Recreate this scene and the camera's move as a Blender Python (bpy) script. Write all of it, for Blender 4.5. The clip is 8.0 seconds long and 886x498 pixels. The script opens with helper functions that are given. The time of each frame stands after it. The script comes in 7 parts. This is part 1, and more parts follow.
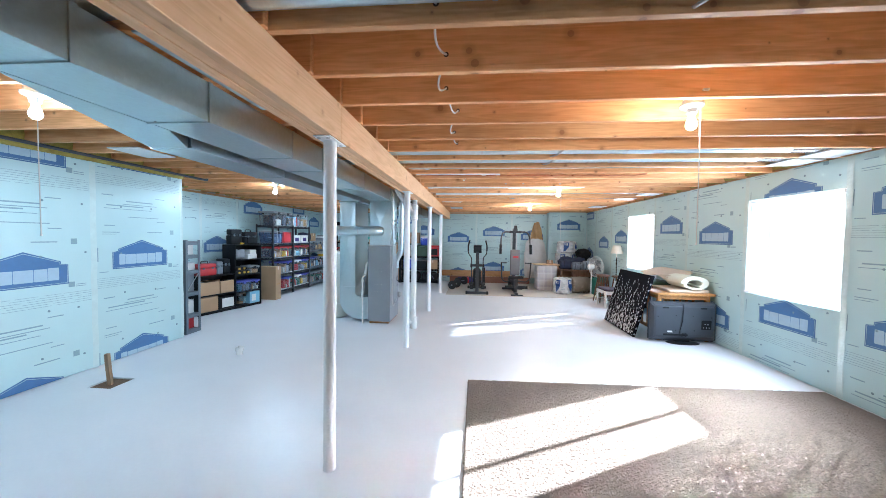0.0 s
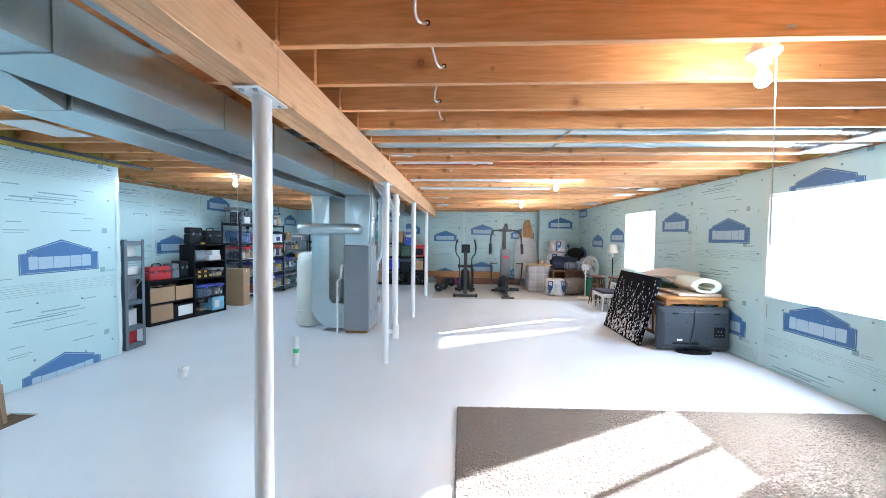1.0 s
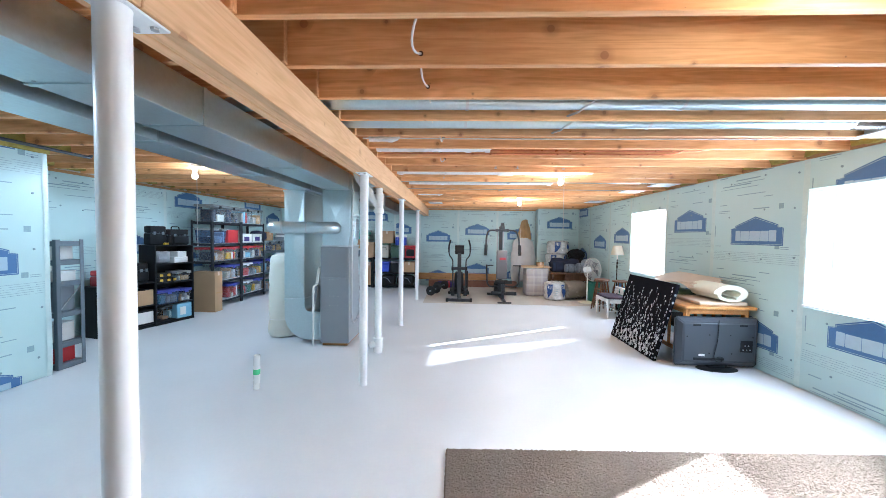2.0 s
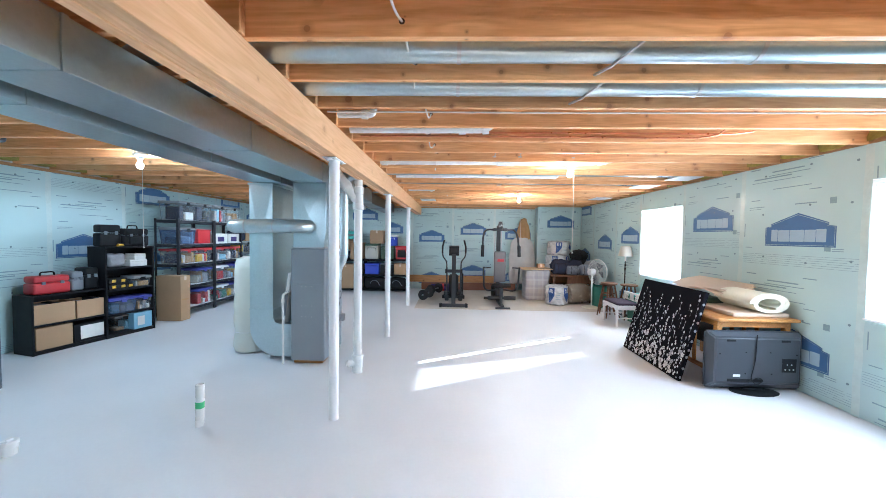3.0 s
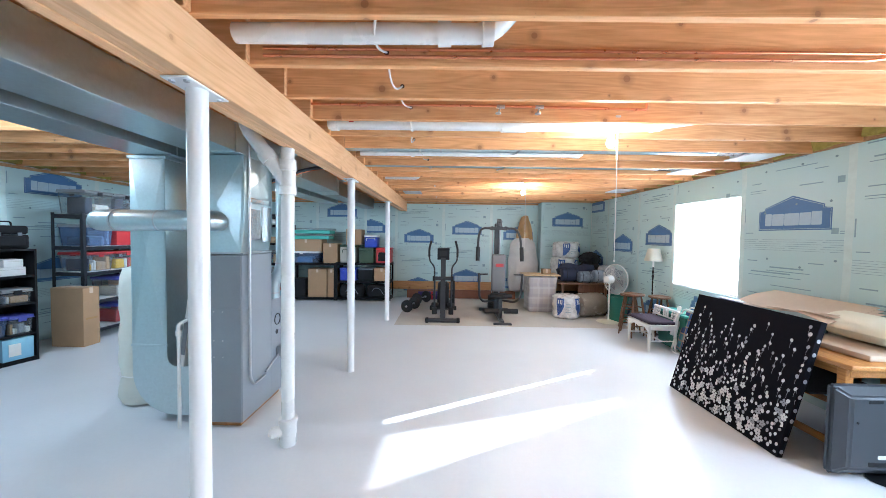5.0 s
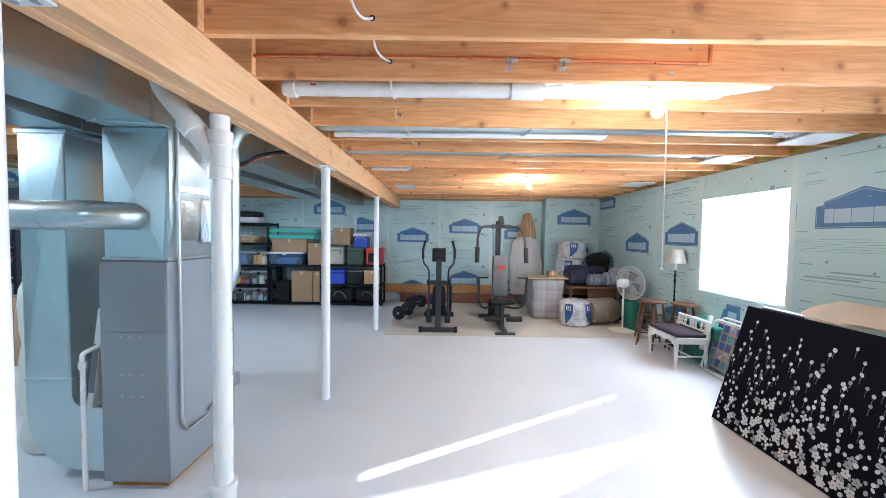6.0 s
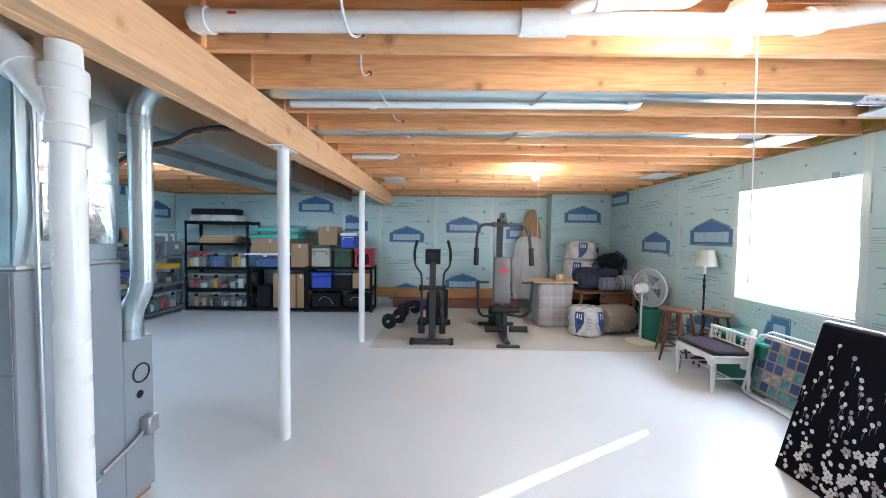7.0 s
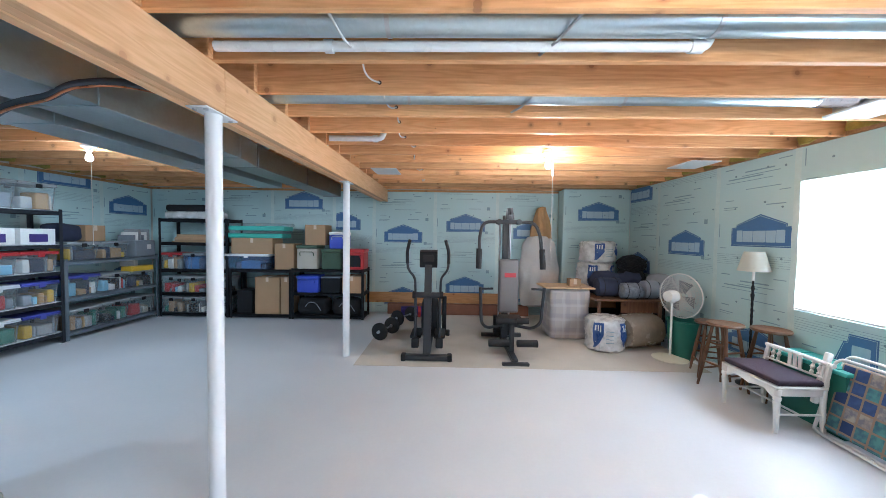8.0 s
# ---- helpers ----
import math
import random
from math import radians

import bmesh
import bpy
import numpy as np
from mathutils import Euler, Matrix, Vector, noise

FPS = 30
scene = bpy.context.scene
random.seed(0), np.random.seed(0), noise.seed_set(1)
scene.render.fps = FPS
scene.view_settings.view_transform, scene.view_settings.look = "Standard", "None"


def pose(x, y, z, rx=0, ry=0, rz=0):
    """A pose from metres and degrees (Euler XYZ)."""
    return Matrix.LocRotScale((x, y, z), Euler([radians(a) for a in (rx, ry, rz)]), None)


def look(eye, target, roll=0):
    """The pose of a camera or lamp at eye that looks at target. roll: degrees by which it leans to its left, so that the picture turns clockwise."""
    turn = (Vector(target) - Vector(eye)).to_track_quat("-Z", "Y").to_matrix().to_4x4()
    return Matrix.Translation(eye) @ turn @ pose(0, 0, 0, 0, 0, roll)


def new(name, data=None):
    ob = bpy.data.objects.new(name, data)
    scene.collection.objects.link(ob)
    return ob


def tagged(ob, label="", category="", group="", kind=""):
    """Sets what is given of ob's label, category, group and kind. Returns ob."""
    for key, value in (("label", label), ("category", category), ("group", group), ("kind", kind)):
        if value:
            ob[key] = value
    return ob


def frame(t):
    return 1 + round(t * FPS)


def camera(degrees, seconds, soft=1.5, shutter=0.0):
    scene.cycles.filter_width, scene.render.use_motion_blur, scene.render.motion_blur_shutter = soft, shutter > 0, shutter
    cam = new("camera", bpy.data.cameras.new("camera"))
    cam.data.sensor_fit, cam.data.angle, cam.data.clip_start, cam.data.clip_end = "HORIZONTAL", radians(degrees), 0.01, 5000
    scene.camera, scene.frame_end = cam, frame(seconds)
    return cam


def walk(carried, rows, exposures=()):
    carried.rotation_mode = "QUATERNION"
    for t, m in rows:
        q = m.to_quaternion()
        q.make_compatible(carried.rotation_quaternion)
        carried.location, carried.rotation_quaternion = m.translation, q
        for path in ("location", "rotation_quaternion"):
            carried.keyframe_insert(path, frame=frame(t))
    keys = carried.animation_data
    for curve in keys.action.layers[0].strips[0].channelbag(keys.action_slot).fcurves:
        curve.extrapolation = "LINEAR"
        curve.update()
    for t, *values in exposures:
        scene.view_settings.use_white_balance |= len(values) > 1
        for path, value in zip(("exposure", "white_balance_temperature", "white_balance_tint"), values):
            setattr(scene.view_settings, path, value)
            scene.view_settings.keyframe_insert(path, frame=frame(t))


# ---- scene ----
cam = camera(103.6, 8.0, soft=0.8)
PATH = [
    (0, (0.540, 0.504, 1.554), (0.359, 2.495, 1.484), 0.8),
    (0.5, (0.517, 0.809, 1.546), (0.392, 2.804, 1.478), 0.7),
    (1, (0.510, 1.147, 1.543), (0.404, 3.143, 1.470), 0.7),
    (1.5, (0.530, 1.454, 1.545), (0.437, 3.451, 1.473), 0.8),
    (3, (0.581, 2.425, 1.552), (0.527, 4.423, 1.478), 0.8),
    (3.5, (0.632, 2.755, 1.564), (0.580, 4.753, 1.488), 0.8),
    (4, (0.645, 3.102, 1.552), (0.611, 5.100, 1.471), 0.9),
    (4.5, (0.664, 3.448, 1.550), (0.638, 5.447, 1.477), 0.9),
    (6, (0.704, 4.461, 1.558), (0.697, 6.460, 1.478), 0.8),
    (6.5, (0.758, 4.788, 1.560), (0.753, 6.786, 1.474), 0.8),
    (7, (0.795, 5.128, 1.546), (0.783, 7.126, 1.466), 0.7),
    (7.5, (0.813, 5.475, 1.545), (0.800, 7.474, 1.465), 0.7),
    (8, (0.889, 5.817, 1.524), (0.848, 7.815, 1.447), 0.8),
]
EXPOSURES = [(0, 3.68, 5350, 9), (3, 3.7, 5420, 9), (6, 3.62, 5420, 9), (8, 3.42, 5420, 9)]
walk(cam, [(t, look(eye, target, roll)) for t, eye, target, roll in PATH], EXPOSURES)

# ---- plan (metres) ----
XR, XL, XP, YB, YN = 4.18, -5.0, -3.77, 12.6, -2.2   # right, left, partition, back and near wall faces
YP = 5.3                                             # where the partition wall ends
ZW, ZJ, JD = 2.40, 2.40, 0.235                       # wall top, joist underside, joist depth
BX0, BX1, BZ = -0.495, -0.335, 2.165                   # main beam
WIN_B, WIN_A = (4.33, 5.55, 0.87, 2.09), (7.98, 9.20, 0.87, 2.08)
WALL = 0.28                                          # depth of the right wall

# ---- light ----
SUN = Vector((1.0, 0.545, 0.508)).normalized()  # towards the sun
sky = bpy.data.worlds.new("sky")
sky.use_nodes = True
scene.world = sky
_n = sky.node_tree.nodes
_s = _n.new("ShaderNodeTexSky")
_s.sky_type, _s.sun_disc = "NISHITA", False
_s.sun_elevation, _s.sun_rotation = math.asin(SUN.z), math.atan2(SUN.x, SUN.y)
sky.node_tree.links.new(_s.outputs[0], _n["Background"].inputs[0])
_n["Background"].inputs[1].default_value = 0.12

sun = new("sun", bpy.data.lights.new("sun", "SUN"))
sun.data.energy, sun.data.angle, sun.data.color = 5.0, radians(0.6), (1.0, 0.96, 0.9)
sun.matrix_world = look(SUN * 30, (0, 0, 0))


def window_light(name, y0, y1, z0, z1, watts):
    """Sky light that enters by a window's opening."""
    lamp = new(name, bpy.data.lights.new(name, "AREA"))
    lamp.data.shape, lamp.data.size, lamp.data.size_y = "RECTANGLE", y1 - y0 - 0.06, z1 - z0 - 0.06
    lamp.data.energy, lamp.data.color = watts, (0.80, 0.91, 1.0)
    c = Vector((XR - 0.012, (y0 + y1) / 2, (z0 + z1) / 2))
    lamp.matrix_world = look(c, c + Vector((-1, 0, -0.12)))


window_light("skylight_b", *WIN_B, 6.6)
window_light("skylight_a", *WIN_A, 3.0)
WARM, COOL = (1.0, 0.92, 0.80), (0.76, 0.91, 1.0)
# first bulb: unseen, added behind the camera in the row's spacing to light joists
BULBS = [(1.88, -0.80, WARM), (1.88, 2.85, WARM), (1.91, 6.485, WARM), (1.91, 9.55, WARM),
         (-2.18, 2.45, COOL), (-2.86, 6.19, COOL), (-2.88, 9.40, COOL)]
BULB_Z = 2.33
for bx, by, colour in BULBS:
    lamp = new("bulb_light", bpy.data.lights.new("bulb_light", "POINT" if colour is WARM else "SPOT"))
    if colour is COOL:      # these bulbs throw their light downwards; their sockets shade the joists
        lamp.data.spot_size, lamp.data.spot_blend = radians(179), 0.2
    lamp.data.energy = (0.7 if by < 0 else 1.15 if by < 4 else 1.8 if by < 8 else 4.6) if colour is WARM else (4.2 if by < 4 else 5.2 if by < 8 else 6.4)
    lamp.data.color, lamp.data.shadow_soft_size = colour, 0.032
    lamp.location = (bx, by, BULB_Z - 0.075)


# ---- materials ----
def nodes_of(name):
    m = bpy.data.materials.new(name)
    m.use_nodes = True
    return m, m.node_tree.nodes, m.node_tree.links, m.node_tree.nodes["Principled BSDF"]


def surface(name, colour, rough=0.6, metal=0.0, vary=0.12, scale=6.0, grain=60.0, bump=0.08, stretch=(1, 1, 1),
            second=None, spec=0.5, rough_vary=0.1, per_object=0.0, coat=0.0):
    """A painted, moulded or woven surface: two scales of noise in colour, gloss and relief."""
    m, n, l, b = nodes_of(name)
    tc, mp = n.new("ShaderNodeTexCoord"), n.new("ShaderNodeMapping")
    mp.inputs["Scale"].default_value = stretch
    l.new(tc.outputs["Object"], mp.inputs[0])
    big, fine = n.new("ShaderNodeTexNoise"), n.new("ShaderNodeTexNoise")
    big.inputs["Scale"].default_value, big.inputs["Detail"].default_value = scale, 5
    fine.inputs["Scale"].default_value, fine.inputs["Detail"].default_value = grain, 3
    for t in (big, fine):
        l.new(mp.outputs[0], t.inputs["Vector"])
    mix = n.new("ShaderNodeMix")
    mix.data_type = "RGBA"
    other = second or tuple(c * (1 - 2.2 * vary) for c in colour)
    mix.inputs[6].default_value, mix.inputs[7].default_value = (*other, 1), (*(min(1, c * (1 + vary)) for c in colour), 1)
    add = n.new("ShaderNodeMath")
    add.operation = "MULTIPLY_ADD"
    add.inputs[1].default_value, add.inputs[2].default_value = 0.35, 0.0
    l.new(fine.outputs[0], add.inputs[0])
    sm = n.new("ShaderNodeMath")
    sm.operation = "MULTIPLY_ADD"
    sm.inputs[1].default_value = 0.9
    l.new(big.outputs[0], sm.inputs[0])
    l.new(add.outputs[0], sm.inputs[2])
    l.new(sm.outputs[0], mix.inputs[0])
    colour_out = mix.outputs[2]
    if per_object:
        info, hsv = n.new("ShaderNodeObjectInfo"), n.new("ShaderNodeHueSaturation")
        mr = n.new("ShaderNodeMapRange")
        mr.inputs[3].default_value, mr.inputs[4].default_value = 1 - per_object, 1 + per_object
        l.new(info.outputs["Random"], mr.inputs[0])
        l.new(mr.outputs[0], hsv.inputs["Value"])
        l.new(colour_out, hsv.inputs["Color"])
        colour_out = hsv.outputs[0]
    l.new(colour_out, b.inputs["Base Color"])
    rr = n.new("ShaderNodeMapRange")
    rr.inputs[3].default_value, rr.inputs[4].default_value = max(0.02, rough - rough_vary), min(1, rough + rough_vary)
    l.new(big.outputs[0], rr.inputs[0])
    l.new(rr.outputs[0], b.inputs["Roughness"])
    b.inputs["Metallic"].default_value, b.inputs["Specular IOR Level"].default_value = metal, spec
    b.inputs["Coat Weight"].default_value = coat
    if bump:
        bp = n.new("ShaderNodeBump")
        bp.inputs["Strength"].default_value, bp.inputs["Distance"].default_value = bump, 0.01
        l.new(fine.outputs[0], bp.inputs["Height"])
        l.new(bp.outputs[0], b.inputs["Normal"])
    return m


def timber(name, light, dark, knot, axis="x", gloss=0.6):
    """Sawn softwood with grain along one axis, growth rings, stains and knots; each piece differs."""
    m, n, l, b = nodes_of(name)
    tc, info = n.new("ShaderNodeTexCoord"), n.new("ShaderNodeObjectInfo")
    shift = n.new("ShaderNodeVectorMath")
    shift.operation = "MULTIPLY_ADD"
    shift.inputs[1].default_value = (37, 53, 71)
    l.new(info.outputs["Random"], shift.inputs[0])
    l.new(tc.outputs["Object"], shift.inputs[2])
    mp = n.new("ShaderNodeMapping")
    k = {"x": (0.7, 9, 9), "y": (9, 0.7, 9), "z": (9, 9, 0.7)}[axis]
    mp.inputs["Scale"].default_value = k
    l.new(shift.outputs[0], mp.inputs[0])
    ring = n.new("ShaderNodeTexNoise")
    ring.inputs["Scale"].default_value, ring.inputs["Detail"].default_value, ring.inputs["Distortion"].default_value = 1.3, 2, 0.5
    l.new(mp.outputs[0], ring.inputs["Vector"])
    wave = n.new("ShaderNodeMath")
    wave.operation = "MULTIPLY"
    wave.inputs[1].default_value = 42
    l.new(ring.outputs[0], wave.inputs[0])
    sine = n.new("ShaderNodeMath")
    sine.operation = "SINE"
    l.new(wave.outputs[0], sine.inputs[0])
    grain = n.new("ShaderNodeTexNoise")
    grain.inputs["Scale"].default_value, grain.inputs["Detail"].default_value = 9, 6
    l.new(mp.outputs[0], grain.inputs["Vector"])
    blot = n.new("ShaderNodeTexNoise")
    blot.inputs["Scale"].default_value, blot.inputs["Detail"].default_value = 1.6, 3
    l.new(shift.outputs[0], blot.inputs["Vector"])
    f = n.new("ShaderNodeMath")
    f.operation = "MULTIPLY_ADD"
    f.inputs[1].default_value = 0.17
    l.new(sine.outputs[0], f.inputs[0])
    l.new(grain.outputs[0], f.inputs[2])
    f2 = n.new("ShaderNodeMath")
    f2.operation = "MULTIPLY_ADD"
    f2.inputs[1].default_value = 0.7
    l.new(blot.outputs[0], f2.inputs[0])
    l.new(f.outputs[0], f2.inputs[2])
    ramp = n.new("ShaderNodeMapRange")
    ramp.inputs[1].default_value, ramp.inputs[2].default_value = 0.5, 1.25
    l.new(f2.outputs[0], ramp.inputs[0])
    mix = n.new("ShaderNodeMix")
    mix.data_type = "RGBA"
    mix.inputs[6].default_value, mix.inputs[7].default_value = (*light, 1), (*dark, 1)
    l.new(ramp.outputs[0], mix.inputs[0])
    # knots: round cells on the broad faces, some of them left out, each with a darker ring of grain
    sep, across, face = n.new("ShaderNodeSeparateXYZ"), n.new("ShaderNodeMath"), n.new("ShaderNodeCombineXYZ")
    l.new(shift.outputs[0], sep.inputs[0])
    along = "xyz".index(axis)
    l.new(sep.outputs[(along + 1) % 3], across.inputs[0])
    l.new(sep.outputs[(along + 2) % 3], across.inputs[1])
    l.new(sep.outputs[along], face.inputs[0])
    l.new(across.outputs[0], face.inputs[1])
    vor = n.new("ShaderNodeTexVoronoi")
    vor.voronoi_dimensions = "2D"
    vor.inputs["Scale"].default_value = 4.0
    l.new(face.outputs[0], vor.inputs["Vector"])
    pick = n.new("ShaderNodeSeparateColor")
    l.new(vor.outputs["Color"], pick.inputs[0])
    size = n.new("ShaderNodeMapRange")
    size.inputs[1].default_value, size.inputs[2].default_value, size.inputs[3].default_value, size.inputs[4].default_value = 0.4, 1.0, 0.0, 0.11
    l.new(pick.outputs[0], size.inputs[0])
    def spot(inner, outer, strength):
        lo, hi = n.new("ShaderNodeMath"), n.new("ShaderNodeMath")
        lo.operation = hi.operation = "MULTIPLY"
        lo.inputs[1].default_value, hi.inputs[1].default_value = inner, outer
        kr = n.new("ShaderNodeMapRange")
        kr.inputs[3].default_value, kr.inputs[4].default_value = strength, 0.0
        l.new(size.outputs[0], lo.inputs[0])
        l.new(size.outputs[0], hi.inputs[0])
        l.new(lo.outputs[0], kr.inputs[1])
        l.new(hi.outputs[0], kr.inputs[2])
        l.new(vor.outputs["Distance"], kr.inputs[0])
        return kr.outputs[0]
    both = n.new("ShaderNodeMath")
    both.operation = "MAXIMUM"
    l.new(spot(0.75, 1.05, 0.72), both.inputs[0])
    l.new(spot(1.0, 2.4, 0.34), both.inputs[1])
    mix2 = n.new("ShaderNodeMix")
    mix2.data_type = "RGBA"
    mix2.inputs[7].default_value = (*knot, 1)
    l.new(both.outputs[0], mix2.inputs[0])
    l.new(mix.outputs[2], mix2.inputs[6])
    hsv, mr = n.new("ShaderNodeHueSaturation"), n.new("ShaderNodeMapRange")
    mr.inputs[3].default_value, mr.inputs[4].default_value = 0.78, 1.14
    l.new(info.outputs["Random"], mr.inputs[0])
    l.new(mr.outputs[0], hsv.inputs["Value"])
    l.new(mix2.outputs[2], hsv.inputs["Color"])
    l.new(hsv.outputs[0], b.inputs["Base Color"])
    b.inputs["Roughness"].default_value = gloss
    bp = n.new("ShaderNodeBump")
    bp.inputs["Strength"].default_value, bp.inputs["Distance"].default_value = 0.25, 0.004
    l.new(f.outputs[0], bp.inputs["Height"])
    l.new(bp.outputs[0], b.inputs["Normal"])
    return m


def clear(name, tint, rough=0.15, mix_solid=0.35):
    """Milky clear plastic: mostly see-through, partly scattering."""
    m, n, l, b = nodes_of(name)
    tr, mx = n.new("ShaderNodeBsdfTransparent"), n.new("ShaderNodeMixShader")
    tr.inputs[0].default_value = (*tint, 1)
    b.inputs["Base Color"].default_value, b.inputs["Roughness"].default_value = (*tint, 1), rough
    ns = n.new("ShaderNodeTexNoise")
    ns.inputs["Scale"].default_value = 7
    tc = n.new("ShaderNodeTexCoord")
    l.new(tc.outputs["Object"], ns.inputs["Vector"])
    mr = n.new("ShaderNodeMapRange")
    mr.inputs[3].default_value, mr.inputs[4].default_value = mix_solid - 0.1, mix_solid + 0.1
    l.new(ns.outputs[0], mr.inputs[0])
    l.new(mr.outputs[0], mx.inputs[0])
    l.new(tr.outputs[0], mx.inputs[1])
    l.new(b.outputs[0], mx.inputs[2])
    l.new(mx.outputs[0], n["Material Output"].inputs[0])
    return m


def glowing(name, colour, strength):
    m, n, l, b = nodes_of(name)
    b.inputs["Base Color"].default_value = (*colour, 1)
    b.inputs["Emission Color"].default_value, b.inputs["Emission Strength"].default_value = (*colour, 1), strength
    return m


def translucent(name, colour, share):
    m, n, l, b = nodes_of(name)
    t, mx = n.new("ShaderNodeBsdfTranslucent"), n.new("ShaderNodeMixShader")
    t.inputs[0].default_value, b.inputs["Base Color"].default_value = (*colour, 1), (*colour, 1)
    mx.inputs[0].default_value = share
    l.new(b.outputs[0], mx.inputs[1])
    l.new(t.outputs[0], mx.inputs[2])
    l.new(mx.outputs[0], n["Material Output"].inputs[0])
    return m


def galvanised(name, tone=0.62):
    """Zinc-coated sheet with spangle, smears and dents."""
    m, n, l, b = nodes_of(name)
    tc = n.new("ShaderNodeTexCoord")
    sp, sm, dent = n.new("ShaderNodeTexVoronoi"), n.new("ShaderNodeTexNoise"), n.new("ShaderNodeTexNoise")
    sp.inputs["Scale"].default_value, sm.inputs["Scale"].default_value, dent.inputs["Scale"].default_value = 55, 2.2, 3.5
    for t in (sp, sm, dent):
        l.new(tc.outputs["Object"], t.inputs["Vector"])
    mr = n.new("ShaderNodeMapRange")
    mr.inputs[3].default_value, mr.inputs[4].default_value = tone - 0.025, tone + 0.025
    l.new(sp.outputs["Color"], mr.inputs[0])
    cb = n.new("ShaderNodeCombineColor")
    g = n.new("ShaderNodeMath")
    g.operation = "MULTIPLY"
    g.inputs[1].default_value = 1.04
    l.new(mr.outputs[0], g.inputs[0])
    gr = n.new("ShaderNodeMath")
    gr.operation = "MULTIPLY"
    gr.inputs[1].default_value = 0.86
    l.new(mr.outputs[0], gr.inputs[0])
    l.new(gr.outputs[0], cb.inputs[0])
    l.new(mr.outputs[0], cb.inputs[1])
    l.new(g.outputs[0], cb.inputs[2])
    l.new(cb.outputs[0], b.inputs["Base Color"])
    rr = n.new("ShaderNodeMapRange")
    rr.inputs[3].default_value, rr.inputs[4].default_value = 0.24, 0.38
    l.new(sm.outputs[0], rr.inputs[0])
    l.new(rr.outputs[0], b.inputs["Roughness"])
    b.inputs["Metallic"].default_value = 0.9
    bp = n.new("ShaderNodeBump")
    bp.inputs["Strength"].default_value, bp.inputs["Distance"].default_value = 0.10, 0.03
    l.new(dent.outputs[0], bp.inputs["Height"])
    l.new(bp.outputs[0], b.inputs["Normal"])
    return m


M = {
    "floor": surface("painted_concrete", (0.74, 0.76, 0.79), 0.38, vary=0.05, scale=1.3, grain=35, bump=0.03, rough_vary=0.1),
    "concrete": surface("bare_concrete", (0.58, 0.54, 0.48), 0.85, vary=0.12, scale=2.5, grain=70, bump=0.1),
    "carpet": surface("brown_carpet", (0.205, 0.170, 0.142), 1.0, vary=0.3, scale=95, grain=160, bump=0.5, spec=0.0, second=(0.105, 0.086, 0.071)),
    "joist": timber("joist_timber", (0.95, 0.54, 0.25), (0.72, 0.345, 0.13), (0.34, 0.125, 0.045), "x"),
    "beam": timber("beam_timber", (0.95, 0.59, 0.315), (0.77, 0.43, 0.20), (0.55, 0.27, 0.12), "y"),
    "plank": timber("plank_timber", (0.55, 0.30, 0.12), (0.40, 0.19, 0.07), (0.15, 0.06, 0.02), "x"),
    "subfloor": surface("strand_board", (0.50, 0.30, 0.13), 0.8, vary=0.3, scale=14, grain=60, bump=0.2),
    "foam": surface("foam_board", (0.50, 0.66, 0.66), 0.42, vary=0.04, scale=2, grain=90, bump=0.03, per_object=0.04),
    "fibre": surface("glass_fibre", (0.45, 0.36, 0.08), 0.95, vary=0.3, scale=14, grain=60, bump=0.6),
    "emblem": surface("emblem_blue", (0.065, 0.165, 0.36), 0.45, vary=0.08, scale=20, bump=0),
    "emblem_edge": surface("emblem_navy", (0.055, 0.14, 0.31), 0.45, vary=0.08, scale=20, bump=0),
    "emblem_bar": surface("emblem_pale_blue", (0.40, 0.53, 0.62), 0.45, vary=0.06, scale=20, bump=0),
    "print": surface("print_grey", (0.25, 0.37, 0.42), 0.5, vary=0.1, scale=30, bump=0),
    "tape": surface("seam_tape", (0.62, 0.74, 0.72), 0.22, vary=0.08, scale=12, grain=40, bump=0.25),
    "cap": surface("nail_cap", (0.20, 0.29, 0.33), 0.5, bump=0),
    "post": surface("post_paint", (0.86, 0.87, 0.88), 0.32, vary=0.02, scale=9, grain=50, bump=0.015),
    "pvc": surface("white_plastic_pipe", (0.80, 0.80, 0.78), 0.28, vary=0.03, scale=5, grain=80, bump=0.01),
    "steel": surface("plain_steel", (0.55, 0.56, 0.58), 0.35, 1.0, vary=0.1, scale=15, bump=0.03),
    "zinc": galvanised("galvanised_sheet"),
    "zinc_dark": galvanised("weathered_duct_sheet", 0.33),
    "glass": None,
    "vinyl": translucent("white_vinyl", (0.95, 0.95, 0.95), 0.75),
    "white": surface("white_paint", (0.80, 0.79, 0.76), 0.4, vary=0.05, scale=12, grain=50, bump=0.03),
    "porcelain": surface("white_porcelain", (0.8, 0.8, 0.78), 0.2, vary=0.02, bump=0),
    "black": surface("black_plastic", (0.010, 0.011, 0.013), 0.5, spec=0.25, vary=0.2, scale=9, grain=120, bump=0.06),
    "bulb_warm": glowing("warm_bulb", (1.0, 0.85, 0.62), 6),
    "bulb_cool": glowing("cool_bulb", (0.80, 0.93, 1.0), 16),
    "cord": surface("white_cord", (0.72, 0.70, 0.66), 0.7, bump=0),
    "copper": surface("copper_pipe", (0.72, 0.30, 0.16), 0.3, 1.0, vary=0.12, scale=20, bump=0.02),
    "furnace": surface("grey_enamel", (0.27, 0.30, 0.33), 0.38, vary=0.06, scale=3, grain=60, bump=0.02, spec=0.5),
    "iron": surface("dark_iron_pipe", (0.05, 0.055, 0.065), 0.5, vary=0.2, scale=10, bump=0.05),
}
_m, _nn, _ll, _b = nodes_of("window_glass")
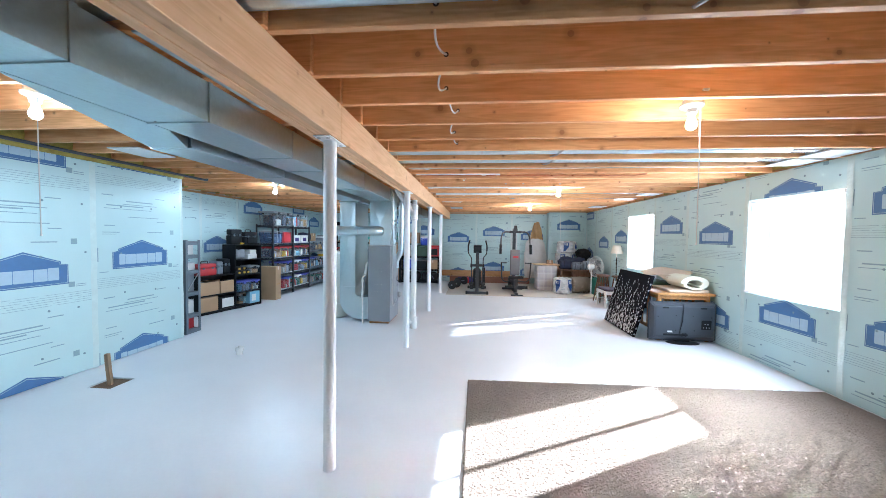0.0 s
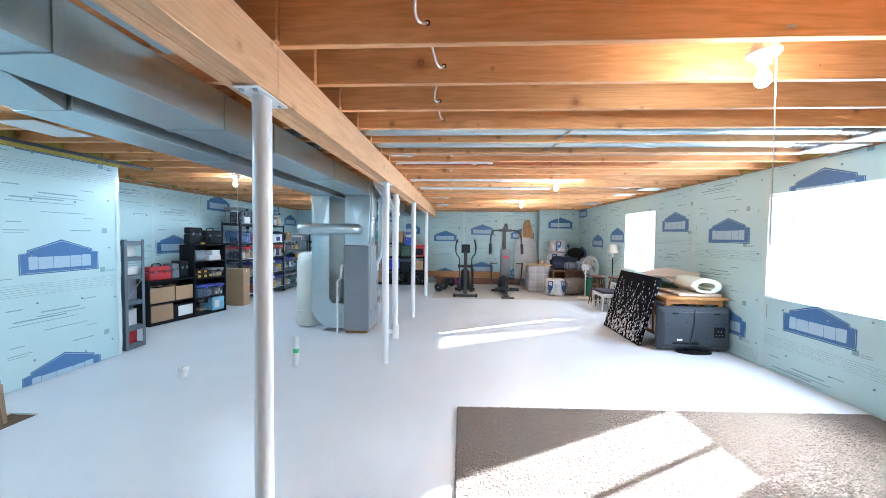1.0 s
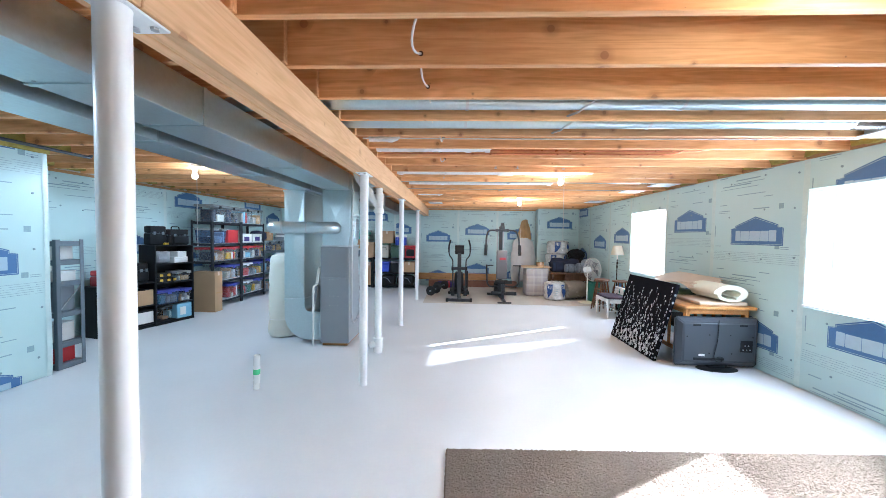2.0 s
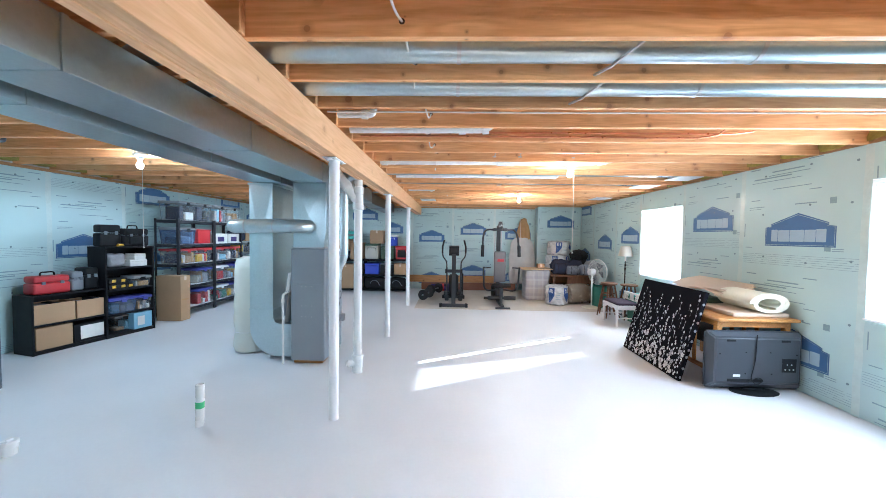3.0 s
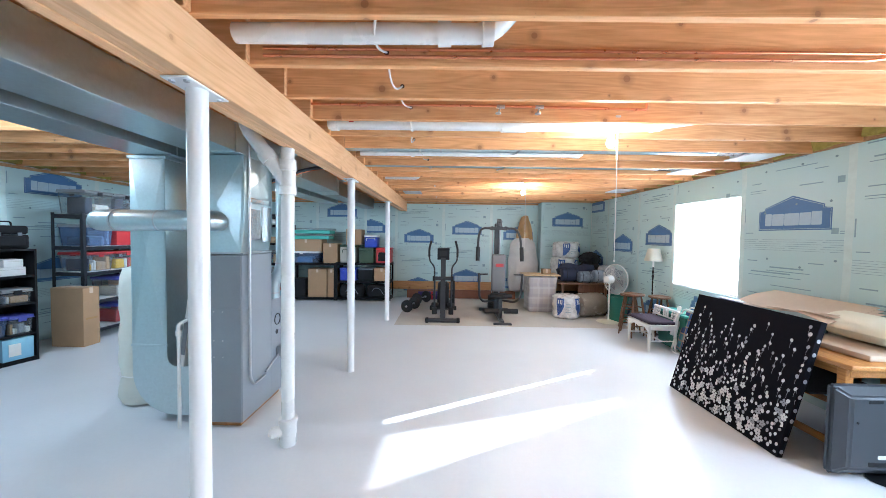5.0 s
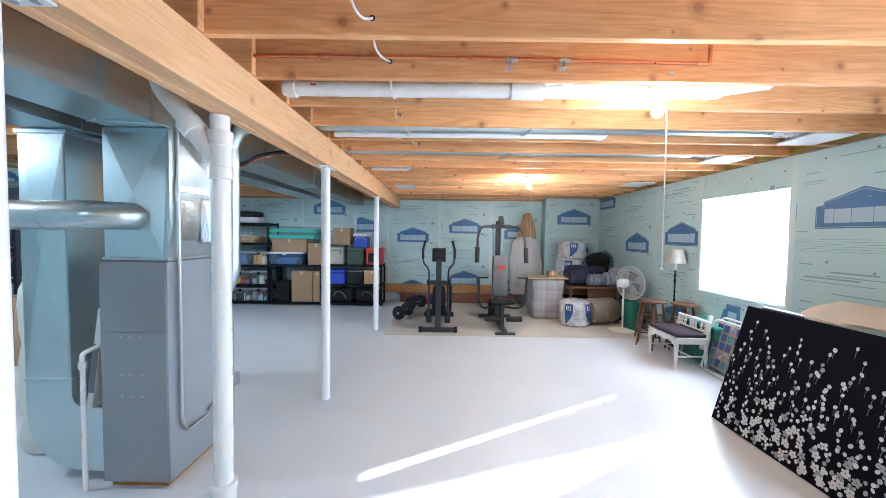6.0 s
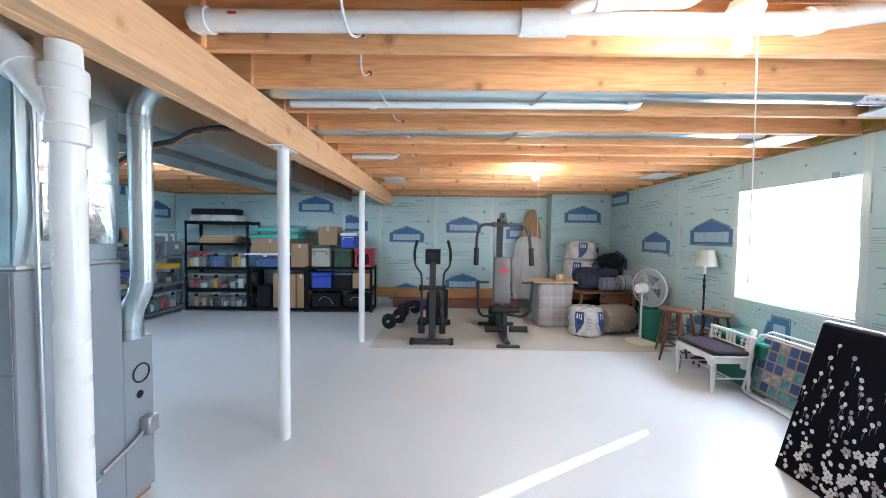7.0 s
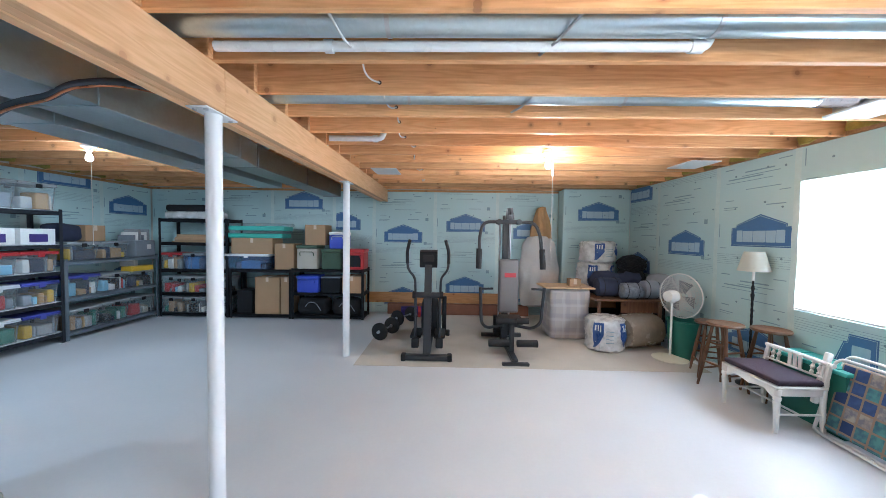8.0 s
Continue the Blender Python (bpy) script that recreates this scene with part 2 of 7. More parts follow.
_b.inputs["Transmission Weight"].default_value, _b.inputs["Roughness"].default_value, _b.inputs["IOR"].default_value = 1.0, 0.0, 1.45
M["glass"] = _m


# ---- mesh tools ----
def B():
    return bmesh.new()


def box(bm, x0, x1, y0, y1, z0, z1, bev=0.0, seg=1):
    g = bmesh.ops.create_cube(bm, size=1.0, matrix=Matrix.LocRotScale(((x0 + x1) / 2, (y0 + y1) / 2, (z0 + z1) / 2), None, (x1 - x0, y1 - y0, z1 - z0)))
    if bev:
        es = {e for v in g["verts"] for e in v.link_edges}
        bmesh.ops.bevel(bm, geom=list(es), offset=bev, segments=seg, affect="EDGES", profile=0.5)
    return bm


def rod(bm, p, q, r, r2=None, seg=14):
    """A straight round bar from p to q."""
    p, q = Vector(p), Vector(q)
    d = q - p
    m = Matrix.Translation((p + q) / 2) @ d.to_track_quat("Z", "Y").to_matrix().to_4x4()
    bmesh.ops.create_cone(bm, cap_ends=True, segments=seg, radius1=r, radius2=r if r2 is None else r2, depth=d.length, matrix=m)
    return bm


def tube(bm, pts, r, seg=10, closed=False):
    """A bent round bar along a line of points."""
    pts = [Vector(p) for p in pts]
    rings, up = [], None
    for i, p in enumerate(pts):
        a = pts[i - 1] if (i or closed) else pts[0]
        b = pts[(i + 1) % len(pts)] if (i + 1 < len(pts) or closed) else pts[-1]
        d = (b - a).normalized()
        if up is None:
            up = d.orthogonal().normalized()
        up = (up - d * up.dot(d)).normalized()
        side = d.cross(up)
        rr = r[i] if isinstance(r, (list, tuple)) else r
        rings.append([bm.verts.new(p + (up * math.cos(t) + side * math.sin(t)) * rr) for t in (2 * math.pi * k / seg for k in range(seg))])
    for i in range(len(rings) - (0 if closed else 1)):
        a, b = rings[i], rings[(i + 1) % len(rings)]
        for k in range(seg):
            bm.faces.new((a[k], a[(k + 1) % seg], b[(k + 1) % seg], b[k]))
    if not closed:
        bm.faces.new(rings[0][::-1])
        bm.faces.new(rings[-1])
    return bm


def bend(pts, radius=0.05, steps=5):
    """The same line with its corners rounded."""
    pts = [Vector(p) for p in pts]
    out = [pts[0]]
    for a, b, c in zip(pts, pts[1:], pts[2:]):
        d1, d2 = (a - b), (c - b)
        k = min(radius, d1.length * 0.45, d2.length * 0.45)
        p, q = b + d1.normalized() * k, b + d2.normalized() * k
        out += [p.lerp(b, t).lerp(b.lerp(q, t), t) for t in (i / steps for i in range(steps + 1))]
    return out + [pts[-1]]


def lathe(bm, prof, seg=20, at=(0, 0, 0), m=None):
    """A turned form from (radius, height) pairs."""
    base = Matrix.Translation(at) @ (m or Matrix())
    rings = [[bm.verts.new(base @ Vector((max(r, 0.0004) * math.cos(t), max(r, 0.0004) * math.sin(t), z))) for t in (2 * math.pi * k / seg for k in range(seg))] for r, z in prof]
    for a, b in zip(rings, rings[1:]):
        for k in range(seg):
            bm.faces.new((a[k], a[(k + 1) % seg], b[(k + 1) % seg], b[k]))
    bm.faces.new(rings[0][::-1])
    bm.faces.new(rings[-1])
    return bm


def prism(bm, poly, m, depth):
    """A flat outline in the plane of m's x and y, drawn out along m's z."""
    lo = [bm.verts.new(m @ Vector((x, y, 0))) for x, y in poly]
    hi = [bm.verts.new(m @ Vector((x, y, depth))) for x, y in poly]
    bm.faces.new(lo[::-1])
    bm.faces.new(hi)
    n = len(poly)
    for i in range(n):
        bm.faces.new((lo[i], lo[(i + 1) % n], hi[(i + 1) % n], hi[i]))
    return bm


def mesh_of(name, bm, material, sharp=38):
    bmesh.ops.recalc_face_normals(bm, faces=bm.faces[:])
    lim = radians(sharp)
    for f in bm.faces:
        f.smooth = True
    for e in bm.edges:
        e.smooth = len(e.link_faces) == 2 and e.calc_face_angle(9) < lim
    data = bpy.data.meshes.new(name)
    bm.to_mesh(data)
    bm.free()
    data.materials.append(material)
    return data


def part(name, bm, material, parent=None, label="", at=None):
    ob = new(name, mesh_of(name, bm, material))
    if at is not None:
        ob.matrix_basis = at
    if parent is not None:
        ob.parent = parent
    return tagged(ob, label)


def piece(name, data, parent, at):
    ob = new(name, data)
    ob.parent, ob.matrix_basis = parent, at
    return ob


def thing(name, at, label, category, group="", kind=""):
    ob = new(name)
    ob.empty_display_size = 0.1
    ob.matrix_basis = at if isinstance(at, Matrix) else pose(*at)
    return tagged(ob, label, category, group, kind)


def solid(name, bm, material, label, category="", kind="", group="", at=None):
    ob = part(name, bm, material, None, label, at)
    return tagged(ob, label, category, group, kind)


# ---- structure ----
PIT = (-3.30, -3.04, 3.60, 3.86)
bm = B()
box(bm, XL - 0.4, PIT[0], YN - 0.4, YB + 0.4, -0.2, 0.0), box(bm, PIT[1], XR + 0.4, YN - 0.4, YB + 0.4, -0.2, 0.0)
box(bm, PIT[0], PIT[1], YN - 0.4, PIT[2], -0.2, 0.0), box(bm, PIT[0], PIT[1], PIT[3], YB + 0.4, -0.2, 0.0)
solid("floor", bm, M["floor"], "pale grey painted concrete basement floor", "floor", "structure")
solid("floor_patch", box(B(), -0.22, 3.9, 9.8, YB - 0.03, -0.05, 0.004, 0.002), M["concrete"], "unpainted beige concrete patch of the floor", "floor", "structure")
solid("ground", box(B(), XR + WALL + 0.02, 300, -200, 200, -0.3, 0.05), surface("pale_ground", (0.5, 0.5, 0.46), 0.9, scale=0.5), "pale ground outside the windows", "ground", "structure")
solid("ceiling", box(B(), XL - 0.2, XR + 0.2, YN - 0.2, YB + 0.2, ZJ + JD, ZJ + JD + 0.03), M["subfloor"], "strand board subfloor over the joists", "ceiling", "structure")


def wall_mesh(x0, x1, y0, y1, holes=()):
    """A wall along y, with openings through it."""
    bm, cuts = B(), sorted(holes)
    y = y0
    for a, b, lo, hi in cuts:
        box(bm, x0, x1, y, a, -0.1, ZW + 0.04)
        box(bm, x0, x1, a, b, -0.1, lo)
        box(bm, x0, x1, a, b, hi, ZW + 0.04)
        y = b
    box(bm, x0, x1, y, y1, -0.1, ZW + 0.04)
    return bm


FT = 0.03    # board thickness
wall_right = solid("wall_right", wall_mesh(XR + FT, XR + WALL, YN, YB + 0.3, (WIN_B, (WIN_A[0], WIN_A[1] + 0.16, WIN_A[2], WIN_A[3] + 0.14))), M["white"], "concrete basement wall lined with foam boards", "wall", "structure")
wall_back = solid("wall_back", box(B(), XL - 0.3, XR + FT - 0.001, YB + FT, YB + 0.3, -0.1, ZW + 0.04), M["concrete"], "concrete back wall lined with foam boards", "wall", "structure")
wall_left = solid("wall_left", box(B(), XL - 0.3, XL - FT, YP, YB + FT - 0.001, -0.1, ZW + 0.04), M["concrete"], "concrete side wall lined with foam boards", "wall", "structure")
wall_jog = solid("wall_jog", box(B(), XL - 0.3, XP - FT, YN, YP - 0.002, -0.1, ZW + 0.04), M["concrete"], "projecting basement wall lined with foam boards", "wall", "structure")
wall_near = solid("wall_near", box(B(), XP - 0.3, XR + WALL, YN - 0.3, YN - 0.002, -0.1, ZW + 0.3), M["white"], "plain white wall behind the camera", "wall", "structure")
wall_box = solid("wall_box", box(B(), 2.96 + FT, XR, 12.3 + FT, YB + FT - 0.002, 0, ZW + 0.02), M["concrete"], "boxed-out corner of the back wall", "wall", "structure")
for nm, args in (("rim_right", (XR + 0.06, XR + WALL, YN, YB + 0.3)), ("rim_left", (XL - 0.3, XL - 0.06, YP, YB + 0.3)), ("rim_jog", (XL - 0.3, XP - 0.1, YN, YP))):
    solid(nm, box(B(), *args, ZW + 0.045, ZJ + JD), M["plank"], "rim board above the foundation wall", "rim board", "structure")
solid("rim_back", box(B(), XL, XR, YB + 0.08, YB + 0.3, ZW + 0.045, ZJ + JD), M["plank"], "rim board above the back wall", "rim board", "structure")


def frame_on(origin, normal):
    """x along the wall to the viewer's right, y up, z out of the wall."""
    z = Vector(normal)
    x = Vector((0, 0, 1)).cross(z)
    return Matrix.Translation(origin) @ Matrix((x, (0, 0, 1), z)).transposed().to_4x4()


HOUSE = [(0, 0), (1, 0), (1, .275), (.91, .29), (.91, .325), (.5, .47), (.09, .325), (.09, .29), (0, .275)]
EW = 0.744


def clip(bm, u0, u1, v0, v1):
    for co, no in (((u0, 0, 0), (1, 0, 0)), ((u1, 0, 0), (-1, 0, 0)), ((0, v0, 0), (0, 1, 0)), ((0, v1, 0), (0, -1, 0))):
        g = bm.verts[:] + bm.edges[:] + bm.faces[:]
        bmesh.ops.bisect_plane(bm, geom=g, plane_co=co, plane_no=no, clear_inner=True)
    return bm


def flat(bm, poly, z):
    bm.faces.new([bm.verts.new((x, y, z)) for x, y in poly])


def shrunk(poly, d, w):
    cx, cy = 0.5, 0.2
    return [((x - cx) * (1 - 2 * d / w) + cx, (y - cy) * (1 - 5.5 * d / w) + cy) for x, y in poly]


def emblem(board, u, v, lim, turned=False):
    """A blue gabled emblem with pale bars where lettering is."""
    def put(name, polys, z, mat):
        bm = B()
        for p in polys:
            q = [(-(y * EW) + u, x * EW + v) for x, y in p] if turned else [(x * EW + u, y * EW + v) for x, y in p]
            flat(bm, q, z)
        clip(bm, *lim)
        if bm.faces:
            part(name, bm, mat, board)
        else:
            bm.free()
    put("emblem_border", [HOUSE], 0.0012, M["emblem_edge"])
    put("emblem_field", [shrunk(HOUSE, 0.018, EW)], 0.0022, M["emblem"])
    line, inner = shrunk(HOUSE, 0.010, EW), shrunk(HOUSE, 0.014, EW)
    put("emblem_line", [[line[i], line[(i + 1) % 9], inner[(i + 1) % 9], inner[i]] for i in range(9)], 0.0028, M["emblem_bar"])
    # plain blocks in the place of the lettering
    bars = [(.105, .208, .240), (.213, .388, .232), (.393, .598, .232), (.603, .752, .232), (.757, .885, .240)]
    quads = [[(a + .008, .066), (b - .008, .066), (b, .074), (b, top - .008), (b - .008, top), (a + .008, top), (a, top - .008), (a, .074)] for a, b, top in bars]
    put("emblem_bar", quads, 0.0032, M["emblem_bar"])


def small_print(board, w, z0, lim, rng):
    """Rows of small unreadable print, drawn as bars, and cap nails."""
    bm = B()
    for k in range(-1, 3):
        base = z0 + 1.22 * k
        for row in range(6):
            v = base - 0.10 - 0.022 * row
            a = 0.02 + 0.0 * row
            while a < w - 0.05:
                b = a + rng.uniform(0.12, 0.5)
                flat(bm, [(a, v), (min(b, w - 0.03), v), (min(b, w - 0.03), v + 0.0035), (a, v + 0.0035)], 0.001)
                a = b + rng.uniform(0.01, 0.06)
        for du, dv, sw, sh in ((0.10, -0.34, 0.13, 0.016), (0.38, -0.40, 0.36, 0.02), (0.34, -0.435, 0.46, 0.012), (0.78, -0.33, 0.14, 0.014),
                               (0.12, 0.52, 0.12, 0.014), (0.80, 0.58, 0.12, 0.012), (0.40, 0.63, 0.42, 0.012), (0.97, -0.04, 0.06, 0.055), (1.04, -0.04, 0.1, 0.01),
                               (1.04, -0.02, 0.1, 0.01), (0.15, 0.76, 0.46, 0.020), (0.12, 0.725, 0.60, 0.010), (0.66, 0.44, 0.22, 0.016), (0.10, 0.44, 0.20, 0.012), (0.10, 0.418, 0.16, 0.008), (1.0, 0.42, 0.06, 0.06), (0.06, -0.03, 0.1, 0.012), (0.04, 0.1, 0.012, 0.16)):
            sh = sh if sh > 0.03 else sh * 0.7
            flat(bm, [(du, base + dv), (min(du + sw, w), base + dv), (min(du + sw, w), base + dv + sh), (du, base + dv + sh)], 0.001)
    clip(bm, *lim)
    part("small_print", bm, M["print"], board)
    bm = B()
    for u in (0.30, w * 0.62, w - 0.12):
        for v in (0.22, 0.78, 1.34, 1.9, 2.28):
            u1, v1 = u + rng.uniform(-.05, .05), v + rng.uniform(-.05, .05)
            if lim[0] < u1 < lim[1] and lim[2] < v1 < lim[3]:
                bmesh.ops.create_cone(bm, cap_ends=True, segments=10, radius1=0.012, radius2=0.010, depth=0.004, matrix=Matrix.Translation((u1, v1, 0.002)))
    if bm.faces:
        part("nail_cap", bm, M["cap"], board)
    else:
        bm.free()


_rng = random.Random(5)


def foam_board(wall, face, u0, u1, z0, emblem_u=None, v_ranges=((0.005, ZW),), turned=None, prints=True):
    """One sheet; face is the wall's frame, u runs along it. emblem_u: where the emblem begins."""
    for v0, v1 in v_ranges:
        m = face @ Matrix.Translation((u0, 0, 0))
        w = u1 - u0
        bd = part("foam_board", box(B(), 0.002, w - 0.002, v0, v1, -FT + 0.001, 0, 0.003), M["foam"], wall, "", m)
        lim = (0.004, w - 0.004, v0 + 0.002, v1 - 0.002)
        if emblem_u is not None:
            for k in range(-1, 3):
                e0 = z0 + 1.22 * k
                if e0 < v1 and e0 + 0.36 > v0:
                    emblem(bd, emblem_u - u0, e0, lim)
        if turned:
            emblem(bd, turned[0] - u0, turned[1], lim, True)
        if prints:
            small_print(bd, w, z0, lim, _rng)


def tape(wall, face, u, v0=0.0, v1=ZW, w=0.065):
    bm = B()
    n = 14
    left = [(u - w / 2 + _rng.uniform(-.006, .006), v0 + (v1 - v0) * i / n) for i in range(n + 1)]
    right = [(x + w, y) for x, y in left]
    for i in range(n):
        flat(bm, [left[i], right[i], right[i + 1], left[i + 1]], 0.0042 + 0.0008 * (i % 2))
    part("seam_tape", bm, M["tape"], wall, "", face)


FR = frame_on((XR, YB, 0), (-1, 0, 0))         # u = YB - y
R = lambda y: YB - y
for ya, yb, z0, c, vr in ((5.55, 4.28, 0.52, 4.915, ((0.005, 0.865),)), (5.55, 4.28, 0.72, 4.915, ((2.092, ZW),)), (6.87, 5.55, 0.275, 6.17, None), (7.98, 6.87, 0.445, 7.38, None),
                          (9.20, 7.98, 0.9, None, ((0.005, 0.865), (2.082, ZW))), (10.20, 9.20, 0.23, 9.60, None), (11.42, 10.20, 0.08, 10.77, None),
                          (12.3, 11.42, 0.94, 11.98, None), (4.28, 3.06, 0.59, 3.70, None), (3.06, 1.84, 0.3, 2.45, None), (1.84, 0.62, 0.7, 1.2, None), (0.62, -2.2, 0.4, None, None)):
    foam_board(wall_right, FR, R(ya), R(yb), z0, None if c is None else R(c) - EW / 2, vr or ((0.005, ZW),), (R(8.52), 0.02) if ya == 9.20 else None)
for y in (10.20, 11.42, 6.87):
    tape(wall_right, FR, R(y))
tape(wall_right, FR, R(5.565)), tape(wall_right, FR, R(4.27)), tape(wall_right, FR, R(9.215)), tape(wall_right, FR, R(7.965))
FB = frame_on((0, YB, 0), (0, -1, 0))
for xa, xb, z0, eu in ((-5.0, -3.8, 0.5, None), (-3.8, -2.6, 0.2, None), (-2.6, -1.38, 0.78, -2.35), (-1.38, -0.6, 0.39, -1.61), (-0.6, 0.59, 0.16, -0.40),
                       (0.59, 1.79, 0.38, 0.81), (1.79, 2.96, 0.26, 2.10)):
    foam_board(wall_back, FB, xa, xb, z0, eu, ((0.005, 2.36),))
for x in (-3.8, -2.6, -1.38, -0.6, 0.59, 1.79):
    tape(wall_back, FB, x, 0, 2.36)
FX = frame_on((0, 12.3, 0), (0, -1, 0))
foam_board(wall_box, FX, 2.96, XR - 0.002, 0.61, 3.23)
FS = frame_on((2.96, YB, 0), (-1, 0, 0))
foam_board(wall_box, FS, 0.003, 0.297, 0.4, None, prints=False)
FP = frame_on((XP, 0, 0), (1, 0, 0))
for ya, yb, z0, c in ((4.08, 5.3, -0.11, 4.66), (2.86, 4.08, -0.22, 3.46), (1.64, 2.86, 0.1, 2.2), (0.42, 1.64, 0.3, 1.0), (-2.2, 0.42, 0.2, None)):
    foam_board(wall_jog, FP, ya, yb, z0, None if c is None else c - EW / 2, ((0.005, 2.345),))
tape(wall_jog, FP, 4.08, 0, 2.345), tape(wall_jog, FP, 2.86, 0, 2.345), tape(wall_jog, FP, 5.27, 0, 2.345, 0.05)
FJ = frame_on((0, YP, 0), (0, 1, 0))
foam_board(wall_jog, FJ, 3.80, 4.97, 0.3, None, ((0.005, 2.345),), prints=False)
FL = frame_on((XL, 0, 0), (1, 0, 0))
for ya, yb, z0, c in ((5.34, 6.1, 0.3, None), (6.1, 7.1, 0.2, None), (7.1, 8.2, -0.06, 7.55), (8.2, 9.4, 0.83, 8.80), (9.4, 10.5, 0.5, None), (10.5, 11.6, 0.98, 11.06), (11.6, 12.57, 0.61, 12.1)):
    foam_board(wall_left, FL, ya, yb, z0, None if c is None else c - EW / 2, ((0.005, 2.36),))
for y in (7.1, 8.2, 9.4, 10.5, 11.6):
    tape(wall_left, FL, y, 0, 2.36)

# insulation tucked in the rim between the joists
JOISTS = [2.335 + 0.4064 * k for k in range(-11, 26)]
bm = B()
for yj in JOISTS[:-1]:
    for x in (XR + 0.02, XL + 0.0, ):
        if x < 0 and yj < YP:
            x = XP - 0.06
        y = yj + 0.03
        g = bmesh.ops.create_cube(bm, size=1.0, matrix=Matrix.LocRotScale((x, y + 0.17, 2.52), None, (0.12, 0.34, 0.19)))
        es = list({e for v in g["verts"] for e in v.link_edges})
        bmesh.ops.subdivide_edges(bm, edges=es, cuts=3, use_grid_fill=True)
for v in bm.verts:
    v.co += noise.noise_vector(v.co * 9) * 0.03
tagged(part("rim_insulation", bm, M["fibre"]), "yellow glass-fibre batts between the joist ends", "insulation", kind="structure")
bm = B()
box(bm, XR - 0.02, XR + 0.06, YN, YB, ZW + 0.002, ZW + 0.043)
tagged(part("sill_right", bm, M["plank"]), "timber sill plate on the foundation wall", "sill plate", kind="structure")
tagged(part("sill_left", box(B(), XL - 0.06, XL + 0.02, YP, YB, 2.362, 2.398), M["plank"]), "timber sill plate on the foundation wall", "sill plate", kind="structure")
tagged(part("sill_back", box(B(), XL + 0.03, 2.95, YB - 0.01, YB + 0.07, 2.362, 2.398), M["plank"]), "timber sill plate on the back wall", "sill plate", kind="structure")
tagged(part("sill_jog", box(B(), XP - 0.1, XP + 0.03, YN, YP, 2.347, 2.385), M["fibre"]), "yellow sealing strip on the projecting wall", "sill plate", kind="structure")

# joists: one run from the right wall over the beam, one from the beam to the left wall
jr = mesh_of("joist", box(B(), -0.62, XR + 0.055, -0.019, 0.019, ZJ, ZJ + JD - 0.002, 0.003), M["joist"])
jl = mesh_of("joist", box(B(), XL - 0.05, -0.325, -0.019, 0.019, ZJ, ZJ + JD - 0.002, 0.003), M["joist"])
for i, yj in enumerate(JOISTS):
    for data, dy in ((jr, 0.0), (jl, -0.041)):
        ob = new("joist", data)
        ob.location = (0, yj + dy, 0)
        tagged(ob, "orange-brown sawn timber floor joist", "joist", "floor joists", "structure")

# main beam of two lengths with a butt joint over a post
for ya, yb in ((YN, 2.72), (2.724, 7.70), (7.704, YB - 0.02)):
    beam = thing("beam", (0, 0, 0), "pale built-up timber main beam on steel posts", "beam", "main beam", "structure")
    for k in range(3):
        x0 = BX0 + k * (BX1 - BX0) / 3
        part("beam_ply", box(B(), x0 + 0.0006, x0 + (BX1 - BX0) / 3 - 0.0006, ya, yb, BZ + (0.003 if k == 1 else 0), ZJ - 0.001, 0.003), M["beam"], beam)

# steel posts
def steel_post(y):
    p = thing("steel_post", (-0.40, y, 0), "white-painted round steel post under the beam", "post", "posts under the beam")
    part("shaft", lathe(B(), [(0.043, 0.0), (0.043, 0.008), (0.0415, 0.012), (0.0415, BZ - 0.02), (0.043, BZ - 0.012), (0.043, BZ - 0.009)], 24), M["post"], p)
    bm = box(B(), -0.055, 0.055, -0.13, 0.13, BZ - 0.009, BZ - 0.001, 0.002)
    plate = part("top_plate", bm, M["post"], p)
    for sy in (-0.1, 0.1):
        for sx in (-0.03, 0.03):
            part("bolt", lathe(B(), [(0.012, BZ - 0.016), (0.012, BZ - 0.009)], 6, (sx, sy, 0)), M["steel"], plate)


for y in (2.70, 5.29, 7.70, 10.12):
    steel_post(y)


def window(name, y0, y1, z0, z1, bar, bar_w):
    w = thing(name, (XR + 0.035, (y0 + y1) / 2, z0), "white-framed basement window, overexposed by daylight", "window", "", "structure")
    hy, h = (y1 - y0) / 2, z1 - z0
    bm = B()
    for a in ((-hy, hy, 0, 0.035), (-hy, hy, h - 0.035, h), (-hy, -hy + 0.035, 0.036, h - 0.036), (hy - 0.035, hy, 0.036, h - 0.036)):
        box(bm, -0.03, 0.03, a[0], a[1], a[2], a[3], 0.004)
    part("window_frame", bm, M["vinyl"], w)
    if bar_w:
        part("meeting_stile", box(B(), -0.02, 0.02, bar - bar_w / 2, bar + bar_w / 2, 0.036, h - 0.036, 0.004), M["vinyl"], w)
    g = part("pane", box(B(), -0.003, 0.003, -hy + 0.036, hy - 0.036, 0.036, h - 0.036), M["glass"], w)
    g.visible_shadow = False
    part("window_sill", box(B(), -0.045, -0.032, -hy + 0.002, hy - 0.002, 0.001, 0.02, 0.003), M["white"], w)


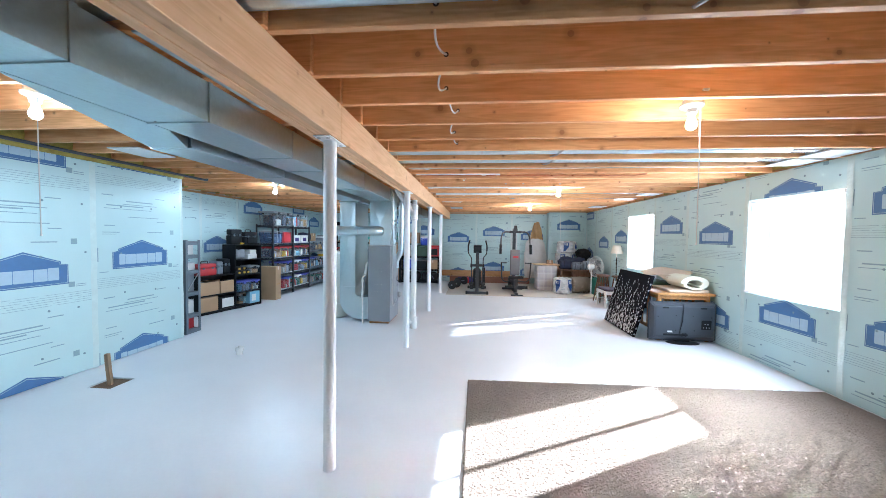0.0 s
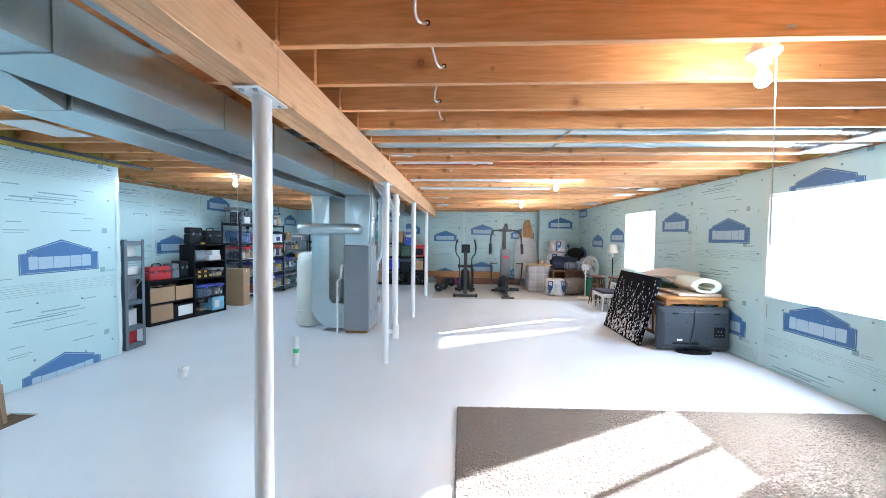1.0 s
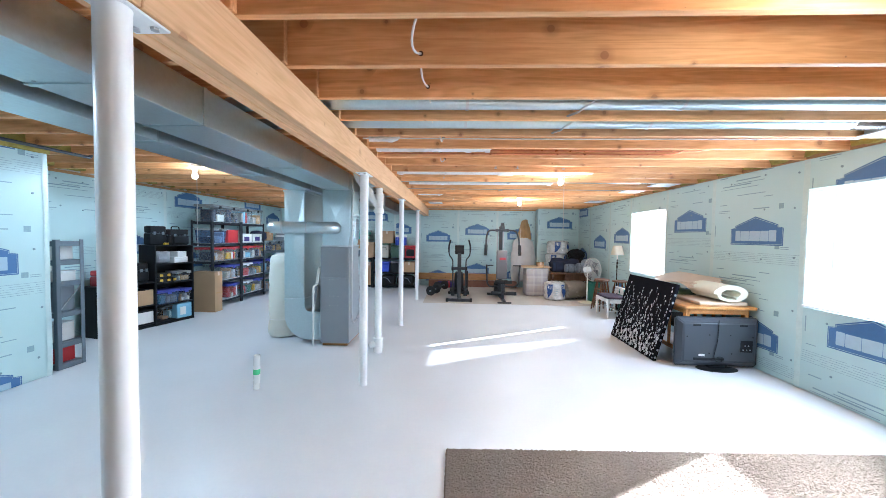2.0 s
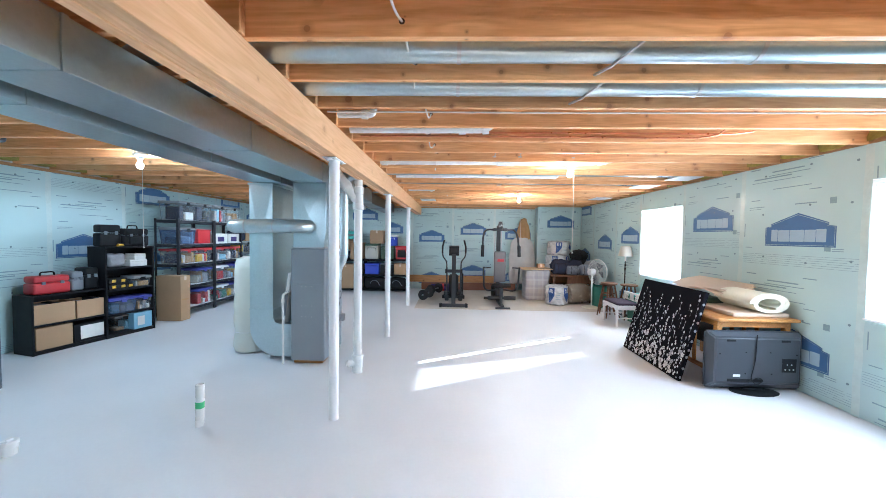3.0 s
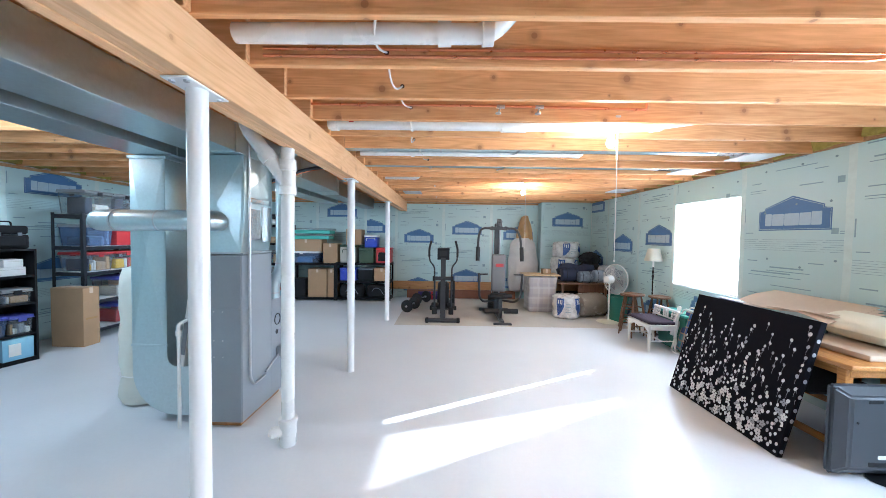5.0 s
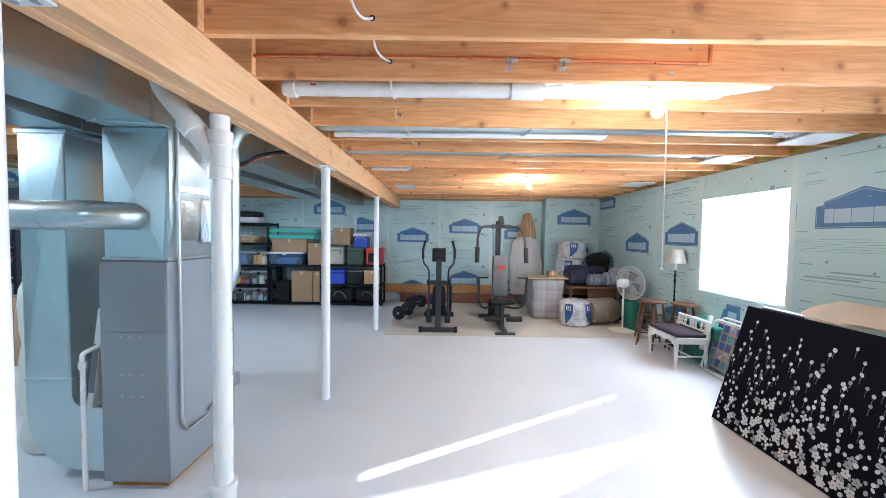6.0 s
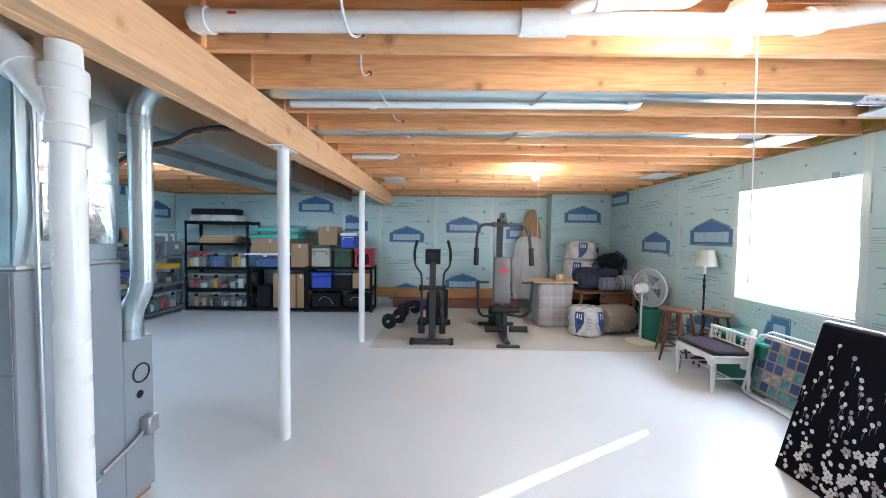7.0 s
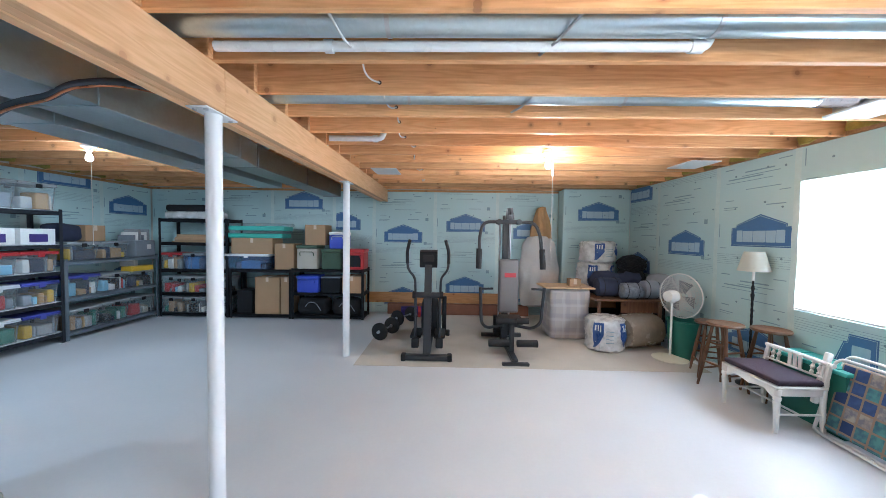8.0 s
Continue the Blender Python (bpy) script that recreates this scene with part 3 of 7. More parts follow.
window("window_1", *WIN_B, -0.175, 0.042)
# unseen slab added outside, only to cut the far edge of the sun patch
solid("window_well", box(B(), XR + WALL + 0.004, XR + WALL + 0.14, WIN_B[1] - 0.05, WIN_B[1] + 0.05, 0.0, 2.35, 0.003), M["white"], "added white slab outside the window that trims the sun patch", "window well", "structure")
window("window_2", *WIN_A, 0.10, 0)
# added film: weakens the sun that falls through this window
_sc, _n2, _l2, _b2 = nodes_of("sun_dimming_film")
_t2, _m2 = _n2.new("ShaderNodeBsdfTransparent"), _n2.new("ShaderNodeMixShader")
_t2.inputs[0].default_value = (0.55, 0.55, 0.55, 1)
_tr = _n2.new("ShaderNodeBsdfTranslucent")
_tr.inputs[0].default_value = (0.8, 0.8, 0.8, 1)
_m2.inputs[0].default_value = 0.4
_l2.new(_t2.outputs[0], _m2.inputs[1])
_l2.new(_tr.outputs[0], _m2.inputs[2])
_l2.new(_m2.outputs[0], _n2["Material Output"].inputs[0])
w2 = bpy.data.objects["window_2"]
IN_YZ = Matrix(((0, 0, 1, 0), (1, 0, 0, 0), (0, 1, 0, 0), (0, 0, 0, 1)))      # outlines drawn in y and z, thickness along x
# added sheets, cut to shape the floor's sun patch and the streak beside it
part("sun_dimmer", prism(B(), [(-0.57, 0.037), (-0.43, 0.037), (0.03, 1.172), (-0.57, 1.172)], Matrix.Translation((0.010, 0, 0)) @ IN_YZ, 0.004), _sc, w2, "added film that dims the sun patch on the floor")
part("side_blind", prism(B(), [(-0.428, 0.037), (0.222, 0.037), (0.212, 1.172), (0.032, 1.172)], Matrix.Translation((0.010, 0, 0)) @ IN_YZ, 0.006), M["vinyl"], w2, "added translucent sheet that gives the sun patch its slanted edge")
part("side_blind", box(B(), 0.010, 0.016, 0.275, 0.572, 0.037, 1.172), M["vinyl"], w2, "added translucent strip that bounds the sun streak")

# carpet remnant: a tufted pile
rng = np.random.default_rng(3)
nx, ny = 400, 560
u, v = np.meshgrid(np.linspace(0, 1, nx), np.linspace(0, 1, ny) ** 0.85, indexing="ij")
cx = 0.49 + u * 3.66 - 0.01 * (1 - v) + rng.normal(0, 0.003, u.shape)
cy = -1.0 + v * (5.24 + 0.14 * u) + rng.normal(0, 0.003, u.shape)
cz = 0.012 + 0.006 * rng.random(u.shape)
cz[0, :] = cz[-1, :] = cz[:, 0] = cz[:, -1] = 0.0
verts = np.stack([cx, cy, cz], -1).reshape(-1, 3)
i, j = np.meshgrid(np.arange(nx - 1), np.arange(ny - 1), indexing="ij")
q = (i * ny + j).ravel()
faces = np.stack([q, q + ny, q + ny + 1, q + 1], -1)
data = bpy.data.meshes.new("carpet_remnant")
data.from_pydata(verts.tolist(), [], faces.tolist())
data.materials.append(M["carpet"])
tagged(new("carpet_remnant", data), "brown cut-pile carpet remnant lying on the painted floor", "carpet")


# ---- lamps ----
def lamp_holder(x, y, colour):
    warm = colour is WARM
    yj = min(JOISTS, key=lambda q: abs(q - y))
    t = thing("ceiling_lamp", (x, y, 2.435), "bare bulb in a white porcelain pull-chain lampholder", "lamp", "bare bulb lamps")
    part("mounting_bar", box(B(), -0.018, 0.018, min(-0.05, yj - y - 0.03), max(0.05, yj - y + 0.03), 0.001, 0.014, 0.002), M["steel"], t)
    part("outlet_box", lathe(B(), [(0.05, -0.028), (0.052, -0.026), (0.052, 0.0)], 8), M["porcelain"], t)
    holder = part("lampholder", lathe(B(), [(0.02, -0.09), (0.028, -0.086), (0.034, -0.06), (0.062, -0.046), (0.066, -0.04), (0.066, -0.030), (0.05, -0.029)], 24), M["porcelain"], t)
    part("bulb", lathe(B(), [(0.004, -0.19), (0.018, -0.186), (0.029, -0.172), (0.0315, -0.155), (0.027, -0.135), (0.017, -0.115), (0.0145, -0.09)], 20), M["bulb_warm" if warm else "bulb_cool"], holder, "glowing bulb").visible_shadow = False
    return t


for bx, by, colour in BULBS:
    t = lamp_holder(bx, by, colour)
    long_cord = 1.05 if (bx, by) in ((1.91, 6.485), (1.91, 9.55), (-2.88, 9.40), (-2.86, 6.19)) else 0.9
    cord = part("pull_cord", tube(B(), [(0.04, -0.02, -0.06), (0.043, -0.022, -0.4), (0.045, -0.02, -long_cord)], 0.0028, 6), M["cord"], t, "white pull cord")
    part("cord_knob", lathe(B(), [(0.003, 0.015), (0.006, 0.008), (0.006, 0)], 8, (0.045, -0.02, -long_cord - 0.01)), M["white"], cord)

# ---- more materials ----
M.update({
    "soil": surface("brown_soil", (0.16, 0.10, 0.06), 0.95, vary=0.3, scale=25, grain=90, bump=0.8),
    "kraft": surface("cardboard", (0.42, 0.27, 0.15), 0.8, vary=0.08, scale=5, grain=60, bump=0.04, per_object=0.12),
    "kraft_pale": surface("pale_kraft_paper", (0.62, 0.50, 0.38), 0.75, vary=0.07, scale=4, grain=40, bump=0.08),
    "foam_cream": surface("cream_foam", (0.78, 0.76, 0.62), 0.85, vary=0.04, scale=9, grain=60, bump=0.1),
    "clear": clear("clear_plastic", (0.86, 0.88, 0.89), 0.18, 0.09),
    "clear_blue": clear("smoky_plastic", (0.36, 0.47, 0.68), 0.2, 0.22),
    "lid_white": surface("white_lid", (0.75, 0.76, 0.76), 0.4, vary=0.03, bump=0.01),
    "lid_clear": clear("cloudy_lid", (0.62, 0.65, 0.67), 0.3, 0.45),
    "lid_blue": surface("blue_lid", (0.06, 0.07, 0.34), 0.4, vary=0.06, bump=0.01),
    "lid_red": surface("red_lid", (0.42, 0.035, 0.04), 0.4, vary=0.06, bump=0.01),
    "lid_teal": surface("teal_plastic", (0.07, 0.42, 0.34), 0.4, vary=0.06, bump=0.02),
    "red": surface("red_plastic", (0.48, 0.03, 0.035), 0.4, vary=0.08, bump=0.03),
    "blue": surface("blue_plastic", (0.04, 0.075, 0.50), 0.4, vary=0.08, bump=0.02),
    "skyblue": surface("pale_blue_card", (0.25, 0.50, 0.66), 0.6, vary=0.08, bump=0.02),
    "green": surface("dark_green_plastic", (0.045, 0.085, 0.05), 0.5, vary=0.1, bump=0.03),
    "bin_green": surface("green_plastic", (0.025, 0.16, 0.11), 0.45, vary=0.08, bump=0.02),
    "tan": surface("tan_plastic", (0.45, 0.42, 0.36), 0.5, vary=0.06, bump=0.02),
    "grey": surface("grey_plastic", (0.20, 0.22, 0.25), 0.5, vary=0.08, bump=0.02),
    "rack": surface("charcoal_steel", (0.020, 0.022, 0.028), 0.5, vary=0.12, scale=10, bump=0.03, spec=0.3),
    "rack_grey": surface("blue_grey_steel", (0.13, 0.155, 0.18), 0.45, vary=0.1, scale=10, bump=0.03),
    "case": surface("black_stained_board", (0.008, 0.008, 0.010), 0.6, vary=0.2, scale=8, bump=0.05, spec=0.2),
    "tv": surface("grey_blue_plastic", (0.042, 0.049, 0.060), 0.42, vary=0.06, scale=8, grain=200, bump=0.03),
    "oak": timber("honey_oak", (0.52, 0.25, 0.07), (0.34, 0.14, 0.035), (0.2, 0.08, 0.02), "y", 0.35),
    "walnut": timber("brown_wood", (0.18, 0.080, 0.036), (0.10, 0.042, 0.018), (0.04, 0.016, 0.008), "z", 0.4),
    "canvas": surface("black_canvas", (0.006, 0.006, 0.009), 0.9, vary=0.15, scale=10, grain=260, bump=0.12, spec=0.1),
    "petal": surface("petal_print", (0.62, 0.61, 0.60), 0.75, vary=0.2, scale=14, grain=90, bump=0.05),
    "petal_grey": surface("grey_petal_print", (0.30, 0.30, 0.31), 0.75, vary=0.2, scale=14, grain=90, bump=0.05),
    "cushion": surface("plum_fabric", (0.045, 0.028, 0.042), 0.9, vary=0.15, scale=12, grain=200, bump=0.2),
    "cloth_dark": surface("black_cloth", (0.009, 0.009, 0.011), 0.9, vary=0.3, scale=12, grain=160, bump=0.35),
    "cloth_navy": surface("navy_cloth", (0.025, 0.03, 0.06), 0.85, vary=0.25, scale=12, grain=160, bump=0.3),
    "cloth_grey": surface("grey_cloth", (0.28, 0.29, 0.31), 0.85, vary=0.15, scale=8, grain=140, bump=0.3),
    "cloth_pattern": surface("patterned_cloth", (0.16, 0.18, 0.21), 0.8, vary=0.5, scale=26, grain=60, bump=0.3, second=(0.012, 0.014, 0.02)),
    "cloth_slate": surface("slate_blue_cloth", (0.30, 0.34, 0.40), 0.7, vary=0.15, scale=9, grain=60, bump=0.35),
    "cloth_tan": surface("tan_cloth", (0.45, 0.27, 0.12), 0.9, vary=0.15, scale=8, grain=140, bump=0.3),
    "bag": surface("white_bag", (0.62, 0.61, 0.60), 0.28, vary=0.22, scale=9, grain=22, bump=0.6),
    "bag_print": surface("bag_print_blue", (0.035, 0.09, 0.28), 0.3, vary=0.1, scale=20, bump=0),
    "guard": surface("guard_wire", (0.62, 0.62, 0.60), 0.4, bump=0),
    "cover_pale": surface("pale_cover_cloth", (0.60, 0.58, 0.56), 0.8, vary=0.12, scale=5, grain=40, bump=0.5),
    "pale_pine": timber("pale_pine", (0.66, 0.46, 0.27), (0.54, 0.35, 0.18), (0.3, 0.16, 0.07), "x", 0.5),
    "bag_tan": surface("brown_bag", (0.27, 0.22, 0.17), 0.25, vary=0.15, scale=7, grain=30, bump=0.35),
    "wrap": surface("white_vinyl_wrap", (0.66, 0.67, 0.60), 0.4, vary=0.05, scale=5, grain=22, bump=0.35),
    "gymsteel": surface("grey_frame_paint", (0.030, 0.033, 0.038), 0.4, vary=0.1, scale=12, bump=0.03),
    "rubber": surface("black_rubber", (0.012, 0.012, 0.013), 0.7, vary=0.2, scale=20, bump=0.06),
    "vinyl_grey": surface("grey_vinyl_pad", (0.16, 0.155, 0.16), 0.4, vary=0.06, scale=9, grain=90, bump=0.05),
    "purple": surface("purple_cloth", (0.05, 0.03, 0.16), 0.8, vary=0.2, scale=10, bump=0.2),
    "yellow": surface("yellow_plastic", (0.65, 0.40, 0.03), 0.45, vary=0.08, bump=0.02),
    "paper": surface("white_paper", (0.72, 0.71, 0.68), 0.7, vary=0.06, scale=20, bump=0.02),
    "mixed": surface("mixed_contents", (0.34, 0.30, 0.26), 0.7, vary=0.35, scale=11, grain=40, bump=0.3, second=(0.10, 0.16, 0.22), per_object=0.35),
    "shade": translucent("lamp_shade_cloth", (0.72, 0.68, 0.58), 0.35),
    "brick": surface("red_timber", (0.24, 0.11, 0.07), 0.8, vary=0.15, scale=8, bump=0.1),
    "foil": surface("foil_tape", (0.8, 0.8, 0.82), 0.15, 1.0, vary=0.05, scale=12, grain=30, bump=0.4),
    "pipe_green": surface("green_band", (0.10, 0.55, 0.22), 0.5, bump=0),
})


def plaid(name, base, a, b, size, rough=0.85, strength=0.6):
    """Woven check of three colours in the object's x-z and y-z planes."""
    m, n, l, bs = nodes_of(name)
    tc = n.new("ShaderNodeTexCoord")
    sep = n.new("ShaderNodeSeparateXYZ")
    l.new(tc.outputs["Object"], sep.inputs[0])
    add = n.new("ShaderNodeMath")
    l.new(sep.outputs[0], add.inputs[0])
    l.new(sep.outputs[1], add.inputs[1])
    def band(src, width, off):
        p, g = n.new("ShaderNodeMath"), n.new("ShaderNodeMath")
        p.operation, g.operation = "PINGPONG", "LESS_THAN"
        o = n.new("ShaderNodeMath")
        o.inputs[1].default_value = off
        l.new(src, o.inputs[0])
        l.new(o.outputs[0], p.inputs[0])
        p.inputs[1].default_value, g.inputs[1].default_value = size / 2, width
        l.new(p.outputs[0], g.inputs[0])
        return g.outputs[0]
    colour = None
    for src, col, w, off in ((add.outputs[0], a, size * .14, 3), (sep.outputs[2], a, size * .14, 3), (add.outputs[0], b, size * .085, 3 + size * .3), (sep.outputs[2], b, size * .085, 3 + size * .3)):
        k = n.new("ShaderNodeMath")
        k.operation = "MULTIPLY"
        k.inputs[1].default_value = strength
        l.new(band(src, w, off), k.inputs[0])
        mx = n.new("ShaderNodeMix")
        mx.data_type = "RGBA"
        mx.inputs[6].default_value, mx.inputs[7].default_value = (*base, 1), (*col, 1)
        if colour is not None:
            l.new(colour, mx.inputs[6])
        l.new(k.outputs[0], mx.inputs[0])
        colour = mx.outputs[2]
    l.new(colour, bs.inputs["Base Color"])
    bs.inputs["Roughness"].default_value = rough
    ns, bp = n.new("ShaderNodeTexNoise"), n.new("ShaderNodeBump")
    ns.inputs["Scale"].default_value = 30
    bp.inputs["Strength"].default_value = 0.25
    l.new(ns.outputs[0], bp.inputs["Height"])
    l.new(bp.outputs[0], bs.inputs["Normal"])
    return m


M["plaid_grey"] = plaid("grey_plaid", (0.44, 0.41, 0.40), (0.30, 0.29, 0.34), (0.54, 0.53, 0.55), 0.21, 0.85, 0.38)


def patchwork(name, colours, line, size):
    """Printed squares of several colours between pale lines, in the object's y-z plane."""
    m, n, l, bs = nodes_of(name)
    tc, mp = n.new("ShaderNodeTexCoord"), n.new("ShaderNodeMapping")
    mp.inputs["Scale"].default_value = (0, 1 / size, 1 / size)
    l.new(tc.outputs["Object"], mp.inputs[0])
    fl, fr = n.new("ShaderNodeVectorMath"), n.new("ShaderNodeVectorMath")
    fl.operation, fr.operation = "FLOOR", "FRACTION"
    l.new(mp.outputs[0], fl.inputs[0])
    l.new(mp.outputs[0], fr.inputs[0])
    wn, ramp = n.new("ShaderNodeTexWhiteNoise"), n.new("ShaderNodeValToRGB")
    l.new(fl.outputs[0], wn.inputs["Vector"])
    ramp.color_ramp.interpolation = "CONSTANT"
    for k, c in enumerate(colours):
        e = ramp.color_ramp.elements[k] if k < 2 else ramp.color_ramp.elements.new(k / len(colours))
        e.position, e.color = k / len(colours), (*c, 1)
    l.new(wn.outputs["Value"], ramp.inputs[0])
    blot, br = n.new("ShaderNodeTexNoise"), n.new("ShaderNodeValToRGB")
    blot.inputs["Scale"].default_value = 22
    l.new(tc.outputs["Object"], blot.inputs["Vector"])
    br.color_ramp.elements[0].position, br.color_ramp.elements[1].position = 0.38, 0.62
    l.new(blot.outputs["Fac"], br.inputs[0])
    tint = n.new("ShaderNodeMix")
    tint.data_type = "RGBA"
    tint.inputs[7].default_value = (*colours[0], 1)
    half = n.new("ShaderNodeMath")
    half.operation = "MULTIPLY"
    half.inputs[1].default_value = 0.55
    l.new(br.outputs[0], half.inputs[0])
    l.new(half.outputs[0], tint.inputs[0])
    l.new(ramp.outputs[0], tint.inputs[6])
    sep = n.new("ShaderNodeSeparateXYZ")
    l.new(fr.outputs[0], sep.inputs[0])
    top = n.new("ShaderNodeMath")
    top.operation = "MAXIMUM"
    l.new(sep.outputs[1], top.inputs[0])
    l.new(sep.outputs[2], top.inputs[1])
    edge = n.new("ShaderNodeMath")
    edge.operation, edge.inputs[1].default_value = "GREATER_THAN", 0.84
    l.new(top.outputs[0], edge.inputs[0])
    mx = n.new("ShaderNodeMix")
    mx.data_type = "RGBA"
    mx.inputs[7].default_value = (*line, 1)
    l.new(edge.outputs[0], mx.inputs[0])
    l.new(tint.outputs[2], mx.inputs[6])
    l.new(mx.outputs[2], bs.inputs["Base Color"])
    bs.inputs["Roughness"].default_value = 0.85
    return m


M["plaid_blue"] = patchwork("blue_patchwork", [(0.03, 0.06, 0.17), (0.10, 0.30, 0.30), (0.05, 0.10, 0.26), (0.10, 0.27, 0.28), (0.40, 0.36, 0.30)], (0.30, 0.22, 0.17), 0.10)

# ---- ducts ----
DZ0, DZ1 = 2.165, 2.38


def duct_run(label, x0, x1, cuts, mat, ends=True):
    d = thing("trunk_duct", (0, 0, 0), label, "duct", "trunk ducts")
    for a, b in zip(cuts, cuts[1:]):
        part("duct_section", box(B(), x0, x1, a + 0.002, b - 0.002, DZ0, DZ1, 0.003), mat, d)
        bm = B()
        box(bm, x0 - 0.008, x1 + 0.008, b - 0.014, b + 0.014, DZ0 - 0.006, DZ0 + 0.001, 0.001)
        box(bm, x1 - 0.001, x1 + 0.008, b - 0.014, b + 0.014, DZ0 - 0.006, DZ1, 0.001)
        part("drive_cleat", bm, mat, d)
        part("screw", lathe(B(), [(0.006, 0), (0.006, 0.004)], 6, (x0 + 0.06, b - 0.03, DZ0 - 0.004)), M["steel"], d)
    return d


d1 = duct_run("galvanised supply trunk duct under the joists", -1.28, -0.92, [-2.2, 0.4, 1.66, 2.32, 3.2, 3.75, 5.0, 6.42, 7.6, 8.8], M["zinc"])
part("duct_reducer", prism(B(), [(-1.28, 8.816), (-0.92, 8.816), (-1.0, 9.2), (-1.28, 9.2)], pose(0, 0, DZ0), DZ1 - DZ0), M["zinc"], d1)
d1b = duct_run("narrower dull grey end of the supply duct", -1.28, -1.0, [9.22, 10.4, 11.75], M["zinc_dark"])
d2 = duct_run("galvanised return trunk duct beside the supply", -1.83, -1.50, [2.86, 4.1, 5.4, 6.6, 7.9, 9.3, 10.7], M["zinc"])
part("duct_wye", prism(B(), [(-1.286, 1.68), (-1.286, 2.45), (-1.52, 2.85), (-1.80, 2.85)], pose(0, 0, DZ0), DZ1 - DZ0), M["zinc"], d2, "slanting sheet-metal wye between the ducts")
for y, x1 in ((1.79, 0.15), (4.19, 0.1), (4.60, 0.1), (7.41, 0.1), (8.22, 0.1), (9.42, -0.2)):
    t = thing("takeoff_boot", (0, y, 0), "round galvanised take-off from the trunk duct", "duct", "duct take-offs")
    part("collar", tube(B(), [(-1.10, 0, 2.37), (-1.08, 0, 2.42), (-1.0, 0, 2.46), (-0.86, 0, 2.48), (-0.55, 0, 2.488), (-0.40, 0, 2.49)], [0.06, 0.06, 0.062, 0.068, 0.07, 0.07], 20), M["zinc"], t)
    for xx in (-0.80, -0.62):
        part("crimp_ring", tube(B(), [(xx - 0.008, 0, 2.482), (xx + 0.008, 0, 2.484)], 0.0745, 20), M["steel"], t)

for y, x1, z in ((1.79, 3.5, 2.488), (4.19, 3.55, 2.488), (4.60, 3.55, 2.488), (7.41, 3.4, 2.488), (8.22, 3.3, 2.488)):
    t = thing("branch_duct", (0, y, 0), "round galvanised branch duct between the joists", "duct", "branch ducts")
    for a, b in ((-0.40, 0.62), (0.62, 2.05), (2.05, x1)):
        part("duct_pipe", rod(B(), (a, 0, z), (b, 0, z), 0.072, seg=24), M["zinc"], t)
        part("crimp_ring", rod(B(), (b - 0.03, 0, z), (b - 0.01, 0, z), 0.0755, seg=24), M["steel"], t)
    part("flexible_end", lathe(B(), [(0.07 + 0.008 * (k % 2), k * 0.012) for k in range(22)], 18, (x1, 0, z), pose(0, 0, 0, 0, 90, 0)), M["foil"], t, "crinkled foil elbow")
    part("register_boot", box(B(), x1 + 0.25, x1 + 0.52, -0.14, 0.14, 2.41, 2.55, 0.01), M["zinc"], t)
    part("register", box(B(), x1 + 0.22, x1 + 0.55, -0.17, 0.17, 2.395, 2.409, 0.003), M["lid_white"], t, "white floor register seen from below")
    part("hanger_strap", tube(B(), [(1.32, 0.19, 2.43), (1.36, 0.02, 2.408), (1.42, -0.19, 2.43)], 0.008, 6), M["steel"], t)
for x, y in ((-2.95, 3.9), (3.72, 10.0), (0.0, 10.62)):
    solid("ceiling_register", box(B(), -0.17, 0.17, -0.22, 0.22, 0.0, 0.012, 0.003), M["lid_white"], "white sheet register between the joists", "register", at=pose(x, y, 2.3875))


# ---- pipes overhead ----
def pipe_run(label, pts, r, mat, couplings=(), caps=0.012, name="waste_pipe", group="pipes overhead"):
    t = thing(name, (0, 0, 0), label, "pipe", group)
    part("pipe", tube(B(), bend(pts, r * 1.6), r, 16), mat, t)
    for a, b in couplings:
        part("coupling", rod(B(), a, b, r + caps * 0.6, seg=18), mat, t)
    return t


p = pipe_run("white plastic waste pipe with a wye between joists", [(-0.30, 6.65, 2.45), (1.9, 6.65, 2.452), (2.25, 6.65, 2.46), (2.7, 6.67, 2.53)], 0.044, M["pvc"],
             [((-0.28, 6.65, 2.45), (-0.22, 6.65, 2.45)), ((1.10, 6.65, 2.452), (1.30, 6.65, 2.452)), ((1.98, 6.65, 2.455), (2.05, 6.65, 2.457)), ((2.3, 6.65, 2.465), (2.38, 6.655, 2.478))], 0.016)
part("wye_branch", tube(B(), bend([(1.22, 6.65, 2.455), (1.36, 6.61, 2.51), (1.80, 6.61, 2.525), (1.86, 6.61, 2.60)], 0.05), 0.03, 14), M["pvc"], p)
part("wye_coupling", rod(B(), (1.40, 6.61, 2.512), (1.47, 6.61, 2.514), 0.036, seg=16), M["pvc"], p)
part("size_mark", box(B(), -0.12, -0.085, 6.603, 6.606, 2.452, 2.462), M["lid_red"], p, "small red print mark")
pipe_run("short white plastic waste pipe turning up", [(-0.30, 5.40, 2.46), (0.86, 5.40, 2.465), (0.98, 5.40, 2.60)], 0.044, M["pvc"], [((0.62, 5.4, 2.463), (0.68, 5.4, 2.464)), ((0.82, 5.4, 2.465), (0.87, 5.4, 2.467))], 0.014)
pipe_run("short white plastic drain pipe turning up", [(-0.30, 5.085, 2.465), (-0.03, 5.085, 2.465), (-0.03, 5.085, 2.63)], 0.028, M["pvc"], [((-0.12, 5.085, 2.465), (-0.075, 5.085, 2.465)), ((-0.03, 5.085, 2.515), (-0.03, 5.085, 2.545))])
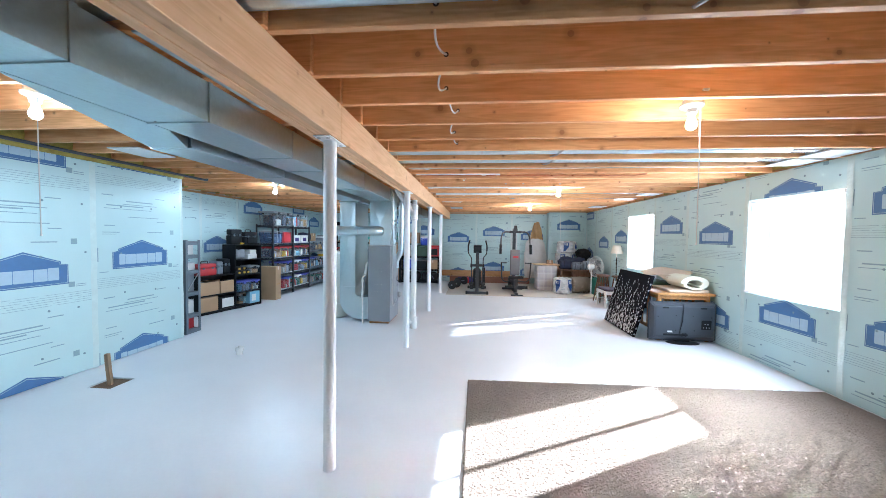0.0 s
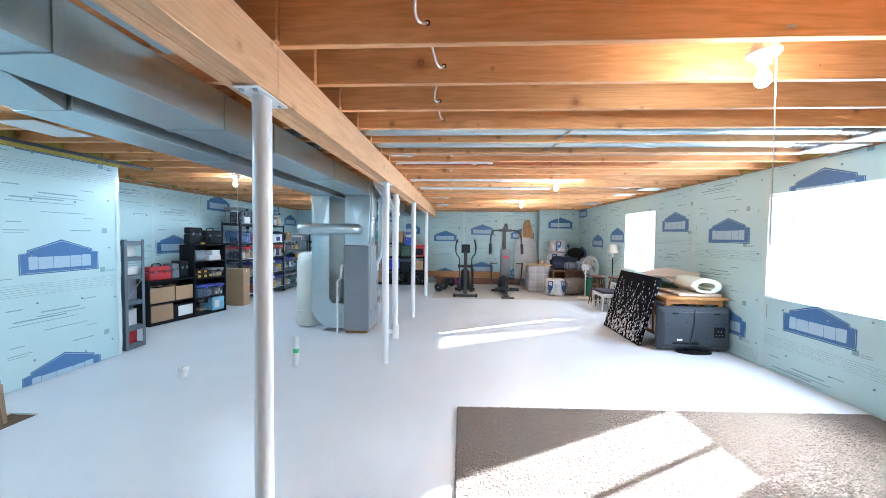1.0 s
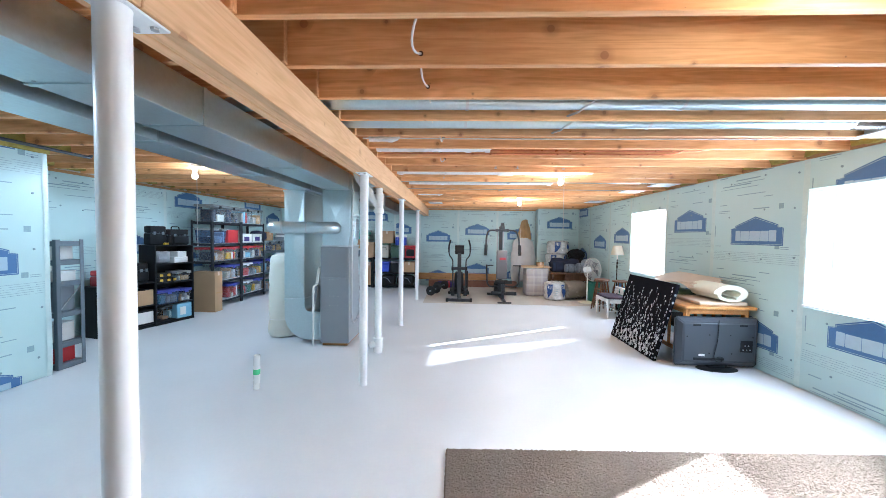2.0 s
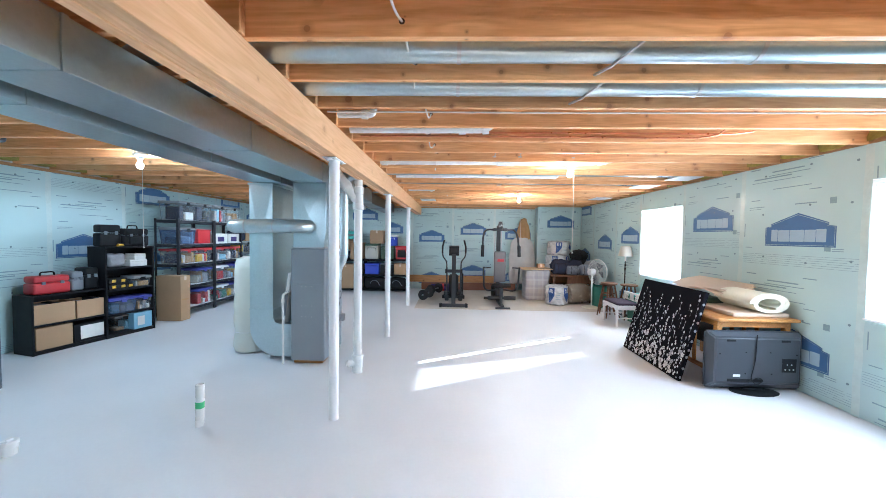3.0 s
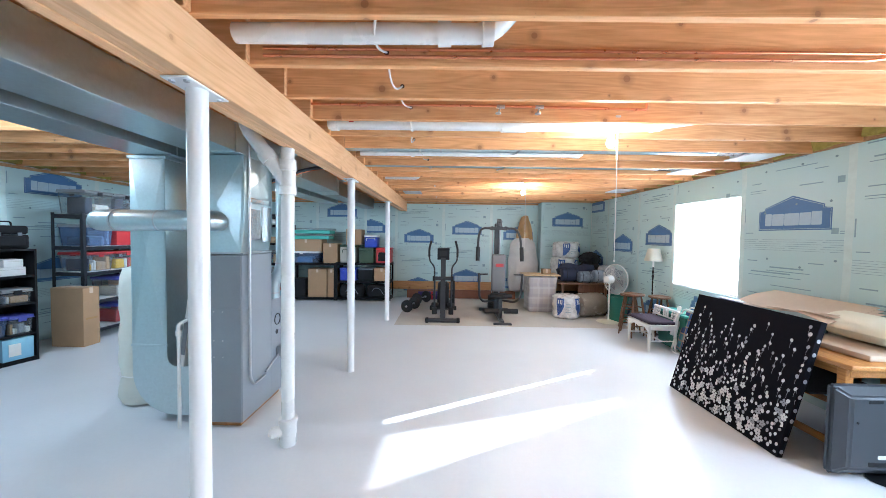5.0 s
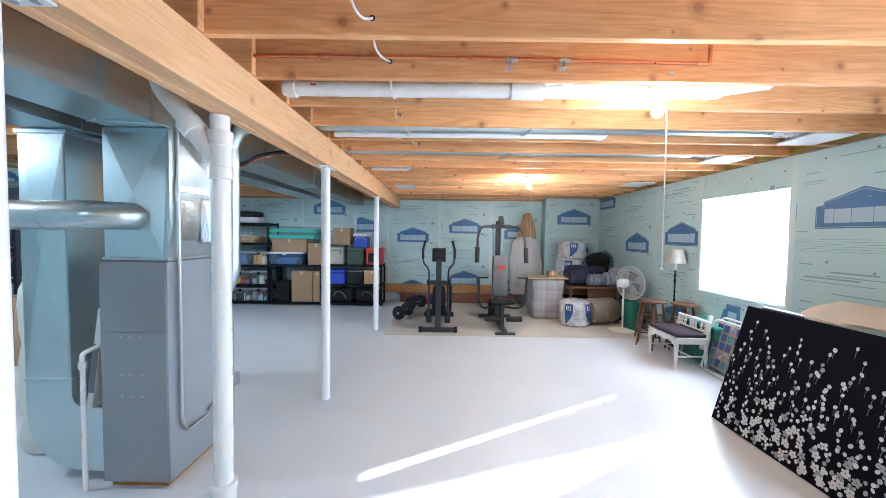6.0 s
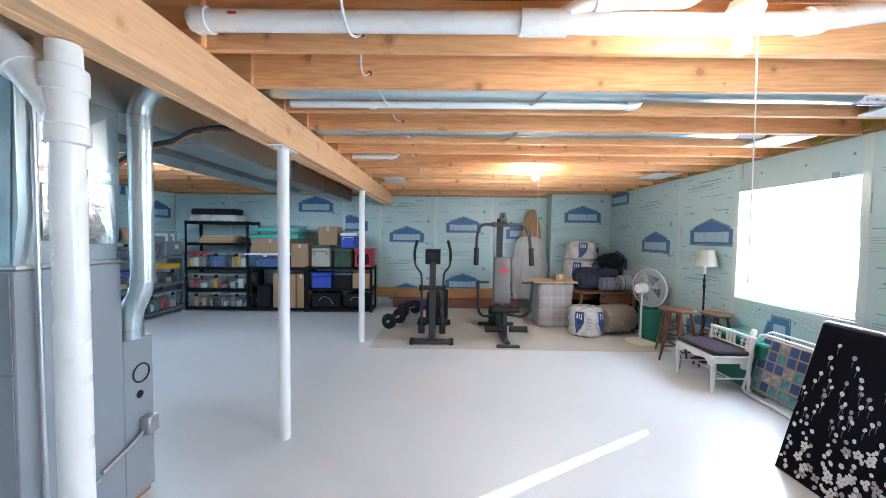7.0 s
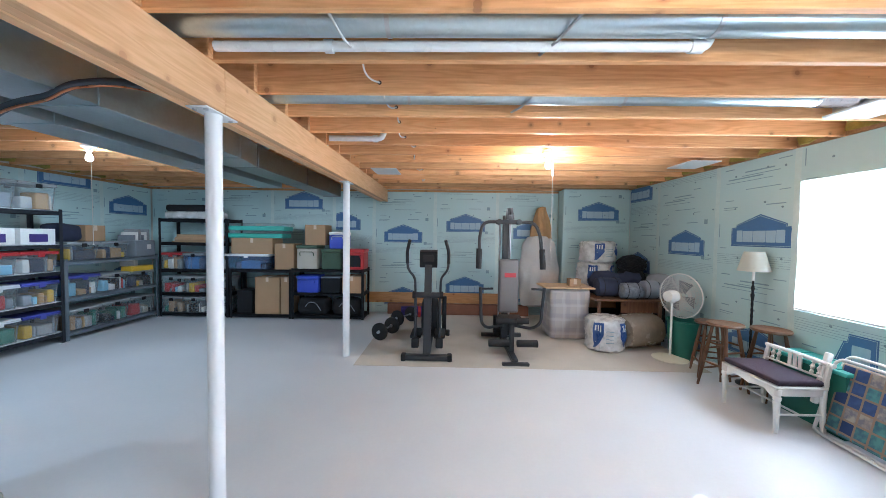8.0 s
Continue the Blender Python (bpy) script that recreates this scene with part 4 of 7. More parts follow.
pipe_run("white plastic vent pipe under the joists", [(-0.25, 7.50, 2.415), (2.07, 7.50, 2.42), (2.10, 7.50, 2.56)], 0.024, M["pvc"], [((0.28, 7.5, 2.416), (0.32, 7.5, 2.416)), ((1.99, 7.5, 2.42), (2.05, 7.5, 2.42))])
pipe_run("short white plastic pipe end", [(-0.28, 9.17, 2.44), (0.22, 9.17, 2.44), (0.25, 9.17, 2.52)], 0.027, M["pvc"], [((0.14, 9.17, 2.44), (0.18, 9.17, 2.44))])
for z, x1 in ((2.47, 3.0), (2.435, 2.7)):
    pipe_run("thin copper water pipe along a joist", [(-0.25, 5.545, z), (x1, 5.545, z), (x1 + 0.16, 5.54, z + 0.02), (x1 + 0.28, 5.52, z + 0.12)], 0.008, M["copper"], name="copper_pipe", group="copper pipes")
c = pipe_run("copper water pipe with valves along a joist", [(-0.45, 6.355, 2.50), (1.0, 6.355, 2.50), (2.1, 6.355, 2.485), (2.1, 6.355, 2.6)], 0.009, M["copper"], [((0.02, 6.355, 2.5), (0.08, 6.355, 2.5))], name="copper_pipe", group="copper pipes")
for x in (1.05, 1.33):
    part("valve_body", rod(B(), (x - 0.03, 6.355, 2.495), (x + 0.03, 6.355, 2.495), 0.014, seg=12), M["steel"], c, "brass-grey stop valve")
    part("valve_stem", rod(B(), (x, 6.355, 2.495), (x - 0.02, 6.325, 2.44), 0.006, seg=8), M["steel"], c)
    part("valve_handle", lathe(B(), [(0.02, 0), (0.022, 0.004), (0.02, 0.008)], 10, (x - 0.02, 6.325, 2.432)), M["steel"], c)
pipe_run("black iron gas pipe along the wall top", [(-3.62, -2.0, 2.378), (-3.62, 5.6, 2.378), (-3.62, 5.6, 2.44)], 0.017, M["iron"], [((-3.62, 3.0, 2.378), (-3.62, 3.06, 2.378))], name="gas_pipe")
pipe_run("thin grey cable along a joist", [(-0.3, 4.855, 2.404), (1.5, 4.855, 2.402), (3.9, 4.85, 2.41)], 0.006, M["cord"], name="cable", group="cables")

# white cable that dips between the joists
cable = thing("ceiling_cable", (0, 0, 0), "white electrical cable threaded through the joists", "cable", "cables")
_rc = random.Random(11)
# dark colour for the shade inside the cable holes, which are not cut
hole = surface("hole_shade", (0.05, 0.022, 0.01), 0.9, bump=0)
xa = 0.37
for a, b in zip(JOISTS[8:], JOISTS[9:]):
    xb = (0.37 if b < 7.4 else 0.46) + _rc.uniform(-0.03, 0.03)
    za, zb, sag, bow = 2.475, 2.475 + _rc.uniform(-0.02, 0.02), _rc.uniform(0.02, 0.07), _rc.uniform(-0.05, 0.02)
    pts = [(xa + (xb - xa) * k / 10 + bow * math.sin(math.pi * k / 10), a + 0.02 + (b - a - 0.04) * k / 10, za + (zb - za) * k / 10 - sag * math.sin(math.pi * (k / 10) ** 1.4)) for k in range(11)]
    part("cable_loop", tube(B(), pts, 0.0055, 8), M["cord"], cable)
    part("joist_hole_disc", lathe(B(), [(0.013, -0.001), (0.013, 0.001)], 14, (xb, b - 0.0205, zb), pose(0, 0, 0, 90, 0, 0)), hole, cable, "dark disc for the shade in a drilled hole")
    xa = xb
hose = thing("black_hose", (0, 0, 0), "black hose looping below the ducts", "hose", "cables")
HOSE = [(-1.5, 7.4, 1.86), (-1.36, 7.4, 1.975), (-1.14, 7.4, 2.10), (-0.95, 7.4, 2.135), (-0.87, 7.42, 2.20), (-0.75, 7.5, 2.25), (-0.72, 7.66, 2.29), (-0.76, 7.95, 2.35)]
part("hose_line", tube(B(), bend(HOSE, 0.08, 6), 0.019, 12), M["iron"], hose)
part("copper_line", tube(B(), bend([(x - 0.005, y - 0.012, z - 0.024) for x, y, z in HOSE], 0.08, 6), 0.006, 8), M["copper"], hose)

# ---- furnace ----
f = thing("furnace", (0, 0, 0), "grey steel furnace cabinet below the supply duct", "furnace")
part("cabinet", box(B(), -1.33, -0.93, 6.50, 6.97, 0.04, 1.38, 0.006), M["furnace"], f)
part("burner_section", box(B(), -1.33, -0.935, 6.972, 7.165, 0.04, 0.95, 0.006), M["furnace"], f)
part("base", box(B(), -1.31, -0.96, 6.53, 7.16, 0.0, 0.04, 0.003), M["oak"], f, "timber base under the furnace")
part("side_panel", box(B(), -1.325, -0.935, 6.494, 6.499, 0.05, 0.955, 0.002), M["furnace"], f)
part("upper_panel", box(B(), -1.325, -0.935, 6.494, 6.499, 0.961, 1.375, 0.002), M["furnace"], f)
for z in (0.57, 0.70, 0.93):
    for x in (-1.20, -1.15, -1.08):
        part("screw", lathe(B(), [(0.005, 0), (0.005, 0.003)], 6, (x, 6.494, z), pose(0, 0, 0, 90, 0, 0)), M["steel"], f)
part("vent_ring", tube(B(), [(-0.932, 7.08 + 0.052 * math.cos(a), 0.74 + 0.052 * math.sin(a)) for a in (2 * math.pi * k / 24 for k in range(24))], 0.004, 6, True), M["black"], f, "round knock-out in the side")
# black disc painted for the shade of an open knock-out
part("knockout_hole", lathe(B(), [(0.022, 0.0), (0.022, 0.004)], 16, (-0.936, 7.07, 0.62), pose(0, 0, 0, 0, 90, 0)), M["black"], f)
part("switch_box", box(B(), -0.933, -0.88, 7.06, 7.135, 0.38, 0.48, 0.006), M["steel"], f, "steel switch box")
part("switch_cover", box(B(), -0.879, -0.874, 7.065, 7.13, 0.385, 0.475, 0.003), M["steel"], f)
part("conduit", tube(B(), bend([(-0.915, 7.10, 0.42), (-0.915, 6.97, 0.37), (-0.91, 6.82, 0.33)], 0.04), 0.009, 10), M["steel"], f)
part("riser_conduit", tube(B(), bend([(-0.905, 6.57, 2.33), (-0.905, 6.57, 0.38), (-0.905, 6.62, 0.30), (-0.905, 6.80, 0.31)], 0.08), 0.010, 10), M["steel"], f)
part("plenum", prism(B(), [(-1.31, 1.385), (-0.95, 1.385), (-0.92, 1.60), (-0.92, DZ0 - 0.004), (-1.31, DZ0 - 0.004)], pose(0, 6.96, 0, 90, 0, 0), 0.44), M["zinc"], f, "galvanised plenum above the cabinet")
part("plenum_flange", box(B(), -1.32, -0.925, 6.51, 6.965, 1.383, 1.40, 0.002), M["steel"], f)
for a in ((6.60, 6.75, 1.5, 1.75), (6.78, 6.93, 1.48, 1.78), (6.58, 6.92, 1.80, 1.84)):
    part("foil_patch", box(B(), -0.919, -0.915, *a, 0.0015), M["foil"], f, "crinkled foil tape patch")


def cross_break(name, corners, apex, parent):
    """A sheet panel creased from corner to corner."""
    bm = B()
    vs, top = [bm.verts.new(c) for c in corners], bm.verts.new(apex)
    for i in range(4):
        bm.faces.new((vs[i], vs[(i + 1) % 4], top))
    ob = part(name, bm, M["zinc"], parent)
    for p in ob.data.polygons:
        p.use_smooth = False


cross_break("front_sheet", [(-1.305, 6.517, 1.41), (-0.955, 6.517, 1.41), (-0.925, 6.517, 2.15), (-1.305, 6.517, 2.15)], (-1.12, 6.499, 1.78), f)
cross_break("side_sheet", [(-0.918, 6.53, 1.86), (-0.918, 6.95, 1.86), (-0.918, 6.95, 2.15), (-0.918, 6.53, 2.15)], (-0.906, 6.74, 2.0), f)
# return drop with a rounded foot
bm = B()
arc = lambda cx, cz, r, a0, a1, n=8: [(cx + r * math.cos(radians(a0 + (a1 - a0) * k / n)), cz + r * math.sin(radians(a0 + (a1 - a0) * k / n))) for k in range(n + 1)]
outline = [(-1.335, 0.06)] + arc(-1.52, 0.41, 0.35, 270, 180) + [(-1.87, DZ0 - 0.003), (-1.585, DZ0 - 0.003)] + arc(-1.505, 0.54, 0.08, 180, 270) + [(-1.335, 0.46)]
r = thing("return_drop", (0, 0, 0), "galvanised return-air drop with rounded foot", "duct")
part("drop_sheet", prism(B(), outline, pose(0, 7.30, 0, 90, 0, 0), 0.73), M["zinc"], r)
part("drop_collar", box(B(), -1.885, -1.57, 6.56, 7.31, DZ0 - 0.03, DZ0 - 0.004, 0.003), M["zinc"], r)
part("drop_seam", box(B(), -1.878, -1.578, 6.565, 7.305, 0.62, 0.64, 0.002), M["zinc"], r)
cross_break("front_sheet", [(-1.862, 6.567, 0.66), (-1.593, 6.567, 0.66), (-1.593, 6.567, 2.12), (-1.862, 6.567, 2.12)], (-1.73, 6.551, 1.4), r)
t = thing("air_filter", pose(-1.45, 6.66, 0.47, 0, 8, 0), "furnace filter in a white card frame leaning in the duct", "filter")
part("filter_frame", box(B(), -0.02, 0.02, -0.12, 0.2, 0.0, 0.62, 0.004), M["paper"], t)
part("filter_mark", box(B(), -0.018, 0.018, -0.1235, -0.121, 0.1, 0.4), M["grey"], t, "column of unreadable print")
pipe_run("thin white condensate pipe beside the furnace", [(-1.42, 6.48, 0.0), (-1.42, 6.48, 0.83), (-1.38, 6.56, 0.86), (-1.35, 6.62, 0.86)], 0.013, M["pvc"], [((-1.42, 6.48, 0.74), (-1.42, 6.48, 0.78))], name="condensate_pipe")
t = pipe_run("round galvanised air pipe across the ducts", [(-2.02, 6.9, 1.63), (-1.98, 6.38, 1.635), (-1.20, 6.36, 1.64), (-1.12, 6.44, 1.64), (-1.12, 6.52, 1.64)], 0.079, M["zinc"], name="air_pipe")
for x in (-1.78, -1.45, -1.25):
    part("crimp_ring", rod(B(), (x - 0.006, 6.368, 1.637), (x + 0.006, 6.368, 1.637), 0.0815, seg=24), M["steel"], t)
t = pipe_run("galvanised flue pipe rising from the furnace", [(-0.95, 7.04, 0.95), (-0.95, 7.04, 1.10), (-0.858, 7.02, 1.24), (-0.858, 7.02, 2.20), (-0.80, 7.02, 2.31), (-0.62, 7.02, 2.36)], 0.054, M["zinc"], name="flue_pipe")
for z in (1.0, 1.28, 1.72, 2.10, 2.16):
    fx, fy = (-0.95, 7.04) if z < 1.1 else (-0.858, 7.02)
    part("flue_ring", rod(B(), (fx, fy, z - 0.006), (fx, fy, z + 0.006), 0.0575, seg=20), M["steel"], t)

# soil stack with wye and clean-out
s = thing("soil_stack", (-0.475, 6.30, 0), "white plastic soil stack with wye and clean-out", "pipe")
part("stack_pipe", rod(B(), (0, 0, 0.0), (0, 0, 2.16), 0.046, seg=24), M["pvc"], s)
part("foot_coupling", lathe(B(), [(0.056, 0), (0.06, 0.01), (0.06, 0.17), (0.066, 0.172), (0.066, 0.2), (0.056, 0.205)], 24), M["pvc"], s)
part("cleanout", rod(B(), (-0.03, -0.02, 0.11), (-0.10, -0.05, 0.11), 0.040, seg=18), M["pvc"], s)
part("cleanout_plug", rod(B(), (-0.10, -0.05, 0.11), (-0.115, -0.056, 0.11), 0.026, seg=8), M["pvc"], s)
part("wye_body", lathe(B(), [(0.051, 1.83), (0.06, 1.835), (0.06, 1.89), (0.055, 1.895), (0.055, 2.0), (0.06, 2.005), (0.06, 2.08), (0.051, 2.085)], 24), M["pvc"], s)
part("wye_arm", rod(B(), (0, 0, 1.92), (-0.13, -0.02, 2.10), 0.052, seg=20), M["pvc"], s)
part("wye_hub", rod(B(), (-0.11, -0.018, 2.07), (-0.152, -0.023, 2.125), 0.06, seg=20), M["pvc"], s)
part("branch_pipe", tube(B(), bend([(-0.13, -0.02, 2.10), (-0.27, -0.04, 2.29), (-0.29, -0.04, 2.42)], 0.06), 0.05, 18), M["pvc"], s)

t = thing("wrapped_roll", (-2.08, 6.98, 0), "tall roll wrapped in white vinyl standing on the floor", "roll")
bm = lathe(B(), [(0.15, 0.0), (0.20, 0.02), (0.215, 0.08), (0.21, 0.3), (0.215, 0.6), (0.205, 0.95), (0.205, 1.15), (0.18, 1.22), (0.1, 1.25)], 32)
bmesh.ops.subdivide_edges(bm, edges=[e for e in bm.edges if abs(e.verts[0].co.z - e.verts[1].co.z) > 0.1], cuts=3)
for v in bm.verts:
    if v.co.z > 0.02:
        v.co += v.normal * 0 + Vector((v.co.x, v.co.y, 0)).normalized() * noise.noise(v.co * 6) * 0.018
part("vinyl_wrap", bm, M["wrap"], t)
part("tie_band", tube(B(), [(0.219 * math.cos(a), 0.219 * math.sin(a), 0.28) for a in (2 * math.pi * k / 28 for k in range(28))], 0.004, 6, True), M["lid_white"], t)

# floor stubs and the pit
solid("pit_soil", box(B(), PIT[0] - 0.02, PIT[1] + 0.02, PIT[2] - 0.02, PIT[3] + 0.02, -0.21, -0.015), M["soil"], "brown soil in a square cut in the slab", "soil", "structure")
t = thing("pit_stake", pose(-3.17, 3.72, -0.05, 2, -3, 10), "weathered wooden stake standing in the slab cut-out", "stake")
part("stake", box(B(), -0.019, 0.019, -0.019, 0.019, 0.0, 0.36, 0.003), timber("weathered_stake", (0.36, 0.25, 0.15), (0.22, 0.14, 0.08), (0.1, 0.05, 0.03), "z"), t)
t = thing("drain_cap", (-2.46, 4.70, 0), "white plastic capped drain stub on the floor", "pipe stub")
part("stub", lathe(B(), [(0.040, 0), (0.040, 0.055)], 20), M["pvc"], t)
part("cap", lathe(B(), [(0.047, 0.05), (0.047, 0.095), (0.043, 0.1), (0.02, 0.1), (0.018, 0.115), (0.01, 0.115)], 20), M["pvc"], t)
t = thing("pipe_stub", pose(-1.43, 5.12, 0, 0, 1.5, 0), "white plastic pipe stub with a green band", "pipe stub")
part("stub", lathe(B(), [(0.031, 0), (0.031, 0.34), (0.026, 0.342), (0.026, 0.30)], 20), M["pvc"], t)
part("band", lathe(B(), [(0.0315, 0.15), (0.0325, 0.152), (0.0325, 0.20), (0.0315, 0.202)], 20), M["pipe_green"], t, "green mark round the pipe")

solid("panned_sheet", box(B(), -0.90, -0.495, 1.86, 2.76, 2.388, 2.396, 0.002), M["zinc"], "flat sheet metal nailed under the joists beside the duct", "sheet metal")

# ---- storage makers ----
def pillow_box(bm, x0, x1, y0, y1, z0, z1, bev, amp=0.0, freq=6.0, cuts=5, seed=0.0):
    """A soft, lumpy block."""
    g = bmesh.ops.create_cube(bm, size=1.0, matrix=Matrix.LocRotScale(((x0 + x1) / 2, (y0 + y1) / 2, (z0 + z1) / 2), None, (x1 - x0, y1 - y0, z1 - z0)))
    es = list({e for v in g["verts"] for e in v.link_edges})
    bmesh.ops.bevel(bm, geom=es, offset=bev, segments=3, affect="EDGES", profile=0.5)
    bmesh.ops.subdivide_edges(bm, edges=[e for e in bm.edges if e.calc_length() > 0.08], cuts=cuts, use_grid_fill=True)
    for v in bm.verts:
        k = min(1.0, max(0.0, (v.co.z - z0) / 0.06))
        v.co += noise.noise_vector(v.co * freq + Vector((seed, 0, 0))) * amp * k
    return bm


_rt = random.Random(21)


def tote(at, w, d, h, body="clear", lid="lid_clear", label="", fill=0.75, group="storage totes"):
    """A tapered storage box with rim, lid and contents; origin at the middle of its foot; w along x, d along y."""
    t = thing("storage_tote", at, label or "clear plastic storage tote with a lid, packed full", "storage box", group)
    bm = B()
    k = 0.90
    lo = [(-w / 2 * k, -d / 2 * k), (w / 2 * k, -d / 2 * k), (w / 2 * k, d / 2 * k), (-w / 2 * k, d / 2 * k)]
    hi = [(-w / 2, -d / 2), (w / 2, -d / 2), (w / 2, d / 2), (-w / 2, d / 2)]
    zt = h - 0.03
    va = [bm.verts.new((x, y, 0.0)) for x, y in lo]
    vb = [bm.verts.new((x, y, zt)) for x, y in hi]
    bm.faces.new(va[::-1])
    for i in range(4):
        bm.faces.new((va[i], va[(i + 1) % 4], vb[(i + 1) % 4], vb[i]))
    bmesh.ops.bevel(bm, geom=[e for e in bm.edges if abs(e.verts[0].co.z - e.verts[1].co.z) > 0.05], offset=0.018, segments=2, affect="EDGES")
    part("box_body", bm, M[body], t)
    part("rim", box(B(), -w / 2 - 0.006, w / 2 + 0.006, -d / 2 - 0.006, d / 2 + 0.006, zt - 0.012, zt, 0.004), M[lid], t)
    lid_ob = part("lid", box(B(), -w / 2 - 0.004, w / 2 + 0.004, -d / 2 - 0.004, d / 2 + 0.004, zt + 0.001, h, 0.01, 2), M[lid], t)
    if body.startswith("clear"):
        for side in (-1, 1):
            part("latch", box(B(), -0.035, 0.035, side * (d / 2 + 0.008) - 0.005, side * (d / 2 + 0.008) + 0.005, zt - 0.04, zt + 0.012, 0.003), M["black" if lid == "lid_clear" else lid], lid_ob)
        n = _rt.choice((4, 5, 6))
        a, span = -w / 2 * 0.84, w * 0.84
        cuts = sorted(_rt.uniform(0.08, 0.92) for _ in range(n - 1))
        for u0, u1 in zip([0.0] + cuts, cuts + [1.0]):
            if u1 - u0 < 0.06:
                continue
            f = fill * _rt.uniform(0.35, 1.15)
            mat = _rt.choice(("mixed", "mixed", "paper", "cloth_grey", "kraft", "cloth_dark", "grey", "cloth_tan", "tan", "paper", "bin_green", "red", "cloth_navy", "yellow", "skyblue"))
            part("contents", pillow_box(B(), a + span * u0 + 0.003, a + span * u1 - 0.003, -d / 2 * 0.84, d / 2 * _rt.uniform(0.2, 0.82), 0.006, zt * min(f, 0.93), 0.014, 0.008, 12, 2, _rt.random() * 9), M[mat], t)
    return t


def carton(at, w, d, h, label="", open_top=False, tape_on=True, mat="kraft", group="cardboard boxes"):
    t = thing("cardboard_box", at, label or "brown cardboard box with taped flaps", "box", group)
    if open_top:
        for a in ((-w / 2, w / 2, -d / 2, -d / 2 + 0.006), (-w / 2, w / 2, d / 2 - 0.006, d / 2), (-w / 2, -w / 2 + 0.006, -d / 2 + 0.006, d / 2 - 0.006), (w / 2 - 0.006, w / 2, -d / 2 + 0.006, d / 2 - 0.006)):
            part("carton_wall", box(B(), *a, 0.0, h), M[mat], t)
        part("carton_base", box(B(), -w / 2 + 0.006, w / 2 - 0.006, -d / 2 + 0.006, d / 2 - 0.006, 0, 0.006), M[mat], t)
        for i in range(4):
            x = -w / 2 + 0.03 + i * (w - 0.06) / 4
            part("contents", box(B(), x, x + (w - 0.08) / 4, -d / 2 + 0.02, d / 2 - 0.02, 0.008, h * _rt.uniform(0.75, 1.06), 0.004), M[_rt.choice(("paper", "mixed", "cloth_dark", "kraft"))], t)
    else:
        part("carton_body", box(B(), -w / 2, w / 2, -d / 2, d / 2, 0, h - 0.004, 0.004), M[mat], t)
        part("flap", box(B(), -w / 2 + 0.001, -0.002, -d / 2 + 0.001, d / 2 - 0.001, h - 0.0035, h, 0.001), M[mat], t)
        part("flap", box(B(), 0.002, w / 2 - 0.001, -d / 2 + 0.001, d / 2 - 0.001, h - 0.0035, h, 0.001), M[mat], t)
        if tape_on:
            bm = box(B(), -0.025, 0.025, -d / 2 - 0.001, d / 2 + 0.001, h, h + 0.001)
            box(bm, -0.025, 0.025, -d / 2 - 0.0012, -d / 2 - 0.0002, h - 0.08, h)
            part("packing_tape", bm, M["kraft_pale"], t)
    return t


def rack_unit(name, at, w, d, levels, top, mat, label, edge=True, group="shelving units", cat="shelving unit"):
    """Boltless shelving: four angle posts and shelves with a front beam; origin at the middle of its foot, w along x, front at -y."""
    t = thing(name, at, label, cat, group)
    for sx in (-1, 1):
        for sy in (-1, 1):
            bm = box(B(), sx * w / 2 - (0.04 if sx > 0 else 0), sx * w / 2 + (0.04 if sx < 0 else 0), sy * d / 2 - 0.003, sy * d / 2 + 0.003, 0.006, top, 0.001)
            box(bm, sx * w / 2 - 0.003, sx * w / 2 + 0.003, sy * d / 2 - (0.04 if sy > 0 else 0), sy * d / 2 + (0.04 if sy < 0 else 0), 0.006, top, 0.001)
            part("post", bm, M[mat], t)
            part("foot", box(B(), sx * (w / 2 - 0.02) - 0.025, sx * (w / 2 - 0.02) + 0.025, sy * (d / 2 - 0.02) - 0.025, sy * (d / 2 - 0.02) + 0.025, 0, 0.008, 0.002), M["lid_white"], t)
    for z in levels:
        bm = B()
        for sy in (-1, 1):
            box(bm, -w / 2 + 0.004, w / 2 - 0.004, sy * (d / 2 - 0.012) - 0.008, sy * (d / 2 - 0.012) + 0.008, z - 0.055, z - 0.002, 0.002)
        for sx in (-1, 1):
            box(bm, sx * (w / 2 - 0.012) - 0.008, sx * (w / 2 - 0.012) + 0.008, -d / 2 + 0.022, d / 2 - 0.022, z - 0.055, z - 0.002, 0.002)
        part("shelf_beam", bm, M[mat], t)
        part("shelf", box(B(), -w / 2 + 0.006, w / 2 - 0.006, -d / 2 + 0.004, d / 2 - 0.004, z - 0.014, z, 0.002), M["lid_white" if edge else mat], t)
    return t


LEFT = lambda x, y, z=0.0, a=90: pose(x, y, z, 0, 0, a)     # fronts that look towards +x
# left wall: charcoal racks, two bays, then a grey rack
for yc in (8.985, 9.925):
    rack_unit("storage_rack", LEFT(-4.53, yc), 0.93, 0.44, (0.16, 0.57, 0.98, 1.34, 1.78), 1.80, "rack", "charcoal steel storage rack with white shelf boards", True)
rack_unit("storage_rack", LEFT(-4.55, 11.16), 1.50, 0.46, (0.12, 0.60, 1.10), 1.13, "rack_grey", "low blue-grey steel storage rack with totes", False)

